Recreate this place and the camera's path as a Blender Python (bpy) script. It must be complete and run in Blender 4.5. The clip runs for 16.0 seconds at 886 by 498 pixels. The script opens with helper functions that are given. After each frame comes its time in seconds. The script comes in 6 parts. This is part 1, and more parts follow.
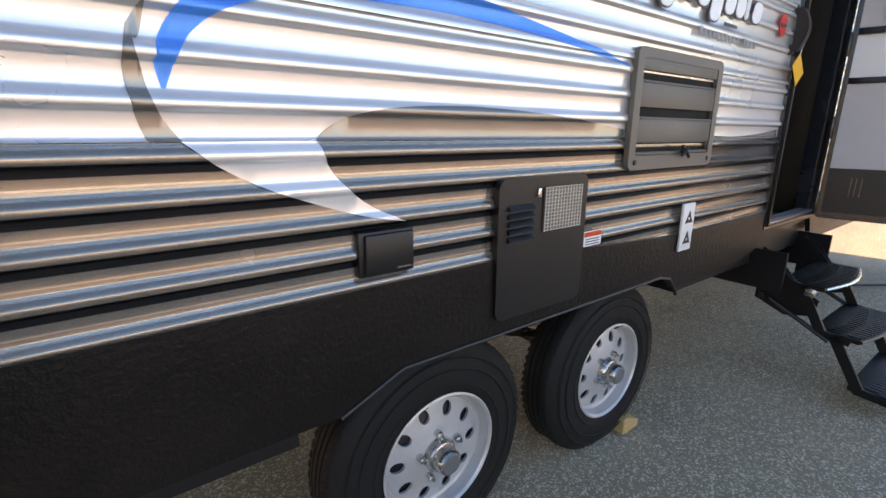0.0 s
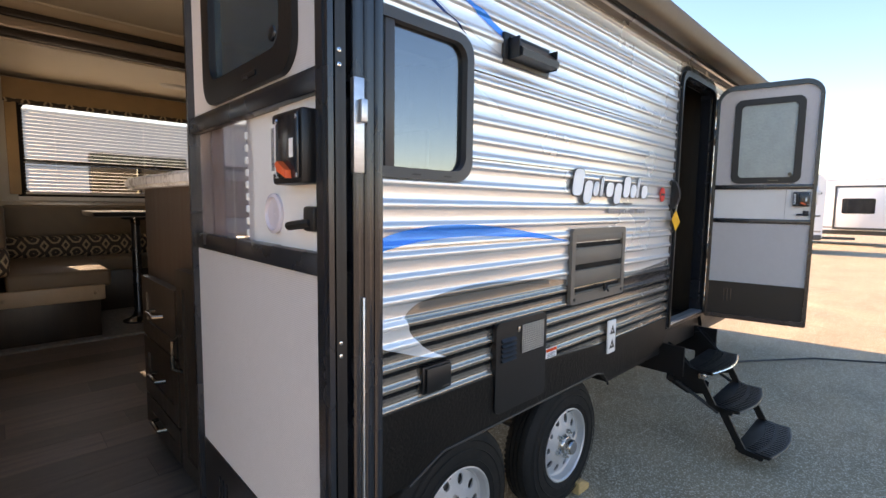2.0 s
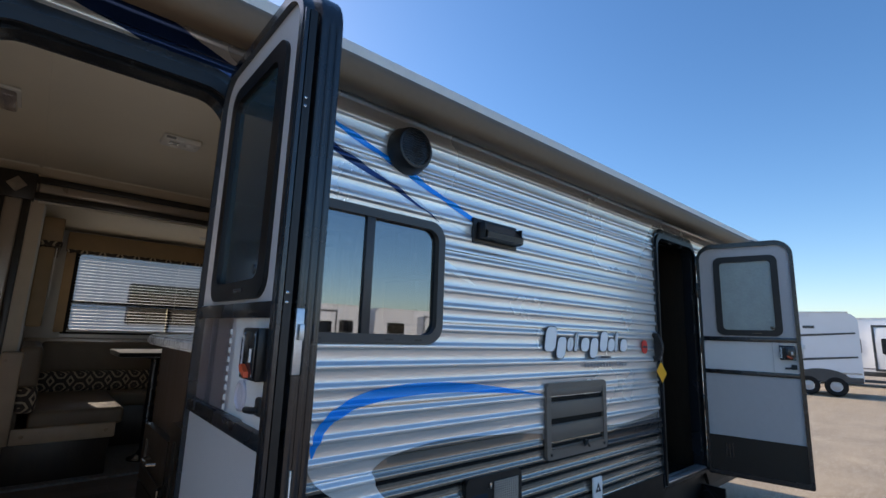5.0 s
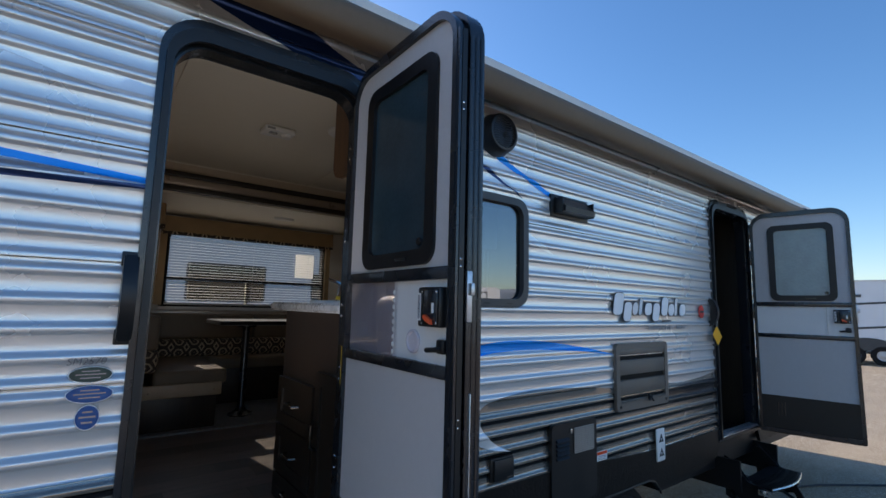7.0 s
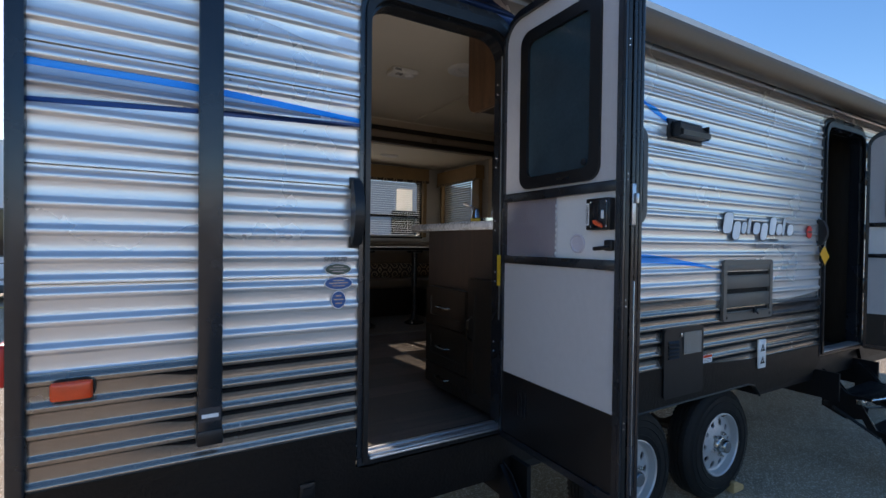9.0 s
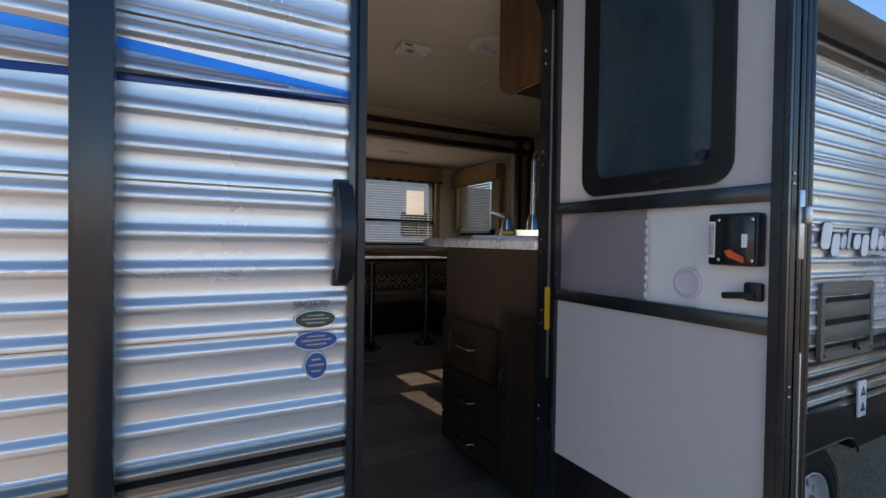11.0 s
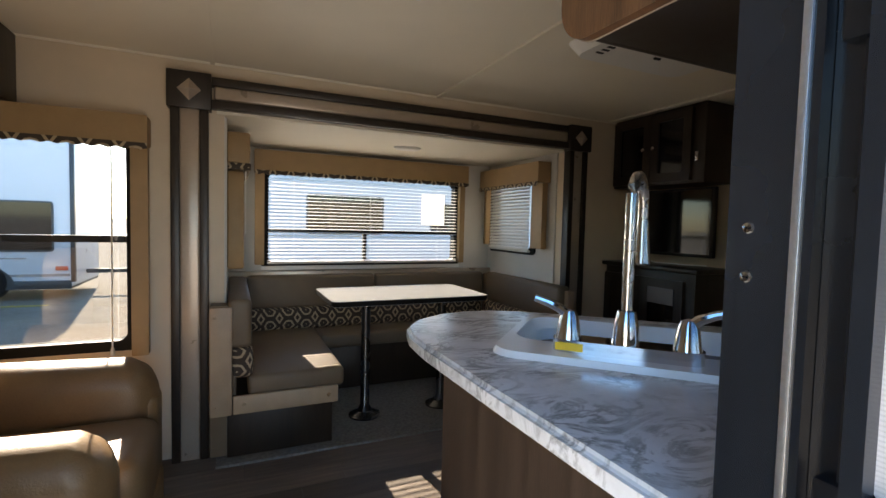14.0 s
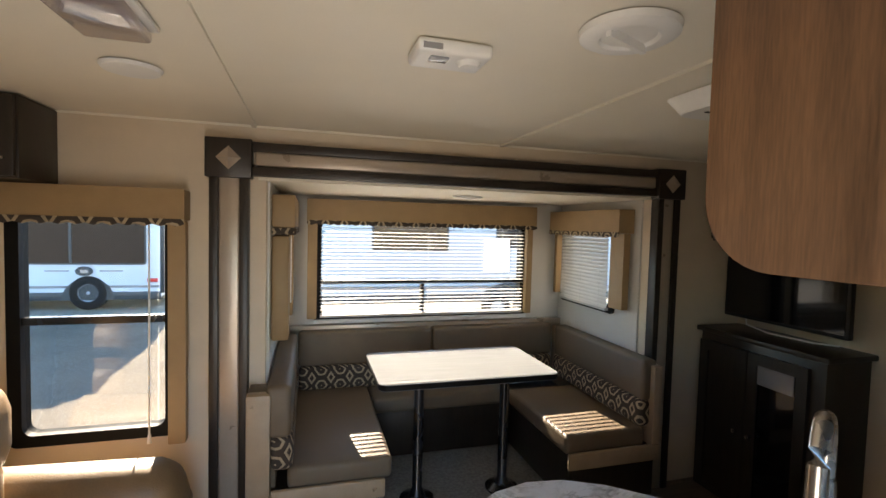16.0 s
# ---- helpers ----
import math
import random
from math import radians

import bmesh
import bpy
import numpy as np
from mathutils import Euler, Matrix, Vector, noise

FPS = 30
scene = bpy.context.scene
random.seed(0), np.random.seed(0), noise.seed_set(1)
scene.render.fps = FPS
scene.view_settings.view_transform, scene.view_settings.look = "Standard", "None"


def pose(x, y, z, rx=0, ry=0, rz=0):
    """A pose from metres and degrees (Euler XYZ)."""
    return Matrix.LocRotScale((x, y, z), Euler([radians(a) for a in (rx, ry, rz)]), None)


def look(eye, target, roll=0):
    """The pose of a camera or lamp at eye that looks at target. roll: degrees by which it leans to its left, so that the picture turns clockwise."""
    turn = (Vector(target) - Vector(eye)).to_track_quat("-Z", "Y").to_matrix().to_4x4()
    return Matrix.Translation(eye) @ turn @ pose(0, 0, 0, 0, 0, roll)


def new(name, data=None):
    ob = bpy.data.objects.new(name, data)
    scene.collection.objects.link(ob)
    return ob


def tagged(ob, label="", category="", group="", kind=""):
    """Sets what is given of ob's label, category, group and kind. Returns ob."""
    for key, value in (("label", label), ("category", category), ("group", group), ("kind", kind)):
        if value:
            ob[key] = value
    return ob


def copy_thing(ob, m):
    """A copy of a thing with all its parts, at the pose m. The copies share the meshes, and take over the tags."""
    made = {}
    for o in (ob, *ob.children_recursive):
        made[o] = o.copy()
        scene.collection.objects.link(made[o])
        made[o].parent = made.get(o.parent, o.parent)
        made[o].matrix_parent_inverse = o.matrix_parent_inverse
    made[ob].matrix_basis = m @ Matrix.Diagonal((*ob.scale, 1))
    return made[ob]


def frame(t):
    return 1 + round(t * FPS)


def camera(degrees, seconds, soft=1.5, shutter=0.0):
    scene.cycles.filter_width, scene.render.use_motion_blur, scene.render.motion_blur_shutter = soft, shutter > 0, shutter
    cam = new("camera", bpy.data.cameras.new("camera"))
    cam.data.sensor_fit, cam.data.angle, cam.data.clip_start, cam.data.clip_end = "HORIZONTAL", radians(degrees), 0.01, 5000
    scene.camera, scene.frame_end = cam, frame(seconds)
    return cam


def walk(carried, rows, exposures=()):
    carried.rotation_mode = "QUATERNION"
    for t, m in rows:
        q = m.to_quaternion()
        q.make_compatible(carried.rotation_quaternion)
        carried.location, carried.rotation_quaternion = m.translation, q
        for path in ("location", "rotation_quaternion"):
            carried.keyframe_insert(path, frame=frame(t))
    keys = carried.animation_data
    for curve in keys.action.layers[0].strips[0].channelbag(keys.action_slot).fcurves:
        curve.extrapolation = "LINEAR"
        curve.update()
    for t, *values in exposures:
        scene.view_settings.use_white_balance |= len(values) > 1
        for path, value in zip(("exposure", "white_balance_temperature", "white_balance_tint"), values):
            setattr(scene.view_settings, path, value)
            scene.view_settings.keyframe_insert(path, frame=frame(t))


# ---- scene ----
cam = camera(87.1, 16.0)
PATH = [
    (0, (0.134, 0.145, 1.273), (1.308, 1.685, 0.775), 0.5),
    (0.5, (-0.037, 0.058, 1.338), (1.264, 1.496, 0.850), 0.7),
    (1, (-0.232, 0.006, 1.425), (1.125, 1.402, 0.970), 0.7),
    (1.5, (-0.375, -0.080, 1.506), (0.992, 1.326, 1.115), 0.6),
    (2, (-0.483, -0.175, 1.624), (0.906, 1.252, 1.437), 0.8),
    (2.5, (-0.558, -0.233, 1.695), (0.851, 1.186, 1.744), 1.2),
    (3, (-0.572, -0.284, 1.736), (0.842, 1.106, 2.001), 1.4),
    (3.5, (-0.478, -0.350, 1.752), (0.916, 1.045, 2.084), 1.6),
    (6, (-0.647, -0.540, 1.751), (0.591, 0.992, 2.096), 1.6),
    (6.5, (-0.778, -0.508, 1.728), (0.461, 1.028, 2.050), 1.4),
    (7, (-0.878, -0.511, 1.701), (0.333, 1.061, 1.947), 1.4),
    (7.5, (-0.996, -0.578, 1.678), (0.093, 1.092, 1.843), 1.1),
    (8, (-1.100, -0.602, 1.667), (-0.097, 1.125, 1.779), 1.0),
    (8.5, (-1.227, -0.584, 1.636), (-0.226, 1.147, 1.673), 0.9),
    (9, (-1.328, -0.575, 1.606), (-0.326, 1.156, 1.577), 0.7),
    (11.5, (-0.963, 0.122, 1.733), (-0.006, 1.878, 1.699), 0.9),
    (12, (-0.823, 0.305, 1.778), (0.130, 2.062, 1.712), 1.1),
    (12.5, (-0.737, 0.469, 1.795), (0.213, 2.227, 1.708), 1.4),
    (13, (-0.675, 0.633, 1.825), (0.276, 2.389, 1.717), 1.5),
    (13.5, (-0.593, 0.729, 1.886), (0.347, 2.491, 1.771), 1.3),
    (14, (-0.514, 0.806, 1.966), (0.311, 2.625, 1.864), 1.4),
    (14.5, (-0.496, 0.881, 2.041), (0.252, 2.734, 1.945), 1.5),
    (15, (-0.460, 0.974, 2.154), (0.245, 2.844, 2.058), 1.4),
    (15.5, (-0.411, 1.062, 2.208), (0.281, 2.936, 2.113), 1.4),
    (16, (-0.363, 1.108, 2.295), (0.191, 3.028, 2.197), 1.5),
]
EXPOSURES = [(0.0, 1.9, 10200, 29), (1.0, 1.85, 10200, 29), (2.0, 1.8, 9600, 25), (3.0, 1.52, 9200, 21), (3.7, 1.08, 7900, 16), (5.8, 0.45, 6500, 14), (7.0, 0.48, 6450, 14), (9.2, 0.67, 6600, 16), (11.3, 0.95, 7300, 19), (12.5, 1.25, 7100, 16), (13.5, 2.2, 7000, 12), (14.5, 2.9, 7050, 12), (16.0, 3.15, 7050, 12)]
walk(cam, [(t, look(eye, target, roll)) for t, eye, target, roll in PATH], EXPOSURES)

# ---- daylight ----
SUN_FROM = Vector((-0.14, 1.0, 0.58)).normalized()
world = bpy.data.worlds.new("sky")
scene.world = world
world.use_nodes = True
wn = world.node_tree.nodes
sky = wn.new("ShaderNodeTexSky")
sky.sky_type = "NISHITA"
sky.sun_disc = False
sky.sun_elevation = math.asin(SUN_FROM.z)
sky.sun_rotation = math.atan2(SUN_FROM.x, SUN_FROM.y)
sky.air_density, sky.dust_density, sky.ozone_density = 1.0, 0.5, 3.2
wn["Background"].inputs["Strength"].default_value = 0.14
rich = wn.new("ShaderNodeHueSaturation")
rich.inputs["Saturation"].default_value = 1.2
world.node_tree.links.new(sky.outputs[0], rich.inputs["Color"])
world.node_tree.links.new(rich.outputs[0], wn["Background"].inputs["Color"])
sun_data = bpy.data.lights.new("sun", "SUN")
sun_data.energy, sun_data.angle, sun_data.color = 3.8, radians(0.5), (1.0, 0.88, 0.72)
sun = new("sun", sun_data)
sun.matrix_world = look(SUN_FROM * 40, (0, 0, 0))
# added area lamp in the open rear door, aimed up: boosts lot daylight on the ceiling
ld = bpy.data.lights.new("doorway_fill", "AREA")
ld.shape, ld.size, ld.size_y, ld.energy, ld.color, ld.spread = "RECTANGLE", 0.52, 1.1, 0.7, (1.0, 0.93, 0.84), radians(140)
doorlight = new("doorway_fill", ld)
doorlight.matrix_world = look((-0.425, 1.045, 1.55), (-0.3, 3.0, 3.2))

# ---- materials ----
def mat(name, col, rough=0.5, metal=0.0, var=0.1, scale=6.0, bump=0.0, bscale=90.0, coat=0.0, stretch=(1, 1, 1), rvar=0.1, spec=0.5, coat_ior=1.5):
    m = bpy.data.materials.new(name)
    m.use_nodes = True
    nt = m.node_tree
    n, l = nt.nodes, nt.links
    b = n["Principled BSDF"]
    tc, mp = n.new("ShaderNodeTexCoord"), n.new("ShaderNodeMapping")
    mp.inputs["Scale"].default_value = stretch
    l.new(tc.outputs["Object"], mp.inputs[0])
    n1, n2 = n.new("ShaderNodeTexNoise"), n.new("ShaderNodeTexNoise")
    n1.inputs["Scale"].default_value, n1.inputs["Detail"].default_value = scale, 6
    n2.inputs["Scale"].default_value, n2.inputs["Detail"].default_value = bscale, 3
    l.new(mp.outputs[0], n1.inputs["Vector"])
    l.new(mp.outputs[0], n2.inputs["Vector"])
    mix = n.new("ShaderNodeMath")
    mix.operation = "MULTIPLY_ADD"
    mix.inputs[1].default_value = 0.5
    l.new(n2.outputs["Fac"], mix.inputs[0])
    l.new(n1.outputs["Fac"], mix.inputs[2])
    mr = n.new("ShaderNodeMapRange")
    mr.inputs["From Min"].default_value, mr.inputs["From Max"].default_value = 0.45, 1.05
    mr.inputs["To Min"].default_value, mr.inputs["To Max"].default_value = 1 - var, 1 + var
    l.new(mix.outputs[0], mr.inputs["Value"])
    mul = n.new("ShaderNodeMix")
    mul.data_type, mul.blend_type = "RGBA", "MULTIPLY"
    mul.inputs["Factor"].default_value = 1.0
    mul.inputs["A"].default_value = (*col, 1)
    l.new(mr.outputs[0], mul.inputs["B"])
    l.new(mul.outputs["Result"], b.inputs["Base Color"])
    rr = n.new("ShaderNodeMapRange")
    rr.inputs["From Min"].default_value, rr.inputs["From Max"].default_value = 0.3, 0.7
    rr.inputs["To Min"].default_value, rr.inputs["To Max"].default_value = max(0.02, rough - rvar * rough), min(1, rough + rvar * rough)
    l.new(n1.outputs["Fac"], rr.inputs["Value"])
    l.new(rr.outputs[0], b.inputs["Roughness"])
    b.inputs["Metallic"].default_value = metal
    b.inputs["Coat Weight"].default_value, b.inputs["Coat IOR"].default_value, b.inputs["Coat Roughness"].default_value = coat, coat_ior, 0.12
    b.inputs["Specular IOR Level"].default_value = spec
    if bump:
        bp = n.new("ShaderNodeBump")
        bp.inputs["Strength"].default_value, bp.inputs["Distance"].default_value = bump, 0.004
        l.new(n2.outputs["Fac"], bp.inputs["Height"])
        l.new(bp.outputs[0], b.inputs["Normal"])
    return m


def mixed(m, other, maker):
    """Blend a second colour into m's base colour by the factor socket that maker builds from object coordinates."""
    n, l = m.node_tree.nodes, m.node_tree.links
    b = n["Principled BSDF"]
    old = b.inputs["Base Color"].links[0].from_socket
    mx = n.new("ShaderNodeMix")
    mx.data_type = "RGBA"
    mx.inputs["B"].default_value = (*other, 1)
    l.new(old, mx.inputs["A"])
    l.new(maker(n, l), mx.inputs["Factor"])
    l.new(mx.outputs["Result"], b.inputs["Base Color"])
    return m


def calc(n, l, op, a, b=None, c=None):
    k = n.new("ShaderNodeMath")
    k.operation = op
    for i, v in enumerate((a, b, c)):
        if v is None:
            continue
        if isinstance(v, (int, float)):
            k.inputs[i].default_value = v
        else:
            l.new(v, k.inputs[i])
    return k.outputs[0]


def axes(n, l):
    tc, sp = n.new("ShaderNodeTexCoord"), n.new("ShaderNodeSeparateXYZ")
    l.new(tc.outputs["Object"], sp.inputs[0])
    return sp.outputs


SEAM, PANEL, PITCH = 1.482, 0.3145, 0.0699


def band(n, l, phase, lo, hi):
    return calc(n, l, "MULTIPLY", calc(n, l, "GREATER_THAN", phase, lo), calc(n, l, "LESS_THAN", phase, hi))


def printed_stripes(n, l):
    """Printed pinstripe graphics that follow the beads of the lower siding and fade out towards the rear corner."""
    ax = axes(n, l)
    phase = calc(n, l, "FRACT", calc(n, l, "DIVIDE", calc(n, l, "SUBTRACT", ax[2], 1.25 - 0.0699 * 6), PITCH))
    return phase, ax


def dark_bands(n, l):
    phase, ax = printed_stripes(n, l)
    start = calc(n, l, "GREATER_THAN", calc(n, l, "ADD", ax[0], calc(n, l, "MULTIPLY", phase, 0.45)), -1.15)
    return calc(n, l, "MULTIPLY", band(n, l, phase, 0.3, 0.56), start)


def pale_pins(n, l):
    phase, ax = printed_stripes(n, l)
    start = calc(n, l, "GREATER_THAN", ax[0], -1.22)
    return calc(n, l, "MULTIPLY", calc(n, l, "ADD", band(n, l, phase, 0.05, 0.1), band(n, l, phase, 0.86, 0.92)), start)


WHITE_SIDING = mat("white_siding", (0.77, 0.76, 0.75), 0.27, 0.6, var=0.02, scale=1.5, bscale=12, rvar=0.08)
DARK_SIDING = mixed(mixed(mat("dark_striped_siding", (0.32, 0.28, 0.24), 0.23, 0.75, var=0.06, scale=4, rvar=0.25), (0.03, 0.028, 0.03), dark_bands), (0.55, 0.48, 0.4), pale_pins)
BLUE_VINYL = mat("blue_vinyl", (0.0, 0.29, 0.9), 0.25, 0.2, var=0.06)
CHARCOAL_VINYL = mat("charcoal_vinyl", (0.07, 0.068, 0.07), 0.23, 0.6, var=0.08)
NAVY_VINYL = mat("navy_vinyl", (0.015, 0.04, 0.13), 0.2, 0.5, var=0.08)
TAUPE_VINYL = mat("taupe_vinyl", (0.3, 0.27, 0.24), 0.23, 0.7, var=0.06)
GREY_VINYL = mat("grey_vinyl", (0.42, 0.43, 0.46), 0.2, 0.6, var=0.06)
PALE_VINYL = mat("white_vinyl", (0.88, 0.88, 0.87), 0.24, 0.5, var=0.03)
SKIRT = mat("black_textured_skirt", (0.01, 0.008, 0.007), 0.36, var=0.25, scale=5, bump=0.6, bscale=95, spec=0.22)
BLACK = mat("black_plastic", (0.006, 0.006, 0.007), 0.4, var=0.2, bump=0.1, bscale=250)
BLACK_TRIM = mat("black_aluminium_trim", (0.011, 0.014, 0.019), 0.24, var=0.2, rvar=0.4, spec=0.7)
FRAME_BLACK = mat("black_window_frame", (0.007, 0.007, 0.007), 0.6, var=0.15, spec=0.15)
RUBBER = mat("tyre_rubber", (0.008, 0.008, 0.008), 0.7, spec=0.3, var=0.3, scale=20, bump=0.15, bscale=160)
RIM = mat("silver_painted_steel", (0.5, 0.5, 0.5), 0.36, 0.35, var=0.08, scale=14)
STEEL = mat("brushed_steel", (0.62, 0.6, 0.57), 0.24, 1.0, var=0.08, scale=30, rvar=0.3)
PULL = mat("dark_bronze_pull", (0.14, 0.12, 0.1), 0.25, 1.0, var=0.1)
CHROME = mat("chrome", (0.72, 0.72, 0.73), 0.08, 1.0, var=0.03)
ALU = mat("aluminium_sill", (0.6, 0.62, 0.65), 0.35, 0.9, var=0.1, scale=25, stretch=(1, 8, 8))
BROWN_PLASTIC = mat("taupe_plastic_vent", (0.14, 0.12, 0.1), 0.45, var=0.1, bump=0.1, bscale=300)
AWNING = mat("taupe_awning_vinyl", (0.15, 0.105, 0.066), 0.6, var=0.12, scale=3, bump=0.1, bscale=40)
AWN_STRIPE = mat("cream_awning_rail", (0.62, 0.57, 0.48), 0.5, var=0.06)


def fine_ribs(n, l):
    return calc(n, l, "MULTIPLY", calc(n, l, "GREATER_THAN", calc(n, l, "FRACT", calc(n, l, "DIVIDE", axes(n, l)[2], 0.0032)), 0.6), 0.5)


PANEL_GREY = mixed(mat("pale_grey_door_panel", (0.56, 0.54, 0.54), 0.55, var=0.05, scale=40, bump=0.15, bscale=500), (0.4, 0.39, 0.39), fine_ribs)
PANEL_WHITE = mat("white_door_panel", (0.78, 0.77, 0.76), 0.35, var=0.03)
ORANGE = mat("orange_lens", (0.82, 0.07, 0.01), 0.2, var=0.08, coat=0.6)
ORANGE_RED = mat("orange_red_plastic", (0.85, 0.11, 0.03), 0.4, var=0.06)
RED = mat("red_plastic", (0.7, 0.03, 0.02), 0.3, var=0.08)
YELLOW = mat("yellow_card", (0.85, 0.55, 0.03), 0.5, var=0.06)
PAPER = mat("white_paper", (0.85, 0.84, 0.82), 0.7, var=0.03)
INK = mat("printed_ink", (0.04, 0.04, 0.045), 0.5)
ROOF = mat("white_roof_membrane", (0.7, 0.7, 0.68), 0.6, var=0.08)
WOOD_BLOCK = mat("pine_wood", (0.5, 0.32, 0.14), 0.7, var=0.2, scale=8, stretch=(1, 8, 8), bump=0.2)
CEILING = mat("ivory_ceiling_panel", (0.83, 0.77, 0.65), 0.55, var=0.03, scale=5, bump=0.06, bscale=200)
WALLPAPER = mat("beige_wallboard", (0.68, 0.57, 0.43), 0.6, var=0.05, scale=9, bump=0.05, bscale=300)
DARKWOOD = mat("dark_espresso_wood", (0.024, 0.017, 0.012), 0.38, var=0.4, scale=5, stretch=(9, 9, 1), bump=0.08, bscale=60)
WALNUT = mat("walnut_panel", (0.14, 0.07, 0.034), 0.45, var=0.5, scale=4, stretch=(9, 9, 0.8), bump=0.08, bscale=50)
SATIN = mat("champagne_trim", (0.42, 0.35, 0.28), 0.3, 0.3, var=0.06)
VALANCE = mat("tan_faux_leather", (0.34, 0.225, 0.11), 0.5, var=0.1, scale=12, bump=0.15, bscale=240)
CUSHION = mat("taupe_upholstery", (0.155, 0.116, 0.076), 0.55, var=0.12, scale=10, bump=0.2, bscale=260)
BEIGE_LEATHER = mat("beige_faux_leather", (0.4, 0.3, 0.2), 0.45, var=0.1, scale=12, bump=0.18, bscale=200)
RECLINER = mat("brown_leather", (0.2, 0.128, 0.062), 0.42, var=0.15, scale=8, bump=0.25, bscale=160)
CARPET = mat("grey_carpet", (0.2, 0.2, 0.19), 0.95, var=0.4, scale=60, bump=0.9, bscale=300)
SINK = mat("white_sink", (0.86, 0.87, 0.89), 0.2, var=0.02, coat=0.3)
BLIND = mat("ivory_blind_slat", (0.62, 0.61, 0.58), 0.45, var=0.03)
SCREEN_TV = mat("tv_glass", (0.006, 0.006, 0.008), 0.06, var=0.1)
NEIGH = mat("neighbour_white_panel", (0.74, 0.76, 0.79), 0.3, var=0.04, scale=1.5)
NEIGH_TRIM = mat("neighbour_dark_trim", (0.05, 0.055, 0.06), 0.35, var=0.15)
LENS_WHITE = mat("white_plastic", (0.8, 0.79, 0.76), 0.4, var=0.03)


def marble(n, l):
    """Soft broken veins: the ridges of one warped noise, faded in and out by a second."""
    tc, no, wv, fade = n.new("ShaderNodeTexCoord"), n.new("ShaderNodeTexNoise"), n.new("ShaderNodeMapRange"), n.new("ShaderNodeTexNoise")
    mp = n.new("ShaderNodeMapping")
    mp.inputs["Scale"].default_value, mp.inputs["Rotation"].default_value = (1.0, 2.1, 1.0), (0, 0, 0.7)
    no.inputs["Scale"].default_value, no.inputs["Detail"].default_value, no.inputs["Distortion"].default_value = 6.5, 11, 1.6
    no.inputs["Roughness"].default_value = 0.62
    fade.inputs["Scale"].default_value, fade.inputs["Detail"].default_value = 9.0, 5
    l.new(tc.outputs["Object"], mp.inputs[0])
    l.new(mp.outputs[0], no.inputs["Vector"])
    l.new(tc.outputs["Object"], fade.inputs["Vector"])
    d = calc(n, l, "ABSOLUTE", calc(n, l, "SUBTRACT", no.outputs["Fac"], 0.5))
    l.new(d, wv.inputs["Value"])
    wv.inputs["From Min"].default_value, wv.inputs["From Max"].default_value = 0.0, 0.07
    wv.inputs["To Min"].default_value, wv.inputs["To Max"].default_value = 0.85, 0.0
    soft = n.new("ShaderNodeMapRange")
    soft.inputs["From Min"].default_value, soft.inputs["From Max"].default_value = 0.36, 0.62
    l.new(fade.outputs["Fac"], soft.inputs["Value"])
    return calc(n, l, "MULTIPLY", wv.outputs[0], soft.outputs[0])


MARBLE = mixed(mat("grey_marbled_laminate", (0.74, 0.75, 0.77), 0.2, var=0.1, scale=14), (0.22, 0.22, 0.22), marble)


def speckle(n, l):
    tc, vo, mr = n.new("ShaderNodeTexCoord"), n.new("ShaderNodeTexVoronoi"), n.new("ShaderNodeMapRange")
    vo.inputs["Scale"].default_value = 150
    l.new(tc.outputs["Object"], vo.inputs["Vector"])
    sp = n.new("ShaderNodeSeparateColor")
    l.new(vo.outputs["Color"], sp.inputs[0])
    l.new(sp.outputs[0], mr.inputs["Value"])
    mr.inputs["From Min"].default_value, mr.inputs["From Max"].default_value = 0.62, 0.95
    mr.inputs["To Max"].default_value = 0.75
    return mr.outputs[0]


ASPHALT = mixed(mat("worn_asphalt", (0.3, 0.232, 0.155), 0.9, var=0.35, scale=1.3, bump=1.0, bscale=170), (0.8, 0.7, 0.55), speckle)


def trellis(n, l):
    """Chain of nested medallions woven into the bolster fabric."""
    ax = axes(n, l)
    s = calc(n, l, "MULTIPLY", calc(n, l, "ABSOLUTE", calc(n, l, "SUBTRACT", calc(n, l, "FRACT", calc(n, l, "DIVIDE", calc(n, l, "ADD", ax[0], ax[1]), 0.12)), 0.5)), 2.0)
    t = calc(n, l, "MULTIPLY", calc(n, l, "ABSOLUTE", calc(n, l, "SUBTRACT", calc(n, l, "FRACT", calc(n, l, "DIVIDE", calc(n, l, "ADD", ax[2], 0.005), 0.1)), 0.5)), 2.0)
    d = calc(n, l, "MAXIMUM", calc(n, l, "MULTIPLY_ADD", t, 0.45, calc(n, l, "MULTIPLY", s, 0.85)), calc(n, l, "MULTIPLY_ADD", s, 0.2, calc(n, l, "MULTIPLY", t, 0.8)))
    return calc(n, l, "GREATER_THAN", calc(n, l, "FRACT", calc(n, l, "MULTIPLY_ADD", d, 1.9, 0.25)), 0.36)


BOLSTER = mixed(mat("patterned_bolster_fabric", (0.42, 0.34, 0.23), 0.8, var=0.15, scale=30, bump=0.4, bscale=350), (0.05, 0.037, 0.028), trellis)
PLANK = mat("grey_brown_vinyl_plank", (0.13, 0.105, 0.085), 0.45, var=0.4, scale=3.5, stretch=(1.2, 14, 1), bump=0.1, bscale=40)
n_, l_ = PLANK.node_tree.nodes, PLANK.node_tree.links
info = n_.new("ShaderNodeObjectInfo")
vary = n_.new("ShaderNodeMapRange")
vary.inputs["To Min"].default_value, vary.inputs["To Max"].default_value = 0.7, 1.35
l_.new(info.outputs["Random"], vary.inputs["Value"])
tint = n_.new("ShaderNodeMix")
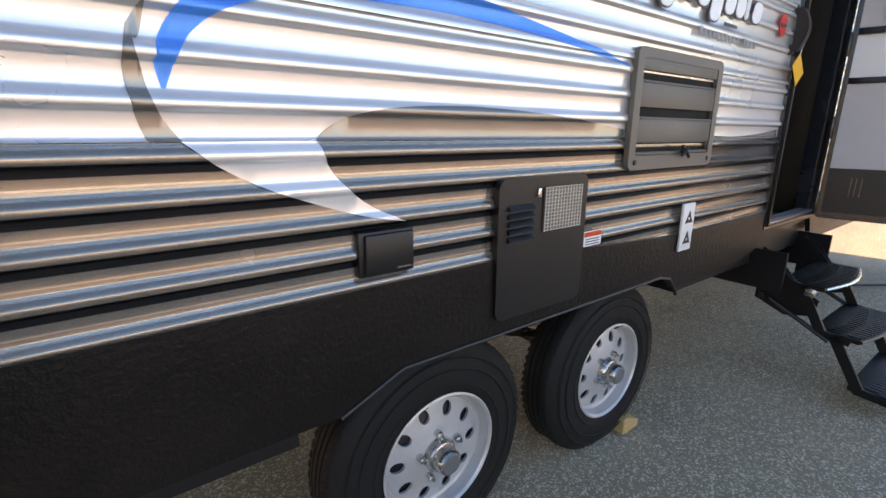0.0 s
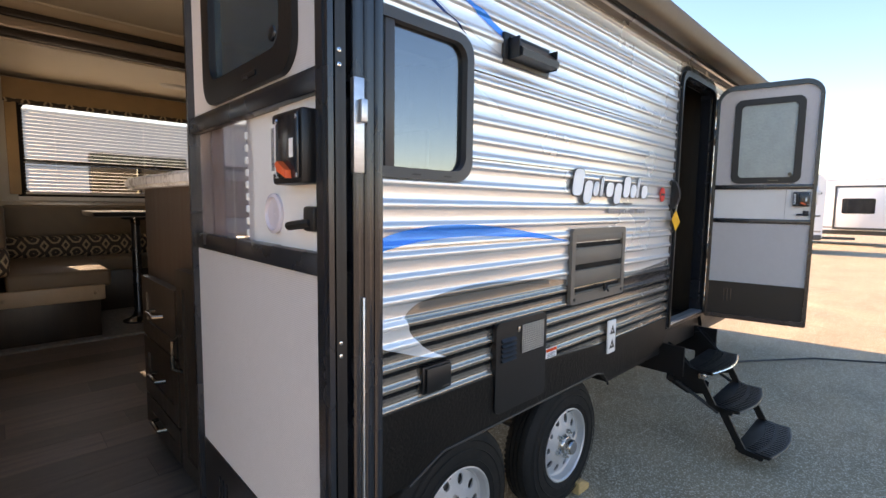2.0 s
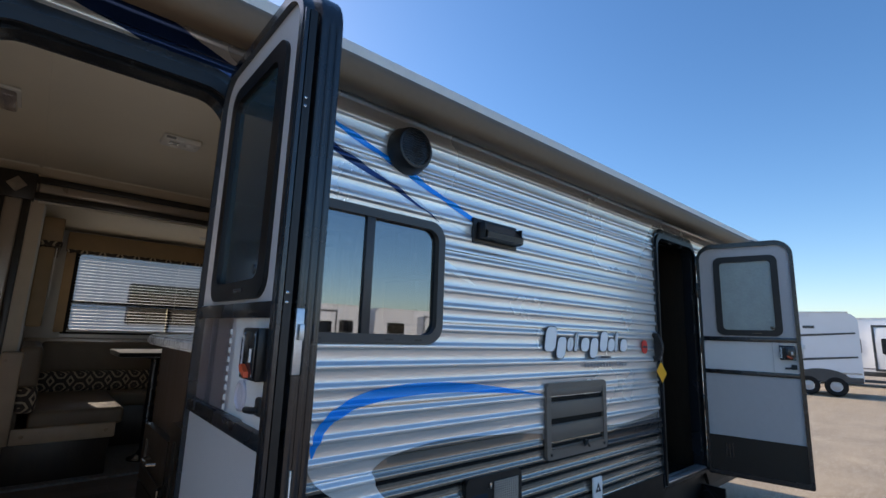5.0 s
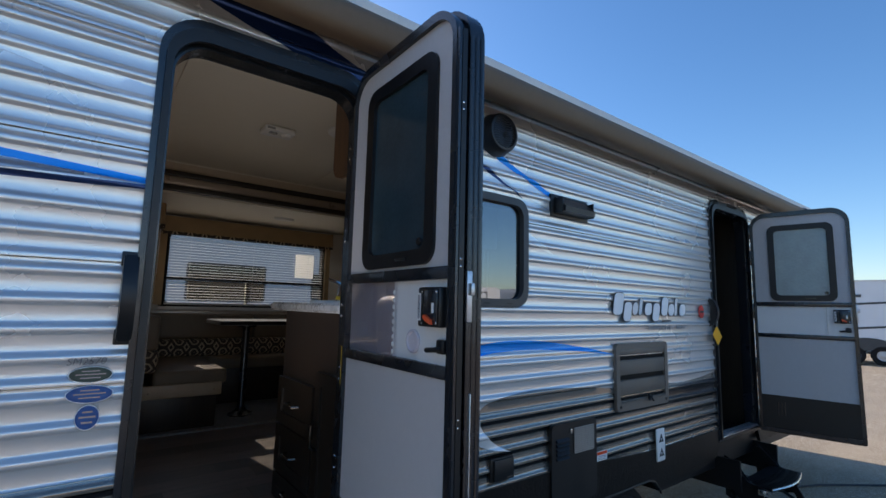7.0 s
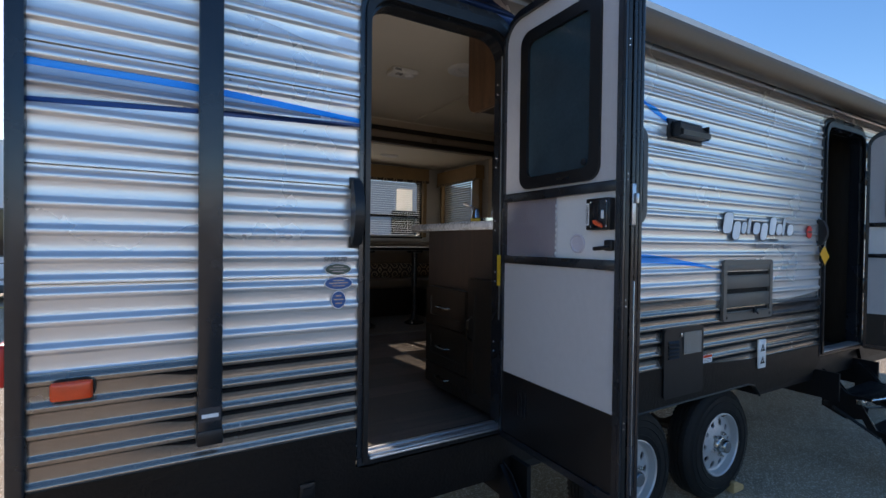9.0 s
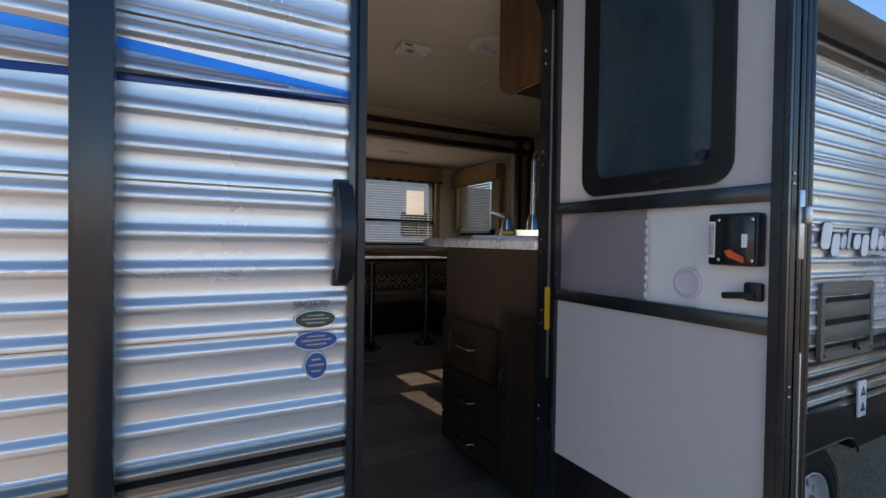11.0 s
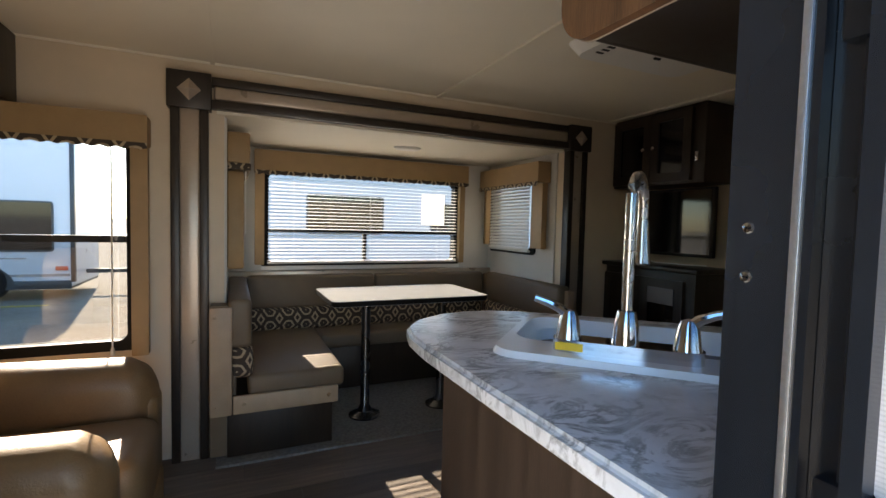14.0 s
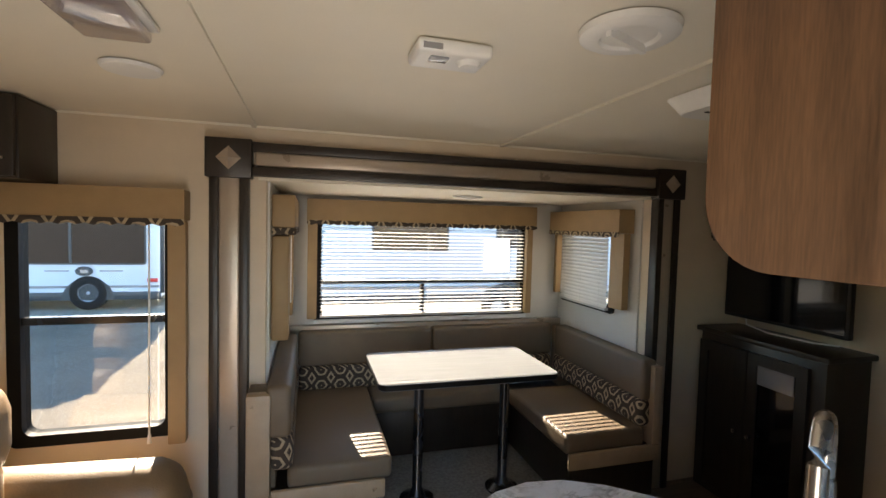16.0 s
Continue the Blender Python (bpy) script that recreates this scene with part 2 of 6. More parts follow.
tint.data_type, tint.blend_type = "RGBA", "MULTIPLY"
tint.inputs["Factor"].default_value = 1.0
l_.new(n_["Principled BSDF"].inputs["Base Color"].links[0].from_socket, tint.inputs["A"])
l_.new(vary.outputs[0], tint.inputs["B"])
l_.new(tint.outputs["Result"], n_["Principled BSDF"].inputs["Base Color"])


def glass(name, tintcol, base=0.06):
    m = bpy.data.materials.new(name)
    m.use_nodes = True
    n, l = m.node_tree.nodes, m.node_tree.links
    tr, gl, mx, lw = n.new("ShaderNodeBsdfTransparent"), n.new("ShaderNodeBsdfGlossy"), n.new("ShaderNodeMixShader"), n.new("ShaderNodeLayerWeight")
    tr.inputs["Color"].default_value = (*tintcol, 1)
    gl.inputs["Roughness"].default_value = 0.02
    lw.inputs["Blend"].default_value = 0.5
    l.new(calc(n, l, "MULTIPLY_ADD", calc(n, l, "POWER", lw.outputs["Facing"], 4.0), 0.9, base), mx.inputs[0])
    l.new(tr.outputs[0], mx.inputs[1])
    l.new(gl.outputs[0], mx.inputs[2])
    l.new(mx.outputs[0], n["Material Output"].inputs["Surface"])
    return m


CLEAR = glass("tinted_window_glass", (0.55, 0.58, 0.58))
SCREENED = glass("tinted_glass_behind_insect_screen", (0.3, 0.31, 0.31), 0.1)
DARKGLASS = glass("dark_tinted_glass", (0.36, 0.4, 0.45), 0.24)
SHEER = glass("clear_plastic_slide", (0.82, 0.8, 0.82))


def frosted():
    m = mat("rain_frosted_glass", (0.5, 0.58, 0.57), 0.12, var=0.1, scale=12, bump=0.6, bscale=60)
    m.node_tree.nodes["Principled BSDF"].inputs["Transmission Weight"].default_value = 0.35
    return m


FROST = frosted()


# ---- mesh helpers ----
def box(bm, x0, x1, y0, y1, z0, z1, bev=0.0, seg=2):
    vs = [bm.verts.new(p) for p in ((x0, y0, z0), (x1, y0, z0), (x1, y1, z0), (x0, y1, z0), (x0, y0, z1), (x1, y0, z1), (x1, y1, z1), (x0, y1, z1))]
    fs = [bm.faces.new([vs[i] for i in q]) for q in ((3, 2, 1, 0), (4, 5, 6, 7), (0, 1, 5, 4), (1, 2, 6, 5), (2, 3, 7, 6), (3, 0, 4, 7))]
    if bev:
        bmesh.ops.bevel(bm, geom=list({e for f in fs for e in f.edges}), offset=bev, segments=seg, affect="EDGES", profile=0.5)
    return bm


def boxes(*args):
    bm = bmesh.new()
    for a in args:
        box(bm, *a)
    return bm


def prism(bm, pts, place, d0, d1):
    """A flat outline pts of (u, v), pushed from depth d0 to d1; place(u, v, d) gives the world point."""
    a = [bm.verts.new(place(u, v, d0)) for u, v in pts]
    b = [bm.verts.new(place(u, v, d1)) for u, v in pts]
    bm.faces.new(a)
    bm.faces.new(b[::-1])
    for i in range(len(pts)):
        j = (i + 1) % len(pts)
        bm.faces.new((a[j], a[i], b[i], b[j]))
    return bm


def ring(bm, outer, inner, place, d0, d1):
    o0, o1, i0, i1 = ([bm.verts.new(place(u, v, d)) for u, v in pts] for pts, d in ((outer, d0), (outer, d1), (inner, d0), (inner, d1)))
    for i in range(len(outer)):
        j = (i + 1) % len(outer)
        for q in ((o0[i], o0[j], o1[j], o1[i]), (i0[j], i0[i], i1[i], i1[j]), (o1[i], o1[j], i1[j], i1[i]), (o0[j], o0[i], i0[i], i0[j])):
            bm.faces.new(q)
    return bm


def rrect(u0, u1, v0, v1, r, seg=6, radii=None):
    """A rectangle with rounded corners; radii: one for each corner from the lower left, anticlockwise."""
    pts = []
    rs = radii or (r, r, r, r)
    for (cu, cv, a0), q in zip(((u0, v0, 180), (u1, v0, 270), (u1, v1, 0), (u0, v1, 90)), rs):
        su, sv = (1 if cu == u0 else -1), (1 if cv == v0 else -1)
        for k in range(seg + 1):
            a = radians(a0 + 90 * k / seg)
            pts.append((cu + su * q + q * math.cos(a), cv + sv * q + q * math.sin(a)))
    return pts


def lathe(bm, prof, place, seg=48):
    """Turn a profile of (radius, depth) round an axis; place(u, v, d)."""
    loops = [[bm.verts.new(place(r * math.cos(2 * math.pi * k / seg), r * math.sin(2 * math.pi * k / seg), d)) for k in range(seg)] for r, d in prof]
    for a, b in zip(loops, loops[1:]):
        for i in range(seg):
            j = (i + 1) % seg
            bm.faces.new((a[i], a[j], b[j], b[i]))
    return bm, loops


def tube(bm, path, r, seg=10, taper=None):
    path = [Vector(p) for p in path]
    loops = []
    up = Vector((0.013, 0.021, 1))
    for i, p in enumerate(path):
        d = (path[min(i + 1, len(path) - 1)] - path[max(i - 1, 0)]).normalized()
        s = d.cross(up if abs(d.dot(up)) < 0.95 else Vector((1, 0.1, 0))).normalized()
        t = s.cross(d)
        q = taper[i] if taper else r
        loops.append([bm.verts.new(p + s * q * math.cos(2 * math.pi * k / seg) + t * q * math.sin(2 * math.pi * k / seg)) for k in range(seg)])
    for a, b in zip(loops, loops[1:]):
        for i in range(seg):
            j = (i + 1) % seg
            bm.faces.new((a[i], a[j], b[j], b[i]))
    bm.faces.new(loops[0][::-1])
    bm.faces.new(loops[-1])
    return bm


def smooth(knots, x):
    """Smooth curve through knots of (x, value)."""
    if x <= knots[0][0]:
        return knots[0][1]
    for i in range(len(knots) - 1):
        (x0, a), (x1, b) = knots[i], knots[i + 1]
        if x <= x1:
            t = (x - x0) / (x1 - x0)
            m0 = (b - knots[i - 1][1]) / (x1 - knots[i - 1][0]) if i else (b - a) / (x1 - x0)
            m1 = (knots[i + 2][1] - a) / (knots[i + 2][0] - x0) if i + 2 < len(knots) else (b - a) / (x1 - x0)
            h = x1 - x0
            return (2 * t ** 3 - 3 * t * t + 1) * a + (t ** 3 - 2 * t * t + t) * h * m0 + (3 * t * t - 2 * t ** 3) * b + (t ** 3 - t * t) * h * m1
    return knots[-1][1]


def part(name, bm, material, parent=None, label="", flat=True, angle=35):
    me = bpy.data.meshes.new(name)
    bmesh.ops.recalc_face_normals(bm, faces=bm.faces)
    if ROOM["inside"]:
        bm.transform(INNER)
    bm.to_mesh(me)
    bm.free()
    me.materials.append(material)
    ob = new(name, me)
    if angle and len(me.polygons):
        me.polygons.foreach_set("use_smooth", [True] * len(me.polygons))
        me.set_sharp_from_angle(angle=radians(angle))
    if parent is not None:
        ob.parent = parent
        ob.matrix_parent_inverse = home[parent.name].inverted()
    home[ob.name] = Matrix()
    if label:
        ob["label"] = label
    return ob


home = {}
# the interior is laid out on its own axes and set into the shell by one even scale and shift
ROOM = {"inside": False}
INNER = Matrix.Translation((-0.025, -0.18, -0.225)) @ Matrix.Scale(1.115, 4)


def ix(x):
    return (x + 0.025) / 1.115


def iy(y):
    return (y + 0.18) / 1.115


def iz(z):
    return (z + 0.225) / 1.115


def thing(name, x, y, z, label, category, group="", kind=""):
    e = new(name)
    e.empty_display_size = 0.1
    e.location = INNER @ Vector((x, y, z)) if ROOM["inside"] else (x, y, z)
    home[e.name] = Matrix.Translation(e.location)
    return tagged(e, label, category, group, kind)


def solid(name, bm, material, label, category, group="", kind="", angle=35):
    return tagged(part(name, bm, material, None, "", angle=angle), label, category, group, kind)


def on_wall(y):
    return lambda u, v, d: (u, y - d, v)


OUT = on_wall(1.0)


def words(name, text, size, m, material, parent, depth=0.0008, shear=0.0):
    cu = bpy.data.curves.new(name, "FONT")
    cu.body, cu.size, cu.extrude, cu.shear = text, size, depth, shear
    cu.align_x, cu.align_y = "CENTER", "CENTER"
    cu.resolution_u = 3
    tmp = new(name + "_tmp", cu)
    me = bpy.data.meshes.new_from_object(tmp.evaluated_get(bpy.context.evaluated_depsgraph_get()))
    bpy.data.objects.remove(tmp)
    me.transform(m)
    me.materials.clear()
    me.materials.append(material)
    ob = new(name, me)
    home[ob.name] = Matrix()
    if parent is not None:
        ob.parent = parent
        ob.matrix_parent_inverse = home[parent.name].inverted()
    return ob



def thin_paper():
    m = mat("thin_white_paper", (0.9, 0.9, 0.88), 0.7, var=0.03)
    n, l = m.node_tree.nodes, m.node_tree.links
    tl, mx = n.new("ShaderNodeBsdfTranslucent"), n.new("ShaderNodeMixShader")
    tl.inputs["Color"].default_value = (0.9, 0.9, 0.88, 1)
    mx.inputs[0].default_value = 0.55
    l.new(n["Principled BSDF"].outputs[0], mx.inputs[1])
    l.new(tl.outputs[0], mx.inputs[2])
    l.new(mx.outputs[0], n["Material Output"].inputs["Surface"])
    return m


THIN_PAPER = thin_paper()
# ---- ground ----
bm = bmesh.new()
GX = sorted({-1500, -300, -80, -30, 60, 120, 400, 1500, *range(-14, 44, 2)})
GY = sorted({-1500, -300, -80, -40, 60, 120, 400, 1500, *range(-24, 40, 2)})
gv = {(x, y): bm.verts.new((x, y, -0.012)) for x in GX for y in GY}
for xa, xb in zip(GX, GX[1:]):
    for ya, yb in zip(GY, GY[1:]):
        bm.faces.new((gv[xa, ya], gv[xb, ya], gv[xb, yb], gv[xa, yb]))
solid("ground", bm, ASPHALT, "worn grey asphalt lot with pale stone speckle", "ground", kind="structure")

# ---- outer wall with beaded siding ----
X0, X1 = -1.66, 6.3
DOORS = ((-0.735, -0.115, 0.815, 2.5), (2.80, 3.47, 0.815, 2.52))
WIN = (0.06, 0.76, 1.735, 2.19)
HOLES = (*DOORS, WIN)


DIVIDE = 1.25
BEADS = [0.0025] + [PANEL - 0.0325 - 0.0725 * k for k in range(3, -1, -1)]
LOW_BEADS = [DIVIDE - 0.028 - PITCH * k for k in range(6)]
UNDER, CREST, SLOPE, DEPTH = 0.011, 0.007, 0.019, 0.0098


def bead_list(z):
    """Heights of the bead crests on the panel that holds z."""
    if z < DIVIDE:
        return LOW_BEADS
    low = SEAM + PANEL * math.floor((z - SEAM) / PANEL)
    return [low + b for b in BEADS]


def siding_y(z):
    """Outer face of the siding: beads with a short underside, a narrow crest and a long upper slope, on flat laps."""
    y = 1.0
    for b in bead_list(z):
        if b - UNDER < z < b:
            t = (b - z) / UNDER
        elif b <= z <= b + CREST:
            t = 0.0
        elif b + CREST < z < b + CREST + SLOPE:
            t = (z - b - CREST) / SLOPE
        else:
            continue
        y -= DEPTH * (0.5 + 0.5 * math.cos(math.pi * t))
    return y


def siding_rows(z0, z1):
    """Heights at which the siding bends between z0 and z1."""
    zs = {z0, z1}
    z = z0
    while z < z1 + PANEL:
        for b in bead_list(z):
            zs |= {q for q in [b - UNDER * i / 6 for i in range(7)] + [b + CREST + SLOPE * i / 7 for i in range(8)] if z0 < q < z1 and (z < DIVIDE) == (q < DIVIDE)}
        z += 0.1
    if z0 < DIVIDE < z1:
        zs |= {DIVIDE - 0.0001, DIVIDE + 0.0001}
    return zs


wall = thing("wall_south", 2.3, 1.02, 0.9, "white horizontally beaded metal siding wall with printed graphics", "wall", kind="structure")


def siding(z0, z1, material):
    zs = siding_rows(z0, z1)
    xs = {X0, X1}
    for h in HOLES:
        xs |= {h[0], h[1]}
        zs |= {q for q in h[2:] if z0 < q < z1}
    xs, zs = sorted(xs), sorted(zs)
    bm = bmesh.new()
    v = {}

    def at(x, z):
        if (x, z) not in v:
            y = siding_y(z)
            v[x, z] = bm.verts.new((x, y, z))
        return v[x, z]
    for xa, xb in zip(xs, xs[1:]):
        for za, zb in zip(zs, zs[1:]):
            cx, cz = (xa + xb) / 2, (za + zb) / 2
            if any(h[0] < cx < h[1] and h[2] < cz < h[3] for h in HOLES):
                continue
            bm.faces.new((at(xa, za), at(xb, za), at(xb, zb), at(xa, zb)))
        low = [x for x in (xa, xb)]
        cx = (xa + xb) / 2
        if not any(h[0] < cx < h[1] and h[2] < z0 + 0.001 < h[3] for h in HOLES):
            b = [bm.verts.new((x, 1.008, z0)) for x in low]
            bm.faces.new((at(xa, z0), b[0], b[1], at(xb, z0)))
    part("siding_panel", bm, material, wall, angle=60)


GAP = 0.0022
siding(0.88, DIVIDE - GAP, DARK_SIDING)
siding(DIVIDE, SEAM, WHITE_SIDING)
for k in range(0, 5):
    siding(SEAM + PANEL * k + GAP, min(SEAM + PANEL * (k + 1), 2.79), WHITE_SIDING)
bm = bmesh.new()
for a in ((X0, -0.735, 0.82, 2.79), (-0.735, -0.115, 2.5, 2.79), (-0.115, 0.06, 0.82, 2.79), (0.06, 0.76, 0.82, 1.735), (0.06, 0.76, 2.19, 2.79), (0.76, 2.80, 0.82, 2.79), (2.80, 3.47, 2.52, 2.79), (3.47, X1, 0.82, 2.79)):
    box(bm, a[0], a[1], 1.009, 1.05, a[2], a[3])
part("wall_core", bm, WALLPAPER, wall)


def skirt_top(x):
    return 0.945 if x < 0.9 else 0.945 - 0.055 * min(1, (x - 0.9) / 0.96)


bm = bmesh.new()
low = [(X0, 0.66), (-0.80, 0.66), (-0.78, 0.62), (-0.07, 0.62), (-0.05, 0.66), (0.50, 0.665), (0.56, 0.69), (0.66, 0.733), (1.81, 0.738), (1.87, 0.72), (1.93, 0.665), (2.62, 0.69), (2.72, 0.72), (2.79, 0.79), (3.47, 0.79), (3.52, 0.70), (X1, 0.72)]
top = [(X1, 0.89), (3.53, 0.89), (3.53, 0.802), (2.755, 0.802), (2.755, 0.891), (1.86, 0.891), (0.9, 0.945), (-0.075, 0.945), (-0.075, 0.81), (-0.77, 0.81), (-0.77, 0.945), (X0, 0.945)]
prism(bm, low + top, OUT, 0.016, -0.009)
skirt = solid("skirt_trim", bm, SKIRT, "black textured plastic lower skirt panel of the trailer", "trim", kind="structure")
bm = bmesh.new()
tube(bm, [(u, 0.984, v) for u, v in ((0.50, 0.662), (0.56, 0.687), (0.66, 0.730), (1.2, 0.733), (1.81, 0.735), (1.88, 0.716), (1.935, 0.66), (1.945, 0.64))], 0.006, 8)
solid("wheel_arch_trim", bm, BLACK, "thin black moulding round the wheel opening", "trim", kind="structure")

# ---- printed graphics on the siding ----
graphics = thing("graphics_trim", 0.8, 1.0, 1.3, "blue, navy, taupe and white vinyl swoosh graphics on the siding", "decal", kind="structure")
LIFT = 0.0016


def decal(name, lo, hi, material, step=0.012, x_from=None, x_to=None, lift=LIFT):
    """A vinyl shape between two curves over x that follows the beads."""
    xa, xb = x_from if x_from is not None else lo[0][0], x_to if x_to is not None else lo[-1][0]
    cols = max(2, int((xb - xa) / step))
    edge = []
    for i in range(cols + 1):
        x = xa + (xb - xa) * i / cols
        a = smooth(lo, x)
        edge.append((x, a, max(smooth(hi, x), a + 0.0004)))
    rows = sorted(siding_rows(min(e[1] for e in edge), max(e[2] for e in edge)))
    bm = bmesh.new()
    seen = {}

    def at(x, z):
        key = (round(x, 5), round(z, 5))
        if key not in seen:
            seen[key] = bm.verts.new((x, siding_y(z) - lift, z))
        return seen[key]
    for (xl, al, bl_), (xr, ar, br_) in zip(edge, edge[1:]):
        for za, zb in zip(rows, rows[1:]):
            if zb <= min(al, ar) or za >= max(bl_, br_):
                continue
            quad = [at(xl, min(max(za, al), bl_)), at(xr, min(max(za, ar), br_)), at(xr, min(max(zb, ar), br_)), at(xl, min(max(zb, al), bl_))]
            quad = [v for n_, v in enumerate(quad) if v not in quad[:n_]]
            if len(quad) > 2 and not bm.faces.get(quad):
                bm.faces.new(quad)
    part(name, bm, material, graphics, angle=60)


decal("blue_swoosh", [(0.238, 1.36), (0.246, 1.326), (0.262, 1.36), (0.29, 1.41), (0.34, 1.45), (0.42, 1.482), (0.52, 1.499), (0.65, 1.508), (0.82, 1.51), (1.0, 1.503), (1.25, 1.485), (1.478, 1.462)],
      [(0.238, 1.368), (0.246, 1.40), (0.262, 1.43), (0.29, 1.463), (0.34, 1.495), (0.42, 1.526), (0.52, 1.545), (0.65, 1.555), (0.82, 1.553), (1.0, 1.537), (1.25, 1.505), (1.478, 1.466)], BLUE_VINYL, 0.006)
decal("grey_crescent", [(0.197, 1.34), (0.205, 1.285), (0.217, 1.2502), (0.225, 1.2502), (0.262, 1.2502)],
      [(0.197, 1.36), (0.205, 1.40), (0.217, 1.43), (0.2195, 1.375), (0.2235, 1.33), (0.234, 1.295), (0.262, 1.2502)][:2] + [(0.212, 1.42), (0.219, 1.37), (0.226, 1.325), (0.24, 1.285), (0.262, 1.251)], TAUPE_VINYL, 0.003)
decal("grey_crescent_tip", [(0.208, 1.405), (0.222, 1.40), (0.238, 1.455)], [(0.208, 1.415), (0.222, 1.436), (0.238, 1.456)], TAUPE_VINYL, 0.002, lift=0.002)
decal("white_swoosh", [(0.262, 1.2495), (0.31, 1.21), (0.38, 1.17), (0.48, 1.13), (0.57, 1.10), (0.675, 1.078)], [(0.262, 1.25), (0.31, 1.25), (0.47, 1.25), (0.487, 1.248), (0.505, 1.205), (0.54, 1.16), (0.60, 1.115), (0.675, 1.079)], PALE_VINYL, 0.006, lift=0.0026)
decal("taupe_leaf", [(0.484, 1.2505), (1.49, 1.2505)], [(0.484, 1.252), (0.50, 1.268), (0.54, 1.29), (0.60, 1.306), (0.68, 1.317), (0.82, 1.324), (1.0, 1.32), (1.25, 1.303), (1.49, 1.277)], TAUPE_VINYL, 0.008)
decal("taupe_wave", [(2.05, 1.2505), (2.5, 1.2505), (2.755, 1.2505)], [(2.05, 1.262), (2.25, 1.252), (2.5, 1.262), (2.755, 1.285)], TAUPE_VINYL, 0.02)
decal("charcoal_wave", [(2.06, 1.13), (2.3, 1.15), (2.55, 1.16), (2.755, 1.15)], [(2.06, 1.2), (2.2, 1.232), (2.45, 1.243), (2.755, 1.246)], CHARCOAL_VINYL, 0.02)
# upper sweep from over the rear door down to the range vent
decal("navy_sweep", [(-0.80, 2.67), (-0.46, 2.57), (-0.12, 2.50), (0.03, 2.47), (0.27, 2.388), (0.52, 2.315), (0.76, 2.226)], [(-0.80, 2.78), (-0.46, 2.69), (-0.12, 2.575), (0.03, 2.515), (0.27, 2.418), (0.52, 2.334), (0.76, 2.229)], NAVY_VINYL, 0.012)
decal("white_sweep", [(0.10, 2.475), (0.27, 2.425), (0.52, 2.34), (0.76, 2.25), (0.965, 2.2)], [(0.10, 2.54), (0.27, 2.487), (0.52, 2.405), (0.76, 2.325), (0.965, 2.25)], PALE_VINYL, 0.012)
decal("blue_sweep", [(0.05, 2.55), (0.27, 2.488), (0.52, 2.408), (0.76, 2.328), (0.97, 2.262)], [(0.05, 2.575), (0.27, 2.512), (0.52, 2.434), (0.76, 2.354), (0.97, 2.287)], BLUE_VINYL, 0.012)
decal("white_flick", [(0.785, 2.03), (0.88, 2.0), (0.99, 1.972)], [(0.785, 2.075), (0.88, 2.03), (0.99, 1.974)], PALE_VINYL, 0.012)
# rear stripes
decal("blue_rear_line", [(-1.655, 2.05), (-1.25, 2.045), (-0.765, 2.018)], [(-1.655, 2.07), (-1.25, 2.066), (-0.765, 2.037)], BLUE_VINYL, 0.02)
decal("grey_rear_band", [(-1.655, 1.968), (-1.25, 1.995), (-0.9, 2.018)], [(-1.655, 2.05), (-1.25, 2.044), (-0.9, 2.026)], GREY_VINYL, 0.02)
decal("navy_rear_line", [(-1.655, 1.955), (-1.25, 1.98), (-0.765, 2.003)], [(-1.655, 1.969), (-1.25, 1.996), (-0.765, 2.0155)], NAVY_VINYL, 0.02)
decal("white_rear_flick", [(-1.36, 2.345), (-1.1, 2.30), (-0.765, 2.235)], [(-1.36, 2.347), (-1.1, 2.345), (-0.765, 2.30)], PALE_VINYL, 0.02)
decal("white_rear_flick", [(-1.52, 2.335), (-1.36, 2.325)], [(-1.52, 2.337), (-1.36, 2.35)], PALE_VINYL, 0.02)

# ---- other outer walls, roof, underbody ----
ROOM["inside"] = True
bm = bmesh.new()
for a in ((ix(X0), -1.32, 0.74, 2.71), (-1.32, -0.80, 0.74, 1.43), (-1.32, -0.80, 2.30, 2.71), (-0.80, -0.47, 0.74, 2.71), (-0.47, 1.39, 0.74, 0.86), (-0.47, 1.39, 2.44, 2.71), (1.39, ix(X1), 0.74, 2.71)):
    box(bm, a[0], a[1], 3.17, 3.23, a[2], a[3])
solid("wall_north", bm, WALLPAPER, "beige papered interior wall with a window and slide-out opening", "wall", kind="structure")
ROOM["inside"] = False
solid("wall_west", boxes((X0, X0 + 0.05, 1.05, 3.36, 0.6, 2.79)), WALLPAPER, "beige papered rear wall of the trailer", "wall", kind="structure")
solid("wall_west_outer", boxes((X0 - 0.012, X0 - 0.004, 1.0, 3.41, 0.66, 2.79)), WHITE_SIDING, "white rear cap of the trailer", "wall", kind="structure")
solid("wall_east", boxes((X1, X1 + 0.06, 1.0, 3.41, 0.6, 2.79)), WHITE_SIDING, "white front cap of the trailer", "wall", kind="structure")
ROOM["inside"] = True
bm = boxes((X0 - 0.035, X0 + 0.006, 0.976, 1.02, 0.64, 2.8, 0.006))
ROOM["inside"] = False
solid("corner_trim", bm, BLACK_TRIM, "black metal corner moulding on the trailer's rear edge", "trim", kind="structure")
solid("roof", boxes((X0 - 0.03, X1 + 0.05, 0.985, 3.43, 2.80, 2.86, 0.01)), ROOF, "white membrane roof of the trailer", "roof", kind="structure")
solid("gutter_trim", boxes((X0, X1, 0.972, 0.999, 2.745, 2.80, 0.004)), AWN_STRIPE, "cream gutter rail under the roof edge", "trim", kind="structure")
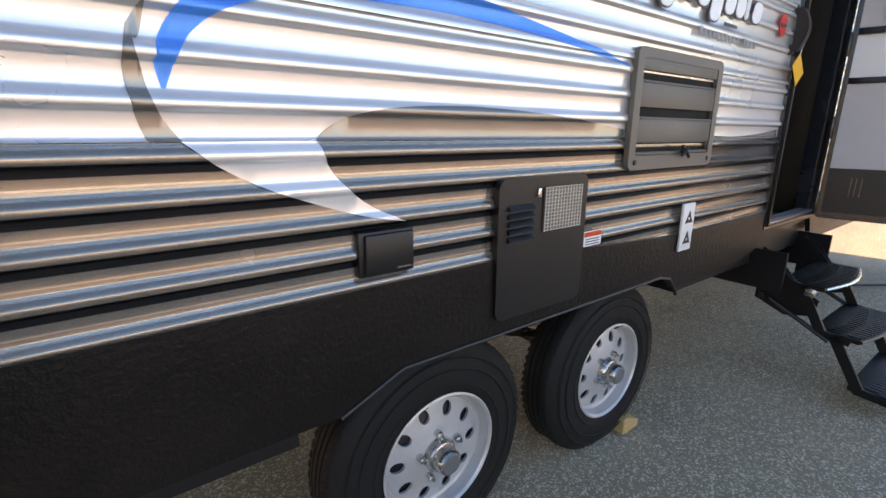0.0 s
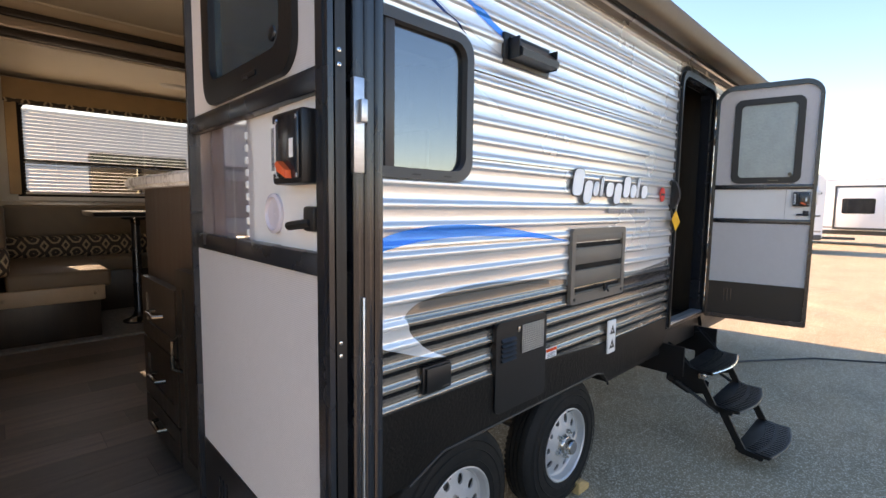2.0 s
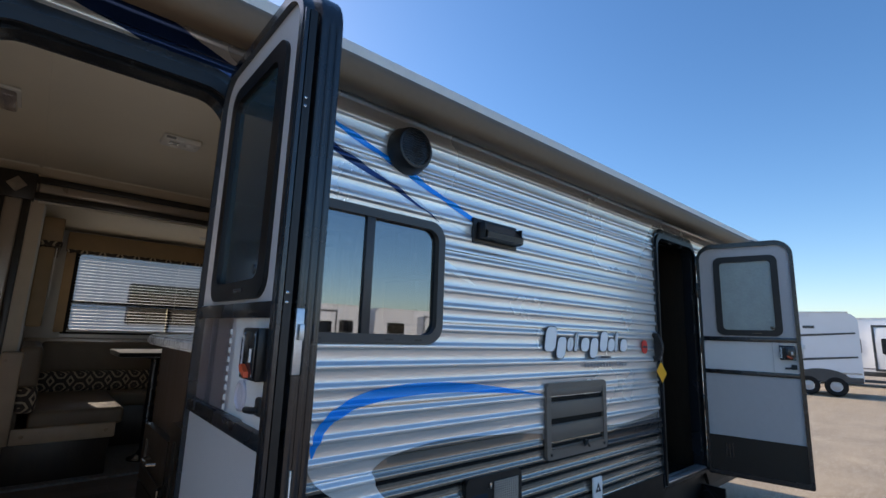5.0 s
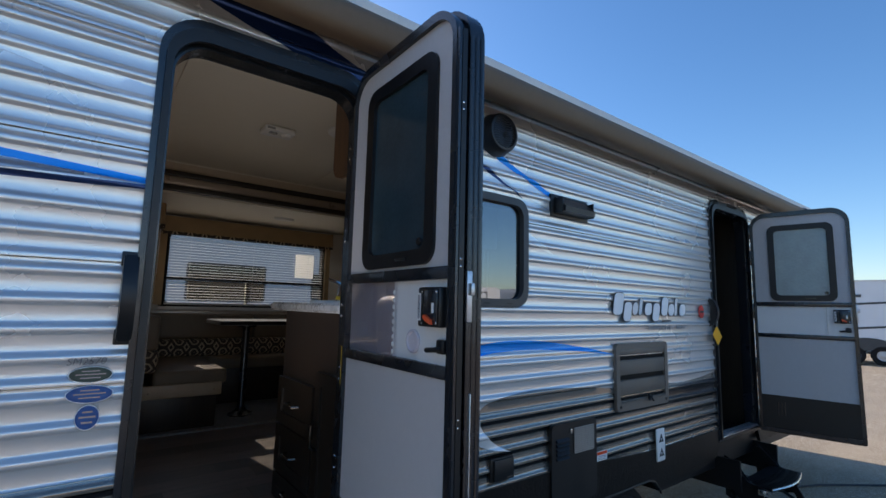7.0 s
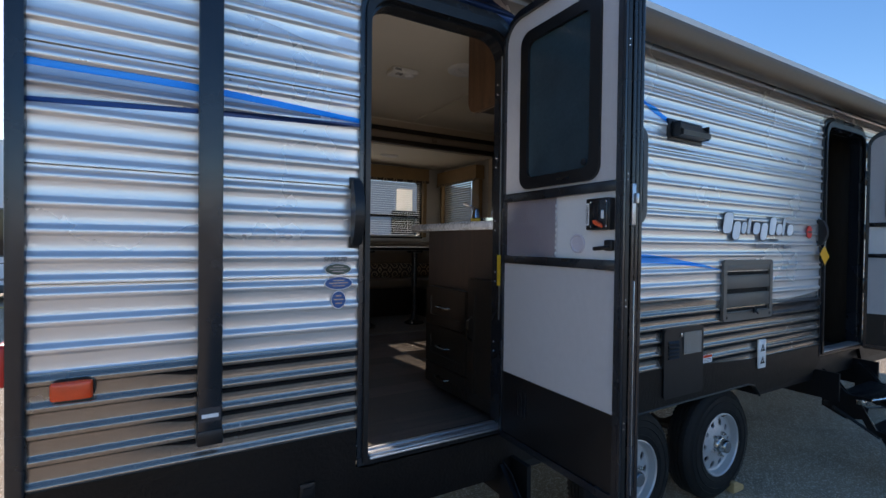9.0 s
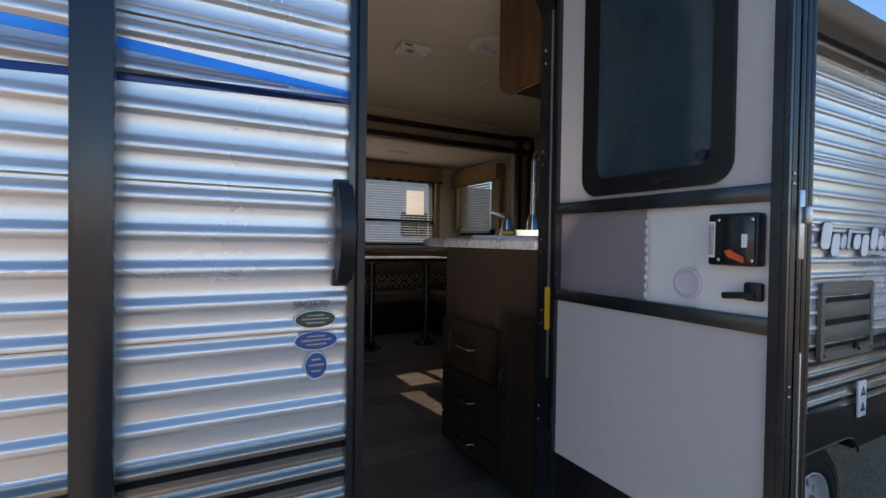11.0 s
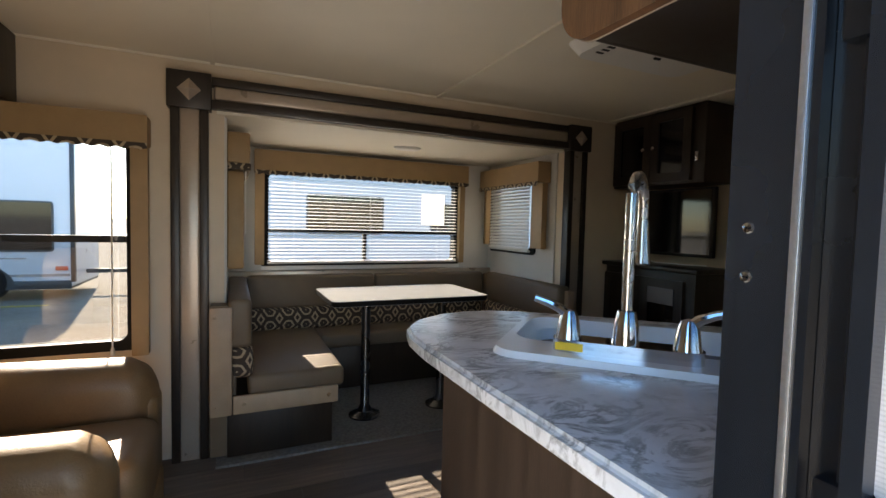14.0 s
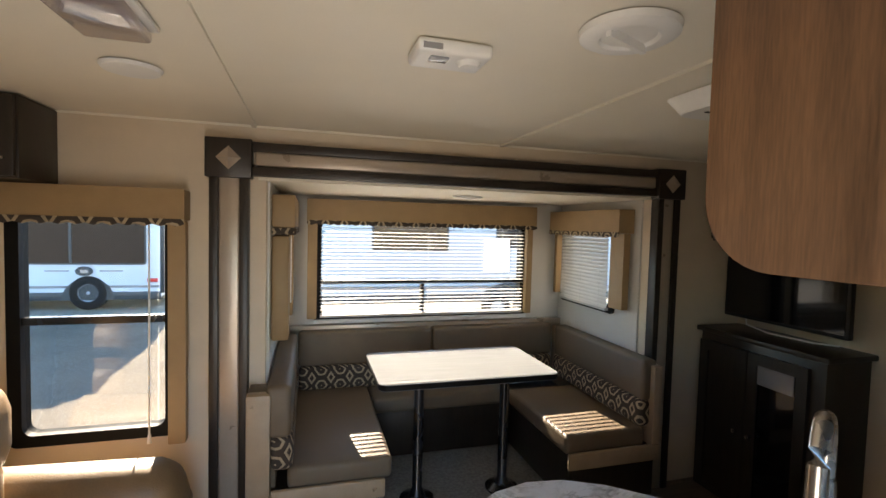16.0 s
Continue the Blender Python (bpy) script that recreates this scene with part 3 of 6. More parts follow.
solid("underbody", boxes((X0 + 0.02, 0.42, 1.03, 3.2, 0.60, 0.76), (2.02, X1 - 0.02, 1.03, 3.2, 0.62, 0.76), (0.42, 2.02, 1.4, 3.2, 0.62, 0.76), (0.42, 2.02, 1.03, 1.4, 0.75, 0.764)), BLACK, "black underbelly and chassis of the trailer", "underbody", kind="structure")
ROOM["inside"] = True

# ---- interior shell ----
bm = boxes((ix(X0 + 0.05), ix(X1), iy(1.05), 3.17, 2.64, 2.68))
for x in (-0.516, 0.546, 1.72):
    box(bm, x - 0.009, x + 0.009, iy(1.05), 3.17, 2.631, 2.641)
box(bm, ix(X0 + 0.05), 2.0, 3.162, 3.17, 2.632, 2.64)
solid("ceiling", bm, CEILING, "ivory vinyl ceiling with thin joint battens", "ceiling", kind="structure")
ROOM["inside"] = False
floor = thing("floor", 0, 2, 0.80, "grey-brown wood-look vinyl plank floor", "floor", kind="structure")
part("subfloor", boxes((X0, X1, 1.01, 3.36, 0.765, 0.7955)), BLACK, floor)
ROOM["inside"] = True
bm = boxes((1.995, 2.03, iy(1.05), 1.52, 0.84, 2.64), (1.995, 2.03, 2.30, 3.17, 0.84, 2.64), (1.995, 2.03, 1.52, 2.30, 2.44, 2.64), (3.9, 3.93, iy(1.05), 3.17, 0.84, 2.64))
solid("partition_wall", bm, WALLPAPER, "beige papered partition wall with a doorway", "wall", kind="structure")
solid("doorway_trim", boxes((1.985, 2.035, 2.285, 2.325, 0.84, 2.46), (1.985, 2.035, 1.5, 1.53, 0.84, 2.46), (1.985, 2.035, 1.5, 2.325, 2.43, 2.47)), DARKWOOD, "dark wood doorway casing", "trim", kind="structure")
inner_door = thing("door_3", 2.01, 1.9, 0.84, "tan interior door with a dark knob, standing shut", "door", kind="structure")
part("slab", boxes((2.000, 2.028, 1.532, 2.283, 0.85, 2.428, 0.002)), mat("tan_door_laminate", (0.6, 0.46, 0.3), 0.5, var=0.08, stretch=(6, 6, 1)), inner_door)
bm = bmesh.new()
lathe(bm, [(0.001, 0.06), (0.02, 0.055), (0.024, 0.04), (0.01, 0.02), (0.012, 0.0)], lambda u, v, d: (2.0 - d, 2.23 + u, 1.83 + v), 16)
part("knob", bm, BLACK, inner_door)

# dark cabinet bodies added behind the front door so its opening stays near black
wd = thing("wardrobe", 3.0, 1.75, 0.84, "dark espresso wood wardrobe added to keep the front doorway dark", "wardrobe")
part("body", boxes((2.42, 3.86, 1.46, 1.98, 0.842, 2.62, 0.004)), DARKWOOD, wd)
part("dark_side_filler", boxes((3.17, 3.86, 1.12, 1.438, 0.842, 2.62, 0.004)), DARKWOOD, wd)
for a, b in ((2.45, 2.80), (2.82, 3.165)):
    dr = part("door", boxes((a, b, 1.440, 1.4595, 0.90, 2.58, 0.004)), DARKWOOD, wd)
    part("handle", boxes((b - 0.05, b - 0.038, 1.418, 1.439, 1.55, 1.68, 0.003)), STEEL, dr)

# slide-out
SX0, SX1, SY = -0.46, 1.38, 4.05
bm = boxes((SX0 - 0.04, SX1 + 0.04, 3.0, SY + 0.04, 0.87, 0.93))
solid("slide_floor", bm, CARPET, "grey carpeted floor of the slide-out", "floor", kind="structure")
bm = bmesh.new()
for a in ((SX0 - 0.04, -0.25, 0.86, 2.44), (-0.25, 1.10, 0.86, 1.68), (-0.25, 1.10, 2.29, 2.44), (1.10, SX1 + 0.04, 0.86, 2.44)):
    box(bm, a[0], a[1], SY, SY + 0.04, a[2], a[3])
for a in ((3.23, 3.44, 0.86, 2.44), (3.44, 3.98, 0.86, 1.80), (3.44, 3.98, 2.30, 2.44), (3.98, SY, 0.86, 2.44)):
    box(bm, SX1, SX1 + 0.04, *a)
for a in ((3.23, 3.52, 0.86, 2.44), (3.52, 3.92, 0.86, 1.76), (3.52, 3.92, 2.30, 2.44), (3.92, SY, 0.86, 2.44)):
    box(bm, SX0 - 0.04, SX0, *a)
solid("slide_wall", bm, mat("pale_grey_wallboard", (0.62, 0.6, 0.56), 0.6, var=0.04), "pale grey papered walls of the slide-out", "wall", kind="structure")
solid("slide_ceiling", boxes((SX0 - 0.04, SX1 + 0.04, 3.16, SY + 0.04, 2.425, 2.50)), CEILING, "ivory ceiling of the slide-out", "ceiling", kind="structure")


# slide-out fascia
fascia = thing("fascia_trim", 0.46, 3.15, 0.9, "champagne and dark wood trim frame round the slide-out", "trim", kind="structure")
for xa, xb in ((-0.672, -0.53), (1.385, 1.52)):
    w = xb - xa
    part("column", boxes((xa + 0.03, xb - 0.03, 3.125, 3.17, 0.86, 2.45, 0.012, 3)), SATIN, fascia)
    for q in (xa, xb - 0.034):
        part("dark_edge", boxes((q, q + 0.034, 3.115, 3.17, 0.86, 2.45, 0.004)), DARKWOOD, fascia)
    part("corner_block", boxes((xa - 0.012, xb + 0.012, 3.10, 3.17, 2.425, 2.575, 0.004)), DARKWOOD, fascia)
    c, zc = (xa + xb) / 2, 2.50
    bm = bmesh.new()
    ps = [bm.verts.new(p) for p in ((c - 0.045, 3.099, zc), (c, 3.099, zc - 0.045), (c + 0.045, 3.099, zc), (c, 3.099, zc + 0.045))]
    apex = bm.verts.new((c, 3.08, zc))
    for i in range(4):
        bm.faces.new((ps[i], ps[(i + 1) % 4], apex))
    bm.faces.new(ps[::-1])
    part("diamond", bm, SATIN, fascia, "champagne pyramid-cut diamond", angle=10)
part("header", boxes((-0.51, 1.375, 3.125, 3.17, 2.475, 2.535, 0.012, 3)), SATIN, fascia)
for z in (2.437, 2.532):
    part("dark_edge", boxes((-0.518, 1.373, 3.115, 3.17, z, z + 0.036, 0.004)), DARKWOOD, fascia)
ROOM["inside"] = False


# ---- entry doors ----
def door_frame(name, x0, x1, z0, z1, label):
    e = thing(name, (x0 + x1) / 2, 1.0, z0, label, "door frame", kind="structure")
    bm = bmesh.new()
    rad, rin = (0.02, 0.02, 0.125, 0.125), (0.008, 0.008, 0.095, 0.095)
    ring(bm, rrect(x0 - 0.03, x1 + 0.035, z0 - 0.012, z1 + 0.045, 0, 8, rad), rrect(x0, x1, z0 + 0.012, z1 - 0.02, 0, 8, rin), OUT, 0.016, -0.004)
    part("outer_flange", bm, BLACK_TRIM, e)
    bm = bmesh.new()
    ring(bm, rrect(x0 - 0.012, x1 + 0.010, z0 + 0.0, z1 + 0.012, 0, 8, (0.012, 0.012, 0.105, 0.105)), rrect(x0 + 0.006, x1 - 0.006, z0 + 0.016, z1 - 0.026, 0, 8, rin), OUT, 0.028, 0.0165)
    part("seal_lip", bm, BLACK, e)
    bm = bmesh.new()
    ring(bm, rrect(x0 - 0.001, x1 + 0.001, z0 - 0.001, z1 + 0.001, 0, 8, rin), rrect(x0 + 0.014, x1 - 0.014, z0 + 0.02, z1 - 0.034, 0, 8, rin), OUT, -0.0045, -0.058)
    part("jamb", bm, BLACK_TRIM, e)
    bm = bmesh.new()
    ring(bm, rrect(x0 - 0.045, x1 + 0.045, z0 - 0.0, z1 + 0.045, 0, 8, rad), rrect(x0 + 0.012, x1 - 0.012, z0 + 0.02, z1 - 0.036, 0, 8, rin), OUT, -0.0585, -0.07)
    part("inner_flange", bm, BLACK_TRIM, e)
    bm = boxes((x0 + 0.014, x1 - 0.014, 0.972, 1.058, z0 + 0.008, z0 + 0.024, 0.004))
    for q in (0.985, 1.0, 1.03):
        box(bm, x0 + 0.016, x1 - 0.016, q, q + 0.006, z0 + 0.023, z0 + 0.028)
    part("threshold", bm, ALU, e, "ribbed aluminium threshold")
    return e


door_frame("door_frame_1", *DOORS[0], "black rounded metal frame round the rear entry opening")
door_frame("door_frame_2", *DOORS[1], "black rounded metal frame round the front entry opening")


def leaf(name, hinge, turn, width, label, screen):
    """An entry door built at the hinge: u runs out along the leaf, d towards its inner face (local -x)."""
    e = thing(name, 0, 0, 0, label, "door", kind="structure")
    home[e.name] = Matrix()
    z0, z1, w = 0.80 - hinge[2], 2.52 - hinge[2], width

    def P(u, v, d):
        return (-d, -u, v)
    rad, rin = (0.015, 0.015, 0.115, 0.115), (0.01, 0.01, 0.085, 0.085)
    bm = bmesh.new()
    prism(bm, rrect(0.004, w - 0.004, z0, z1, 0, 8, rad), P, -0.05, -0.012)
    part("main_slab", bm, WHITE_SIDING, e, "white fibreglass outer door skin")
    bm = bmesh.new()
    ring(bm, rrect(0, w, z0 - 0.004, z1 + 0.004, 0, 8, rad), rrect(0.035, w - 0.035, z0 + 0.035, z1 - 0.035, 0, 8, rin), P, -0.056, -0.006)
    part("slab_frame", bm, BLACK_TRIM, e)
    zi = z0 - 0.80
    H = lambda z: z - hinge[2]
    dq = 0.012 if screen else -0.005
    HM = 0.024
    r0, r1, r2 = H(1.08), H(1.545), H(1.785)
    bm = bmesh.new()
    ring(bm, rrect(0.012, w - 0.006, z0 + 0.012, z1 - 0.008, 0, 8, rad), rrect(HM, w - 0.024, z0 + 0.036, z1 - 0.036, 0, 8, rin), P, dq - 0.006, dq + 0.022)
    part("screen_frame" if screen else "inner_frame", bm, BLACK_TRIM, e)
    if screen:
        for q in (0.0, 0.012, 0.02):
            bm = boxes((-dq - 0.02 + q * 0.9, -dq - 0.012 + q * 0.9, -w - 0.004, -w + 0.006, z0 + 0.03, z1 - 0.10))
            part("edge_channel", bm, BLACK if q else BLACK_TRIM, e)
        for q in (0.047, 0.03, 0.012):
            bm = bmesh.new()
            tube(bm, [(q, -w + 0.001, z0 + 0.03), (q, -w + 0.001, z1 - 0.11)], 0.0062, 10)
            part("edge_bead", bm, BLACK_TRIM, e)
        part("edge_strip", boxes((0.0195, 0.0225, -w - 0.005, -w + 0.002, z0 + 0.04, r1 - 0.05, 0.0008)), ALU, e, "thin bare aluminium strip")
    for za, zb in ((r1 - 0.02, r1 + 0.012), (r2 - 0.015, r2 + 0.018)):
        part("rail", boxes((-dq - 0.02, -dq + 0.002, -w + 0.024, -HM, za, zb, 0.003)), BLACK_TRIM, e)
    part("kick_panel", boxes((-dq - 0.012, -dq + 0.004, -w + 0.024, -HM, z0 + 0.036, r0)), BLACK, e, "black kick panel")
    bm = boxes(*[(-dq - 0.014, -dq - 0.0115, -0.13 - 0.022 * k, -0.124 - 0.022 * k, r0 - 0.15, r0 - 0.05) for k in range(3)])
    part("kick_vent", bm, BLACK_TRIM, e)
    part("lower_panel", boxes((-dq - 0.010, -dq + 0.004, -w + 0.024, -HM, r0 + 0.001, r1 - 0.02)), PANEL_GREY, e, "pale grey textured lower panel")
    # latch zone
    part("latch_panel", boxes((-dq - 0.006, -dq + 0.004, -w + 0.024, -w + 0.17, r1 + 0.012, r2 - 0.015)), PANEL_WHITE, e, "white latch panel")
    part("slide_back_panel", boxes((-dq + 0.0, -dq + 0.004, -w + 0.172, -HM, r1 + 0.012, r2 - 0.015)), PANEL_WHITE, e, "white panel behind the clear slide")
    if screen:
        part("clear_slide", boxes((-dq - 0.010, -dq - 0.008, -w + 0.295, -HM - 0.002, r1 + 0.013, r2 - 0.016)), SHEER, e, "clear plastic sliding hatch").visible_shadow = False
        bm = boxes(*[(-dq - 0.013, -dq - 0.0085, -w + 0.290, -w + 0.2965, r1 + 0.02 + 0.021 * k, r1 + 0.032 + 0.021 * k, 0.001) for k in range(9)])
        part("slide_grip", bm, LENS_WHITE, e)
        bm = bmesh.new()
        lathe(bm, [(0.026, 0.0), (0.032, 0.002), (0.032, 0.006), (0.027, 0.008), (0.024, 0.004), (0.001, 0.003)], lambda u, v, d: (-dq - 0.004 - d, -w + 0.19 + u, r1 + 0.062 + v), 28)
        part("finger_cup", bm, mat("pale_lilac_plastic", (0.62, 0.58, 0.64), 0.25, var=0.03), e)
    lu = -w + 0.07
    latch = part("latch_box", boxes((-dq - 0.036, -dq - 0.006, lu - 0.034, lu + 0.06, r1 + 0.105, r1 + 0.205, 0.005)), BLACK, e, "black latch box")
    part("latch_label", boxes((-dq - 0.0375, -dq - 0.036, lu + 0.045, lu + 0.057, r1 + 0.12, r1 + 0.19)), PAPER, latch)
    part("label_bar", boxes((-dq - 0.0415, -dq - 0.0405, lu - 0.018, lu - 0.008, r1 + 0.14, r1 + 0.165)), PAPER, latch)
    part("latch_plate", boxes((-dq - 0.0405, -dq - 0.0365, lu - 0.03, lu + 0.028, r1 + 0.112, r1 + 0.198, 0.0015)), BLACK_TRIM, latch)
    for ys, zs_ in ((-0.026, 0.116), (-0.026, 0.192), (0.036, 0.116), (0.036, 0.192)):
        bm = bmesh.new()
        lathe(bm, [(0.001, 0.003), (0.0035, 0.002), (0.004, 0.0)], lambda u, v, d, ys=ys, zs_=zs_: (-dq - 0.0385 - d, lu + ys + u, r1 + zs_ + v), 8)
        part("screw", bm, CHROME, latch)
    part("label_text", boxes(*[(-dq - 0.0379, -dq - 0.0375, lu + 0.0475 + 0.0026 * k, lu + 0.0485 + 0.0026 * k, r1 + 0.125, r1 + 0.185) for k in range(4)]), INK, latch)
    bm = bmesh.new()
    prism(bm, [(lu - 0.014, r1 + 0.112), (lu + 0.012, r1 + 0.122), (lu + 0.019, r1 + 0.132), (lu + 0.012, r1 + 0.136), (lu - 0.012, r1 + 0.123)], lambda u, v, d: (-d, u, v), dq + 0.041, dq + 0.05)
    part("lock_lever", bm, ORANGE_RED, latch, "orange-red lock lever")
    bm = bmesh.new()
    tube(bm, [(-dq - 0.006, lu - 0.02, r1 + 0.052), (-dq - 0.02, lu - 0.018, r1 + 0.052), (-dq - 0.024, lu - 0.005, r1 + 0.05), (-dq - 0.023, lu + 0.035, r1 + 0.046)], 0.0065, 8)
    box(bm, -dq - 0.02, -dq - 0.006, lu - 0.034, lu, r1 + 0.04, r1 + 0.075, 0.005)
    part("handle", bm, BLACK, e, "black lever handle")
    # window part
    wu0, wu1, wz0, wz1 = 0.127, w - 0.105, r2 + 0.035, z1 - 0.115
    bm = bmesh.new()
    ring(bm, rrect(HM, w - 0.024, r2 + 0.018, z1 - 0.036, 0, 8, (0.002, 0.002, 0.085, 0.085)), rrect(wu0, wu1, wz0, wz1, 0.045, 8), P, dq - 0.004, dq + 0.008)
    part("upper_panel", bm, PANEL_GREY, e, "pale grey panel round the door window")
    bm = bmesh.new()
    ring(bm, rrect(wu0 - 0.008, wu1 + 0.008, wz0 - 0.008, wz1 + 0.008, 0.05, 8), rrect(wu0 + 0.035, wu1 - 0.035, wz0 + 0.035, wz1 - 0.035, 0.03, 8), P, dq - 0.002, dq + 0.018)
    wf = part("window_frame", bm, BLACK, e, "black rounded window frame")
    bm = bmesh.new()
    prism(bm, rrect(wu0 + 0.03, wu1 - 0.03, wz0 + 0.03, wz1 - 0.03, 0.03, 8), P, dq + 0.002, dq + 0.006)
    # the smoked glass's mottled teal base colour stands in for reflected sky
    part("pane", bm, FROST if not screen else mat("smoked_door_glass", (0.03, 0.055, 0.07), 0.1, var=0.3, scale=6), wf, "rain-patterned frosted glass" if not screen else "smoked glass behind insect screen")
    bm = boxes((-dq - 0.02, -dq - 0.017, -wu1 + 0.12, -wu1 + 0.18, wz0 + 0.008, wz0 + 0.016))
    lathe(bm, [(0.001, 0.0035), (0.011, 0.003), (0.012, 0.0)], lambda u, v, d: (-dq - 0.018 - d, -wu1 + 0.055 + u, wz0 + 0.055 + v), 16)
    part("window_tag", bm, BLACK_TRIM, wf)
    bm = bmesh.new()
    for z in (z0 + 0.25, z0 + 0.62, z0 + 1.0, z0 + 1.4):
        for dz in (0, 0.018):
            lathe(bm, [(0.001, 0.002), (0.0028, 0.0015), (0.003, 0.0)], lambda u, v, d, z=z, dz=dz: (-dq - 0.004 + u, -w - 0.004 - d, z + dz + v), 8)
    part("screws", bm, CHROME, e)
    part("strike_bolt", boxes((0.005, 0.022, -w - 0.006, -w + 0.004, r1 + 0.12, r1 + 0.245, 0.002), (0.008, 0.018, -w - 0.02, -w - 0.005, r1 + 0.185, r1 + 0.215, 0.002)), ALU, e, "silver latch strike")
    bm = boxes(*[(0.0, 0.035, -0.004, 0.022, z0 + 0.02 + q, z0 + 0.14 + q, 0.004) for q in (0, 0.42, 0.85, 1.28, 1.5)])
    part("hinge", bm, BLACK_TRIM, e)
    e.matrix_world = pose(hinge[0], hinge[1], hinge[2], 0, 0, turn)
    return e


leaf("door_1", (-0.128, 0.975, 0.8), -1.0, 0.615, "open rear entry door with black frame, grey panels and screen", True)
leaf("door_2", (3.47, 0.965, 0.8), 11.0, 0.63, "open front entry door with frosted window and grey panels", False)
bm = bmesh.new()
for x in (-0.092,):
    box(bm, -0.1345, -0.1318, 1.004, 1.026, 1.425, 1.555)
solid("warning_sticker", bm, YELLOW, "narrow yellow warning label on the door jamb", "sticker")

# ---- side window ----
win = thing("window_1", 0.41, 1.0, 1.71, "dark tinted sliding window in a charcoal frame", "window", kind="structure")
bm = bmesh.new()
ring(bm, rrect(0.035, 0.785, 1.708, 2.216, 0.075, 8), rrect(0.07, 0.75, 1.742, 2.182, 0.055, 8), OUT, 0.02, -0.02)
CHARCOAL = mat("charcoal_window_frame", (0.045, 0.045, 0.047), 0.4, var=0.12)
part("window_frame", bm, CHARCOAL, win)
part("mullion", boxes((0.395, 0.432, 0.986, 1.018, 1.74, 2.184, 0.003)), CHARCOAL, win)
for a, b, q in ((0.066, 0.397, 0.998), (0.43, 0.754, 1.004)):
    bm = boxes((a, b, q, q + 0.004, 1.738, 2.186))
    part("pane", bm, DARKGLASS, win).visible_shadow = False
part("weep_slot", boxes(*[(x, x + 0.035, 0.9785, 0.981, 1.719, 1.725) for x in (0.2, 0.5, 0.64)]), BLACK, win)

# ---- fittings on the outer wall ----
spk = thing("outdoor_speaker", 0.57, 1.0, 2.5, "round black outdoor speaker on the siding", "speaker")
S = lambda u, v, d: (0.563 + u, 0.992 - d, 2.487 + v)
bm = bmesh.new()
lathe(bm, [(0.098, 0.0), (0.1, 0.012), (0.094, 0.03), (0.09, 0.055), (0.082, 0.068), (0.072, 0.07), (0.07, 0.062)], S, 40)
part("housing", bm, BLACK, spk)
bm = bmesh.new()
lathe(bm, [(0.071, 0.058), (0.001, 0.064)], S, 40)
part("cone", bm, BLACK_TRIM, spk)
for k in range(-6, 7):
    half = math.sqrt(max(0, 0.07 ** 2 - (k * 0.0103) ** 2))
    if half > 0.01:
        bm = bmesh.new()
        tube(bm, [S(-half + 2 * half * i / 10, k * 0.0103 + 0.003 * math.sin(9 * i / 10), 0.069) for i in range(11)], 0.0022, 6)
        part("grille_bar", bm, BLACK, spk)

rv = thing("range_vent", 1.1, 1.0, 2.17, "black plastic range exhaust hood with flap", "vent")
part("flange", boxes((0.955, 1.262, 0.984, 0.998, 2.168, 2.285, 0.004)), BLACK, rv)
bm = bmesh.new()
prism(bm, [(0.984, 2.272), (0.915, 2.215), (0.918, 2.19), (0.984, 2.185)], lambda u, v, d: (d, u, v), 0.985, 1.232)
part("flap", bm, BLACK, rv)
for x in (0.978, 1.233):
    part("flap_end", boxes((x, x + 0.006, 0.93, 0.986, 2.185, 2.262)), BLACK, rv)

fv = thing("fridge_vent", 1.77, 1.0, 1.16, "taupe plastic refrigerator vent cover with three louvre slots", "vent")
fx0, fx1, fz0, fz1 = 1.495, 2.06, 1.150, 1.520
bm = bmesh.new()
slots = [(fz0 + 0.055, fz0 + 0.085), (fz0 + 0.165, fz0 + 0.195), (fz0 + 0.275, fz0 + 0.305)]
ring(bm, rrect(fx0, fx1, fz0, fz1, 0.025, 6), rrect(fx0 + 0.035, fx1 - 0.035, fz0 + 0.045, fz1 - 0.03, 0.004, 6), OUT, 0.024, 0.006)
part("cover_frame", bm, BROWN_PLASTIC, fv)
zs = [fz0 + 0.045] + [q for s in slots for q in s] + [fz1 - 0.03]
for i in range(0, len(zs), 2):
    part("louvre", boxes((fx0 + 0.036, fx1 - 0.036, 0.978, 0.99, zs[i], zs[i + 1] + 0.002, 0.003)), BROWN_PLASTIC, fv)
part("backing", boxes((fx0 + 0.03, fx1 - 0.03, 0.9905, 0.9945, fz0 + 0.04, fz1 - 0.025)), FRAME_BLACK, fv)
for s in slots:
    part("slot_lip", boxes((fx0 + 0.045, fx1 - 0.045, 0.974, 0.979, s[0] - 0.006, s[0] - 0.001, 0.0015)), BROWN_PLASTIC, fv)
bm = bmesh.new()
tube(bm, [(1.80, 0.962, 1.225), (1.825, 0.955, 1.20), (1.84, 0.955, 1.185)], 0.006, 8)
tube(bm, [(1.80, 0.962, 1.19), (1.81, 0.955, 1.20), (1.825, 0.955, 1.22)], 0.006, 8)
lathe(bm, [(0.001, 0.012), (0.012, 0.01), (0.014, 0)], lambda u, v, d: (1.815 + u, 0.968 - d, 1.207 + v), 14)
part("latch_handle", bm, BLACK, fv)
for x in (fx0 + 0.035, fx1 - 0.035):
    bm = bmesh.new()
    lathe(bm, [(0.001, 0.002), (0.008, 0.001), (0.009, -0.002)], lambda u, v, d, x=x: (x + u, 0.973 - d, fz0 + 0.025 + v), 12)
    part("screw", bm, BLACK, fv)

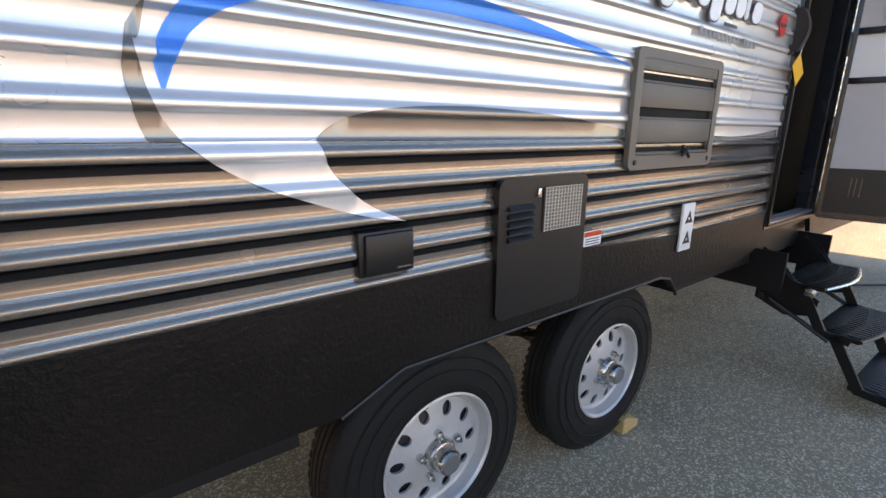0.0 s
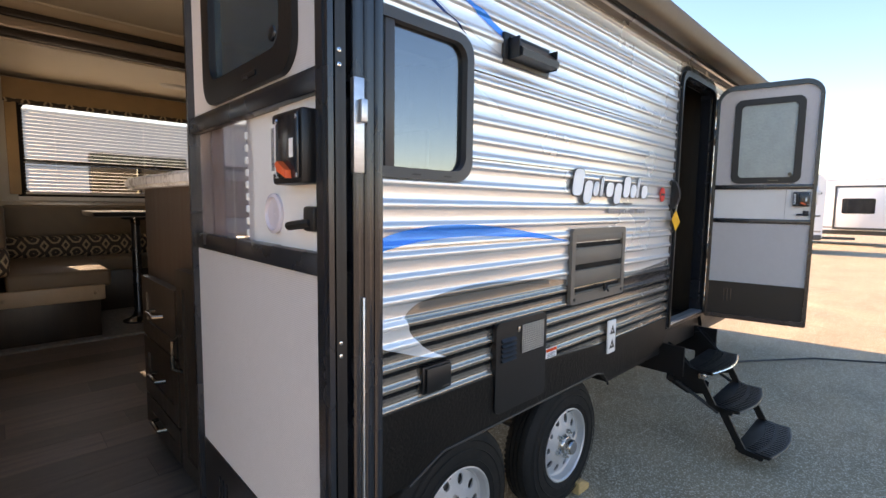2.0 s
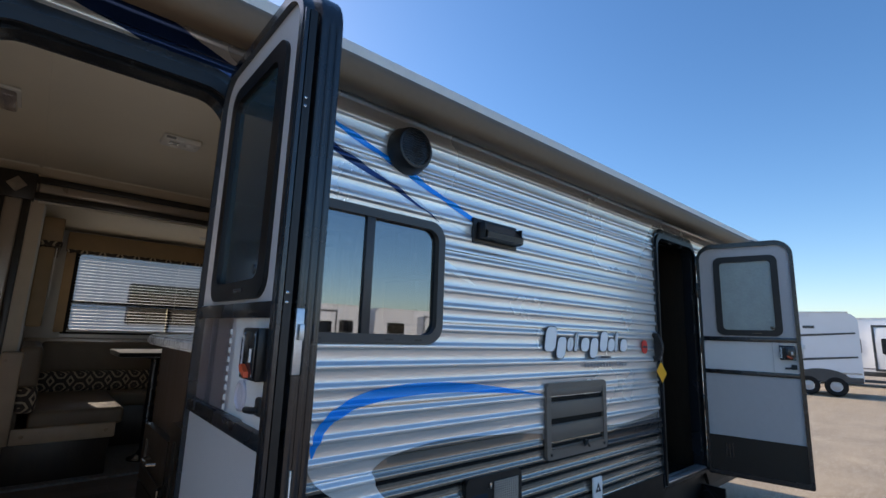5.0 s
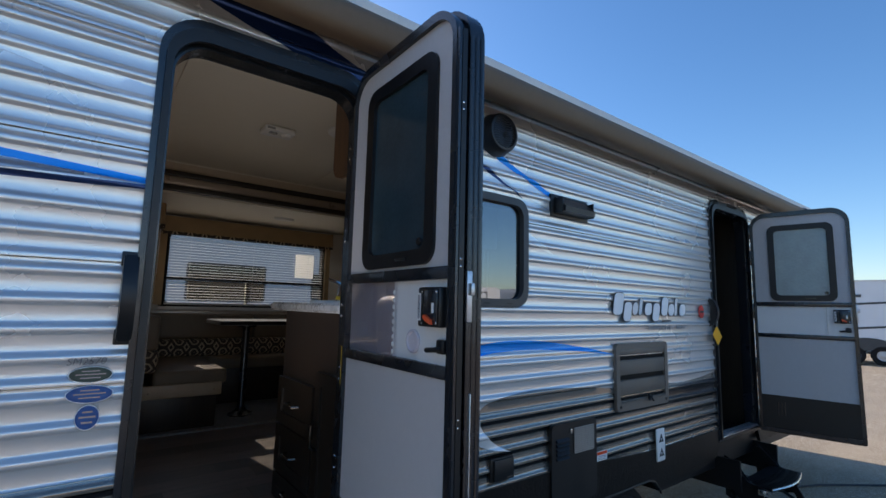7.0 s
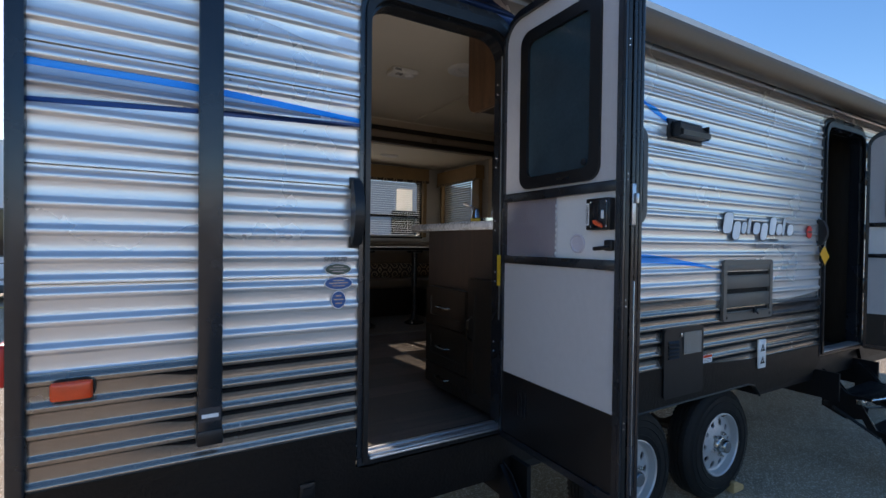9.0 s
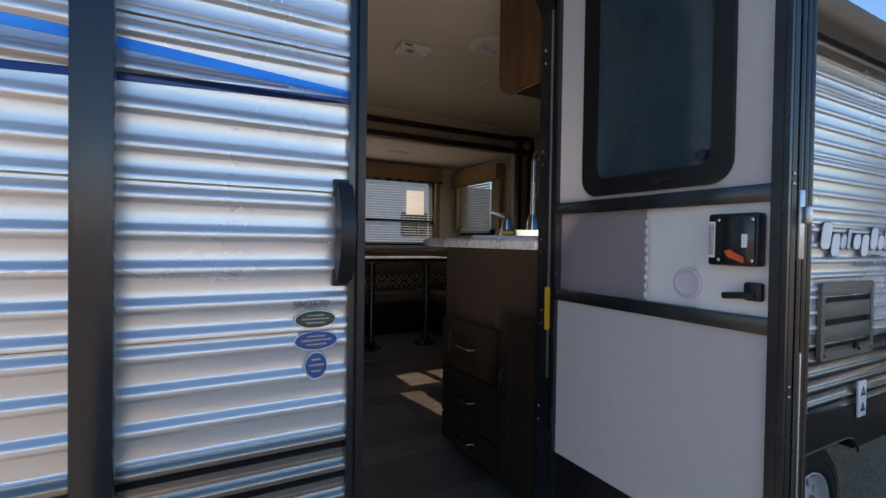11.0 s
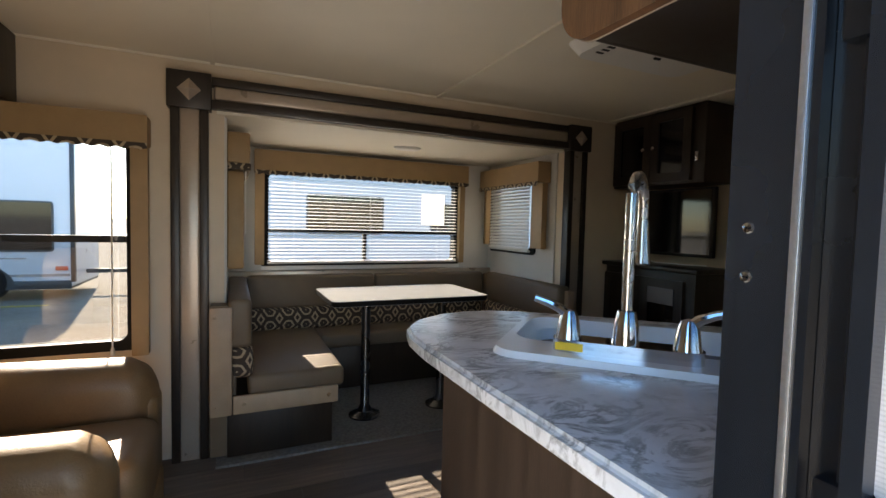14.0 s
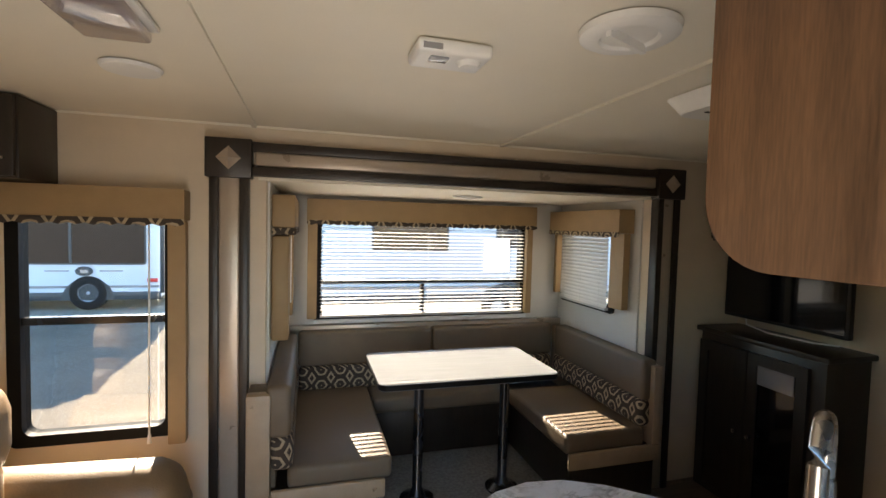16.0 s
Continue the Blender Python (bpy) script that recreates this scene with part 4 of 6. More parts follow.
wh = thing("furnace_door", 1.12, 1.0, 0.77, "black furnace access door with louvre and pale wire mesh", "access panel")
bm = bmesh.new()
prism(bm, rrect(0.940, 1.296, 0.775, 1.155, 0.03, 6), OUT, 0.006, 0.026)
part("panel", bm, BLACK, wh)
part("mesh_backing", boxes((1.105, 1.262, 0.9695, 0.973, 1.005, 1.125)), BROWN_PLASTIC, wh)
bm = boxes(*[(1.107 + 0.0128 * k, 1.1085 + 0.0128 * k, 0.966, 0.969, 1.005, 1.125) for k in range(13)], *[(1.105, 1.262, 0.9655, 0.9685, 1.006 + 0.0098 * k, 1.0075 + 0.0098 * k) for k in range(13)])
part("wire_mesh", bm, mat("galvanised_wire", (0.7, 0.66, 0.6), 0.4, 0.4, var=0.1), wh)
for k in range(5):
    bm = bmesh.new()
    prism(bm, [(0.975, 0.988 + 0.0205 * k), (0.962, 0.992 + 0.0205 * k), (0.974, 1.004 + 0.0205 * k)], lambda u, v, d: (d, u, v), 0.972, 1.065)
    part("louvre", bm, BLACK, wh)
part("keeper", boxes((1.075, 1.088, 0.966, 0.976, 1.10, 1.125, 0.002)), STEEL, wh)

oc = thing("outlet_cover", 0.625, 1.0, 0.98, "black weatherproof outlet cover on the siding", "outlet")
part("base", boxes((0.556, 0.69, 0.982, 0.999, 0.968, 1.066, 0.004)), BLACK, oc)
part("lid", boxes((0.566, 0.684, 0.970, 0.982, 0.973, 1.061, 0.005)), BLACK, oc)
part("label_bar", boxes((0.64, 0.675, 0.9692, 0.9702, 0.982, 0.986)), BROWN_PLASTIC, oc)

st = solid("warning_sticker", boxes((1.308, 1.395, 0.9805, 0.9835, 0.928, 0.975)), PAPER, "small white warning sticker beside the furnace door", "sticker")
part("orange_band", boxes((1.309, 1.394, 0.9795, 0.9803, 0.958, 0.973)), ORANGE, st)
for k in range(3):
    part("text_bar", boxes((1.315, 1.385, 0.9795, 0.9803, 0.933 + 0.008 * k, 0.936 + 0.008 * k)), INK, st)

lp = thing("leveller_plate", 1.94, 1.0, 0.83, "white metal fold-down table bracket plate", "bracket")
part("plate", boxes((1.895, 1.985, 0.970, 0.982, 0.825, 1.01, 0.005)), LENS_WHITE, lp)
for zc, q in ((0.95, 0.026), (0.87, 0.026)):
    bm = bmesh.new()
    for k in range(3):
        a = radians(90 + 120 * k)
        c = (1.94 + 0.6 * q * math.cos(a), zc + 0.6 * q * math.sin(a))
        prism(bm, [(c[0] + 0.62 * q * math.cos(a + b), c[1] + 0.62 * q * math.sin(a + b)) for b in (0, 2.2, 4.1)], on_wall(0.970), 0.0005, 0.0025)
    part("cutout", bm, BLACK, lp)

# brand lettering as plain slanted shapes
LETTER_WHITE = mat("white_lettering", (0.93, 0.93, 0.93), 0.4, var=0.02)
logo = thing("brand_lettering", 1.9, 1.0, 1.68, "white slanted brand lettering shapes with dark outline", "sign")
shapes = ((0.0, 0.125, 0.0), (0.11, 0.075, -0.035), (0.2, 0.075, 0), (0.27, 0.1, 0), (0.335, 0.075, 0), (0.43, 0.075, -0.035), (0.53, 0.115, 0), (0.62, 0.075, 0), (0.70, 0.115, 0), (0.765, 0.075, 0))
widths = (0.1, 0.085, 0.06, 0.035, 0.085, 0.085, 0.085, 0.08, 0.035, 0.085)
for (x, h, low), w in zip(shapes, widths):
    for grow, dep, mt, nm in ((0.005, (0.014, 0.016), INK, "letter_outline"), (0.0, (0.016, 0.019), LETTER_WHITE, "letter_shape")):
        pts = [(1.475 + u + 0.22 * (v - 1.68), v) for u, v in rrect(x - grow + 0.004, x + w + grow - 0.004, 1.68 + low - grow, 1.68 + h + grow, min(0.03, w / 2 - 0.002))]
        bm = bmesh.new()
        prism(bm, pts, OUT, *dep)
        part(nm, bm, mt, logo)
GREY_LETTER = mat("grey_lettering", (0.2, 0.21, 0.23), 0.4)
for k in range(15):
    if k != 10:
        part("series_bar", boxes((1.86 + 0.032 * k, 1.882 + 0.032 * k, 0.9845, 0.986, 1.592, 1.592 + (0.028 if k in (0, 11) else 0.02))), GREY_LETTER, logo)
part("maker_bar", boxes((2.03, 2.14, 0.9845, 0.986, 1.642, 1.653)), INK, logo)
bm = bmesh.new()
prism(bm, [(2.575 + 0.038 * math.cos(a), 1.71 + 0.045 * math.sin(a)) for a in [2 * math.pi * k / 20 for k in range(20)]], OUT, 0.012, 0.016)
bd = solid("round_badge", bm, RED, "small red oval badge sticker on the siding", "sticker")
part("badge_band", boxes((2.545, 2.605, 0.9825, 0.984, 1.703, 1.717)), INK, bd)

# grab handles
for x, za, zb, label in ((-0.796, 1.592, 1.818, "black folding grab handle beside the rear door"), (2.715, 1.62, 1.80, "black folding grab handle beside the front door")):
    g = thing("grab_handle", x, 0.99, za, label, "grab handle", "grab handles")
    bm = bmesh.new()
    n = 12
    prism(bm, [(0.988, za), (0.988, zb), (0.965, zb)] + [(0.965 - 0.03 * math.sin(math.pi * k / n), zb - (zb - za) * k / n) for k in range(1, n)] + [(0.965, za)], lambda u, v, d: (d, u, v), x, x + 0.034)
    bmesh.ops.bevel(bm, geom=bm.edges[:], offset=0.004, segments=2, affect="EDGES")
    part("grip", bm, BLACK, g)
    part("mount", boxes((x - 0.004, x + 0.038, 0.985, 0.997, za - 0.01, za + 0.03, 0.003)), BLACK, g)
    part("mount", boxes((x - 0.004, x + 0.038, 0.985, 0.997, zb - 0.03, zb + 0.01, 0.003)), BLACK, g)
bm = bmesh.new()
c = (2.74, 1.545)
prism(bm, [(c[0] - 0.075, c[1] + 0.01), (c[0] + 0.005, c[1] - 0.07), (c[0] + 0.075, c[1] - 0.01), (c[0] - 0.005, c[1] + 0.07)], on_wall(0.955), 0.0, 0.001)
tag = solid("yellow_tag", bm, mat("amber_card", (0.9, 0.42, 0.0), 0.5, var=0.04), "yellow paper tag hanging from the grab handle", "tag")
bm = bmesh.new()
tube(bm, [(2.73, 0.954, 1.605), (2.728, 0.95, 1.63), (2.73, 0.945, 1.65)], 0.0012, 6)
part("string", bm, PAPER, tag)

# awning
awn = thing("awning", 1.6, 0.9, 2.6, "rolled taupe fabric awning with black support arms", "awning")
bm = bmesh.new()
prof = [(0.87 + (0.066 + 0.003 * math.sin(5 * a)) * math.cos(a), 2.652 + (0.066 + 0.003 * math.sin(5 * a)) * math.sin(a)) for a in [2 * math.pi * k / 28 for k in range(28)]]
prism(bm, prof, lambda u, v, d: (d, u, v), -1.20, 4.55)
part("roll", bm, AWNING, awn, "rolled taupe awning fabric")
bm = bmesh.new()
prism(bm, [(0.935, 2.68), (0.995, 2.735), (0.995, 2.728), (0.936, 2.671)], lambda u, v, d: (d, u, v), -1.18, 4.53)
part("valance", bm, AWNING, awn)
part("rail", boxes((-1.2, 4.55, 0.975, 0.997, 2.715, 2.735, 0.002)), BLACK, awn)
for x in (-1.235, 4.5):
    bm = boxes((x - 0.032, x + 0.032, 0.905, 0.935, 1.04, 2.66, 0.006), (x - 0.026, x + 0.026, 0.935, 0.985, 1.05, 2.70, 0.004))
    part("arm", bm, BLACK_TRIM, awn)
    part("foot", boxes((x - 0.034, x + 0.034, 0.902, 0.99, 1.015, 1.06, 0.006)), BLACK, awn)
    bm = bmesh.new()
    lathe(bm, [(0.001, 0.03), (0.06, 0.028), (0.074, 0.02), (0.074, 0.0), (0.001, -0.001)], lambda u, v, d, x=x: (x + (d if x > 0 else -d) + (0.02 if x > 0 else -0.0), 0.87 + u, 2.652 + v), 28)
    part("end_cap", bm, BLACK, awn)
lab = part("maker_label", boxes((-1.263, -1.207, 0.9035, 0.9048, 1.085, 1.125)), INK, awn)
part("label_bar", boxes((-1.257, -1.213, 0.9026, 0.9036, 1.096, 1.107)), PAPER, lab)

# lamps and badges at the rear
ml = thing("marker_lamp", -1.555, 1.0, 1.18, "orange oblong side marker lamp", "lamp")
bm = bmesh.new()
prism(bm, rrect(-1.607, -1.510, 1.174, 1.232, 0.02, 5), OUT, 0.004, 0.018)
part("lamp_base", bm, BLACK, ml)
bm = boxes((-1.604, -1.513, 0.962, 0.984, 1.178, 1.228, 0.008, 3))
part("lens", bm, ORANGE, ml)
tl = thing("tail_lamp", -1.69, 1.05, 1.2, "tall red tail lamp on the rear corner", "lamp")
part("lens", boxes((X0 - 0.062, X0 - 0.032, 1.0, 1.12, 1.22, 1.33, 0.01, 3)), RED, tl)
part("lamp_base", boxes((X0 - 0.034, X0 - 0.012, 0.995, 1.125, 1.21, 1.34, 0.004)), BLACK, tl)
BADGE_BLUE = mat("badge_blue", (0.02, 0.09, 0.28), 0.25, var=0.05)
BADGE_GREEN = mat("badge_dark_green", (0.03, 0.06, 0.05), 0.25, var=0.05)


def oval_badge(x, z, a, b, inner, label):
    bm = bmesh.new()
    e = [(x + a * math.cos(t), z + b * math.sin(t)) for t in [2 * math.pi * k / 32 for k in range(32)]]
    prism(bm, e, OUT, 0.010, 0.0125)
    ob = solid("oval_badge", bm, PAPER, label, "sticker", "oval badges")
    bm = bmesh.new()
    prism(bm, [(x + (u - x) * 0.96, z + (v - z) * 0.93) for u, v in e], OUT, 0.0126, 0.0136)
    f = part("field", bm, inner, ob)
    for k, w in ((0.45, 0.45), (0.05, 0.75), (-0.38, 0.5)):
        bm = boxes((x - a * w * 0.9, x + a * w * 0.9, 0.9852, 0.9863, z + b * k - b * 0.07, z + b * k + b * 0.07))
        part("text_bar", bm, GREY_VINYL, f)
    return ob


oval_badge(-0.838, 1.509, 0.046, 0.020, BADGE_GREEN, "small dark green oval quality badge")
oval_badge(-0.836, 1.461, 0.049, 0.022, BADGE_BLUE, "small blue oval package badge")
oval_badge(-0.836, 1.404, 0.025, 0.031, BADGE_BLUE, "small upright black and blue association seal")
mnum = words("model_number", "SM2570", 0.025, Matrix.Translation((-0.85, 0.986, 1.542)) @ Matrix.Rotation(radians(90), 4, "X"), mat("model_grey", (0.12, 0.12, 0.125), 0.4), None, 0.001, 0.2)
tagged(mnum, "grey slanted model number lettering on the siding", "lettering")
sk = solid("skirt_receptacle", boxes((-0.965, -0.915, 0.972, 0.985, 0.745, 0.80, 0.003), (-0.955, -0.925, 0.968, 0.973, 0.765, 0.785)), BLACK, "small black socket cover on the skirt", "socket")

# ---- wheels ----
WH = thing("trailer_wheel", 0.85, 1.2, 0.341, "black trailer tyre on silver modular steel rim", "wheel", "trailer wheels")
C = lambda u, v, d: (0.85 + 1.035 * u, 1.082 + 0.8 * d, 0.341 + 1.035 * v)
bm = bmesh.new()
R = 0.341
lathe(bm, [(0.184, 0.012), (0.192, 0.0), (0.23, -0.006), (0.28, 0.0), (0.312, 0.012), (0.330, 0.03), (0.337, 0.04), (0.341, 0.062), (0.341, 0.075), (0.333, 0.076), (0.333, 0.084), (0.341, 0.085), (0.341, 0.105), (0.333, 0.106), (0.333, 0.114), (0.341, 0.115), (0.341, 0.135), (0.333, 0.136), (0.333, 0.144), (0.341, 0.145), (0.338, 0.175), (0.312, 0.2), (0.25, 0.215), (0.19, 0.2)], C, 64)
tyre = part("tyre", bm, RUBBER, WH, angle=50)
bm = bmesh.new()
for k in range(72):
    a = 2 * math.pi * k / 72
    for d0, d1, s in ((0.036, 0.062, 0.3), (0.158, 0.184, -0.3)):
        q = [(0.3435 - (0.007 if abs(d - 0.11) > 0.06 else 0)) for d in (d0, d1)]
        vs = []
        for d, aa in ((d0, a), (d1, a + 0.02)):
            for da in (0, 0.045):
                for rr in (0.322, 0.3435 - (0.006 if d in (0.036, 0.184) else 0)):
                    vs.append(bm.verts.new(C(rr * math.cos(aa + da), rr * math.sin(aa + da), d)))
        for f in ((0, 1, 3, 2), (4, 6, 7, 5), (1, 5, 7, 3), (0, 4, 5, 1), (2, 3, 7, 6)):
            bm.faces.new([vs[i] for i in f])
part("tread_block", bm, RUBBER, tyre, angle=0)["kind"] = "stuff"
for q in (0.218, 0.262, 0.296):
    bm = bmesh.new()
    lathe(bm, [(q - 0.003, -0.006), (q, -0.009), (q + 0.003, -0.006)], lambda u, v, d: C(u, v, d + (0.003 if q > 0.28 else 0.0)), 64)
    part("sidewall_rib", bm, RUBBER, tyre)
CR = lambda u, v, d: C(0.945 * u, 0.945 * v, d)
bm = bmesh.new()
lathe(bm, [(0.200, 0.006), (0.203, -0.004), (0.197, -0.007), (0.190, 0.002), (0.187, 0.03), (0.182, 0.045), (0.172, 0.05), (0.168, 0.046)], CR, 64)
lathe(bm, [(0.196, 0.012), (0.19, 0.05), (0.18, 0.2)], CR, 48)
rim = part("rim", bm, RIM, WH)
bm = bmesh.new()
NH = 10
for k in range(NH):
    a0, a1 = 2 * math.pi * (k - 0.5) / NH, 2 * math.pi * (k + 0.5) / NH
    r0, r1 = 0.098, 0.169
    path = []
    for i in range(5):
        path.append((r0, a0 + (a1 - a0) * i / 5))
    for i in range(5):
        path.append((r0 + (r1 - r0) * i / 5, a1))
    for i in range(5):
        path.append((r1, a1 + (a0 - a1) * i / 5))
    for i in range(5):
        path.append((r1 + (r0 - r1) * i / 5, a0))
    am = (a0 + a1) / 2
    out, inn, back = [], [], []
    for r, a in path:
        d = 0.046 - 0.020 * (r1 - r) / (r1 - r0)
        out.append(bm.verts.new(CR(r * math.cos(a), r * math.sin(a), d)))
        t = math.atan2((a - am) * 0.135, r - 0.135)
        rr, tt = 0.137 + 0.023 * math.cos(t), 0.0175 * math.sin(t)
        d2 = 0.046 - 0.020 * (r1 - rr) / (r1 - r0)
        ca, sa = math.cos(am), math.sin(am)
        x, y = rr * ca - tt * sa, rr * sa + tt * ca
        inn.append(bm.verts.new(CR(x, y, d2 + 0.001)))
        back.append(bm.verts.new(CR(x, y, d2 + 0.012)))
    for i in range(len(out)):
        j = (i + 1) % len(out)
        bm.faces.new((out[i], out[j], inn[j], inn[i]))
        bm.faces.new((inn[i], inn[j], back[j], back[i]))
lathe(bm, [(0.098, 0.026), (0.085, 0.022), (0.06, 0.022), (0.05, 0.02)], CR, 40)
bmesh.ops.remove_doubles(bm, verts=bm.verts, dist=0.0004)
part("disc", bm, RIM, rim, "silver disc with ten oval hand holes")
bm = bmesh.new()
lathe(bm, [(0.052, 0.03), (0.05, 0.0), (0.044, -0.012), (0.040, -0.014), (0.038, -0.05), (0.034, -0.058), (0.031, -0.058)], C, 32)
hub = part("hub", bm, STEEL, WH, "chrome hub cap")
bm = bmesh.new()
lathe(bm, [(0.0315, -0.0575), (0.028, -0.062), (0.001, -0.063)], C, 32)
part("hub_plug", bm, mat("grey_hub_cap", (0.2, 0.2, 0.2), 0.35, 0.4), hub)
for k in range(5):
    a = 2 * math.pi * k / 5 + 0.4
    bm = bmesh.new()
    lathe(bm, [(0.012, 0.022), (0.012, 0.0), (0.009, -0.005), (0.006, -0.006), (0.006, -0.016), (0.001, -0.017)], lambda u, v, d, a=a: C(0.068 * math.cos(a) + u, 0.068 * math.sin(a) + v, d), 6)
    part("lug_nut", bm, STEEL, WH)
bm = bmesh.new()
lathe(bm, [(0.06, 0.03), (0.182, 0.075), (0.182, 0.08), (0.04, 0.1)], C, 32)
part("brake_drum", bm, BLACK, WH)
tube_v = bmesh.new()
tube(tube_v, [C(-0.05, 0.155, 0.03), C(-0.055, 0.172, 0.005), C(-0.052, 0.178, -0.006)], 0.004, 6)
part("valve_stem", tube_v, BLACK, WH)
copy_thing(WH, Matrix.Translation((1.69, 1.2, 0.341)) @ Matrix.Rotation(0.6, 4, "Y"))
axl = thing("axle_assembly", 1.27, 1.5, 0.5, "black axles, leaf springs and hangers under the trailer", "axle")
for x in (0.85, 1.69):
    bm = bmesh.new()
    tube(bm, [(x, 1.2, 0.341), (x, 3.0, 0.341)], 0.032, 12)
    part("axle_tube", bm, BLACK, axl)
    bm = bmesh.new()
    for k in range(3):
        tube(bm, [(x + 0.36 * (1 - 0.2 * k) * q, 1.42, 0.40 + 0.09 * (q * q) - 0.012 * k) for q in (-1, -0.6, -0.2, 0.2, 0.6, 1)], 0.009, 6)
    part("leaf_spring", bm, mat("rusty_steel", (0.09, 0.055, 0.035), 0.8, 0.3, var=0.4, scale=20), axl)
part("equaliser", boxes((1.20, 1.34, 1.39, 1.45, 0.47, 0.56, 0.01)), BLACK, axl)
for x, z in ((1.24, 0.54), (0.44, 0.45), (2.0, 0.45)):
    part("hanger", boxes((x, x + 0.06, 1.40, 1.44, z, 0.755)), BLACK, axl)
part("frame_rail", boxes((X0 + 0.05, X1, 1.44, 1.50, 0.5, 0.66)), BLACK, axl)
ch = bmesh.new()
prism(ch, [(1.815, 0.0), (1.93, 0.0), (1.93, 0.035), (1.845, 0.075), (1.815, 0.075)], lambda u, v, d: (u, d, v), 1.06, 1.16)
bmesh.ops.bevel(ch, geom=ch.edges[:], offset=0.004, segments=1, affect="EDGES")
solid("wheel_chock", ch, WOOD_BLOCK, "rough pine wedge chocking the tyre", "wheel chock")


# ---- folding entry steps ----
TREAD = mat("black_step_steel", (0.006, 0.006, 0.007), 0.5, var=0.2, spec=0.25)
TREAD_RIB = mat("black_grip_rib", (0.008, 0.009, 0.011), 0.35, var=0.2, spec=0.4)


def steps(x0, label):
    e = thing("entry_step", x0 + 0.31, 0.8, 0.0, label, "steps", "entry steps")
    lev = ((0.80, 0.555, 0.0), (0.635, 0.345, 0.0), (0.455, 0.115, 0.0))
    w = 0.62
    for y, z, _ in lev:
        bm = bmesh.new()
        n = 12
        front = [(x0 + 0.02 + (w - 0.04) * k / n, y - 0.085 - 0.045 * math.sin(math.pi * k / n)) for k in range(n + 1)]
        prism(bm, front + [(x0 + w - 0.02, y + 0.1), (x0 + 0.02, y + 0.1)], lambda u, v, d: (u, v, d), z - 0.022, z)
        t = part("tread", bm, TREAD, e, "black ribbed step tread")
        bm = bmesh.new()
        for rowk in range(2):
            for k in range(17):
                xk = x0 + 0.055 + (w - 0.11) * k / 16
                yk = y - 0.06 + 0.075 * rowk - 0.035 * math.sin(math.pi * (k + 0.5) / 17)
                box(bm, xk - 0.006, xk + 0.006, yk - 0.022, yk + 0.03, z, z + 0.005)
        part("tread_rib", bm, TREAD_RIB, t)
        bm = bmesh.new()
        tube(bm, [(u, v - 0.004, z - 0.008) for u, v in front], 0.008, 6)
        part("nosing", bm, STEEL if z > 0.5 else BLACK, t)
    for s in (x0 + 0.01, x0 + w - 0.03):
        for (ya, za, _), (yb, zb, _) in zip(((0.98, 0.68, 0),) + lev, lev):
            bm = bmesh.new()
            prism(bm, [(ya - 0.01, za - 0.0), (ya + 0.03, za - 0.02), (yb + 0.075, zb - 0.03), (yb - 0.05, zb - 0.04), (yb - 0.06, zb - 0.012), (yb + 0.045, zb + 0.005)], lambda u, v, d: (d, u, v), s, s + 0.018)
            part("side_link", bm, TREAD, e)
        bm = bmesh.new()
        prism(bm, [(1.0, 0.70), (1.0, 0.43), (0.86, 0.37), (0.74, 0.40), (0.73, 0.48), (0.82, 0.535), (0.92, 0.66)], lambda u, v, d: (d, u, v), s + 0.019, s + 0.025)
        part("side_plate", bm, TREAD, e)
        bm = bmesh.new()
        tube(bm, [(s + 0.009, 0.93, 0.44), (s + 0.009, 0.66, 0.30)], 0.012, 8)
        part("brace", bm, BLACK, e)
        part("pivot", boxes((s - 0.012, s + 0.03, 0.74, 0.79, 0.50, 0.54, 0.008)), STEEL, e)
    bm = boxes((x0 - 0.05, x0 - 0.03, 0.87, 1.45, 0.50, 0.70), (x0 + w + 0.03, x0 + w + 0.05, 0.87, 1.45, 0.50, 0.70), (x0 - 0.05, x0 + w + 0.05, 1.2, 1.22, 0.50, 0.7))
    part("step_box", bm, TREAD, e)
    part("cross_bar", boxes((x0, x0 + w, 0.95, 0.98, 0.44, 0.47)), BLACK, e)
    return e


sf = steps(2.84, "black three-tread folding entry steps under the front door")
rear = copy_thing(sf, Matrix.Translation((-0.425, 0.8, 0.0)))
tagged(rear, "black three-tread folding entry steps under the rear door")

# cable on the ground
bm = bmesh.new()
tube(bm, [(4.2, 1.5, 0.25), (4.6, 1.3, 0.02), (5.2, 1.05, 0.012), (5.9, 0.55, 0.012), (6.3, 0.0, 0.012), (6.6, -0.8, 0.012), (7.4, -2.2, 0.012)], 0.011, 8)
solid("power_cable", bm, BLACK, "black power cable lying across the asphalt", "cable")


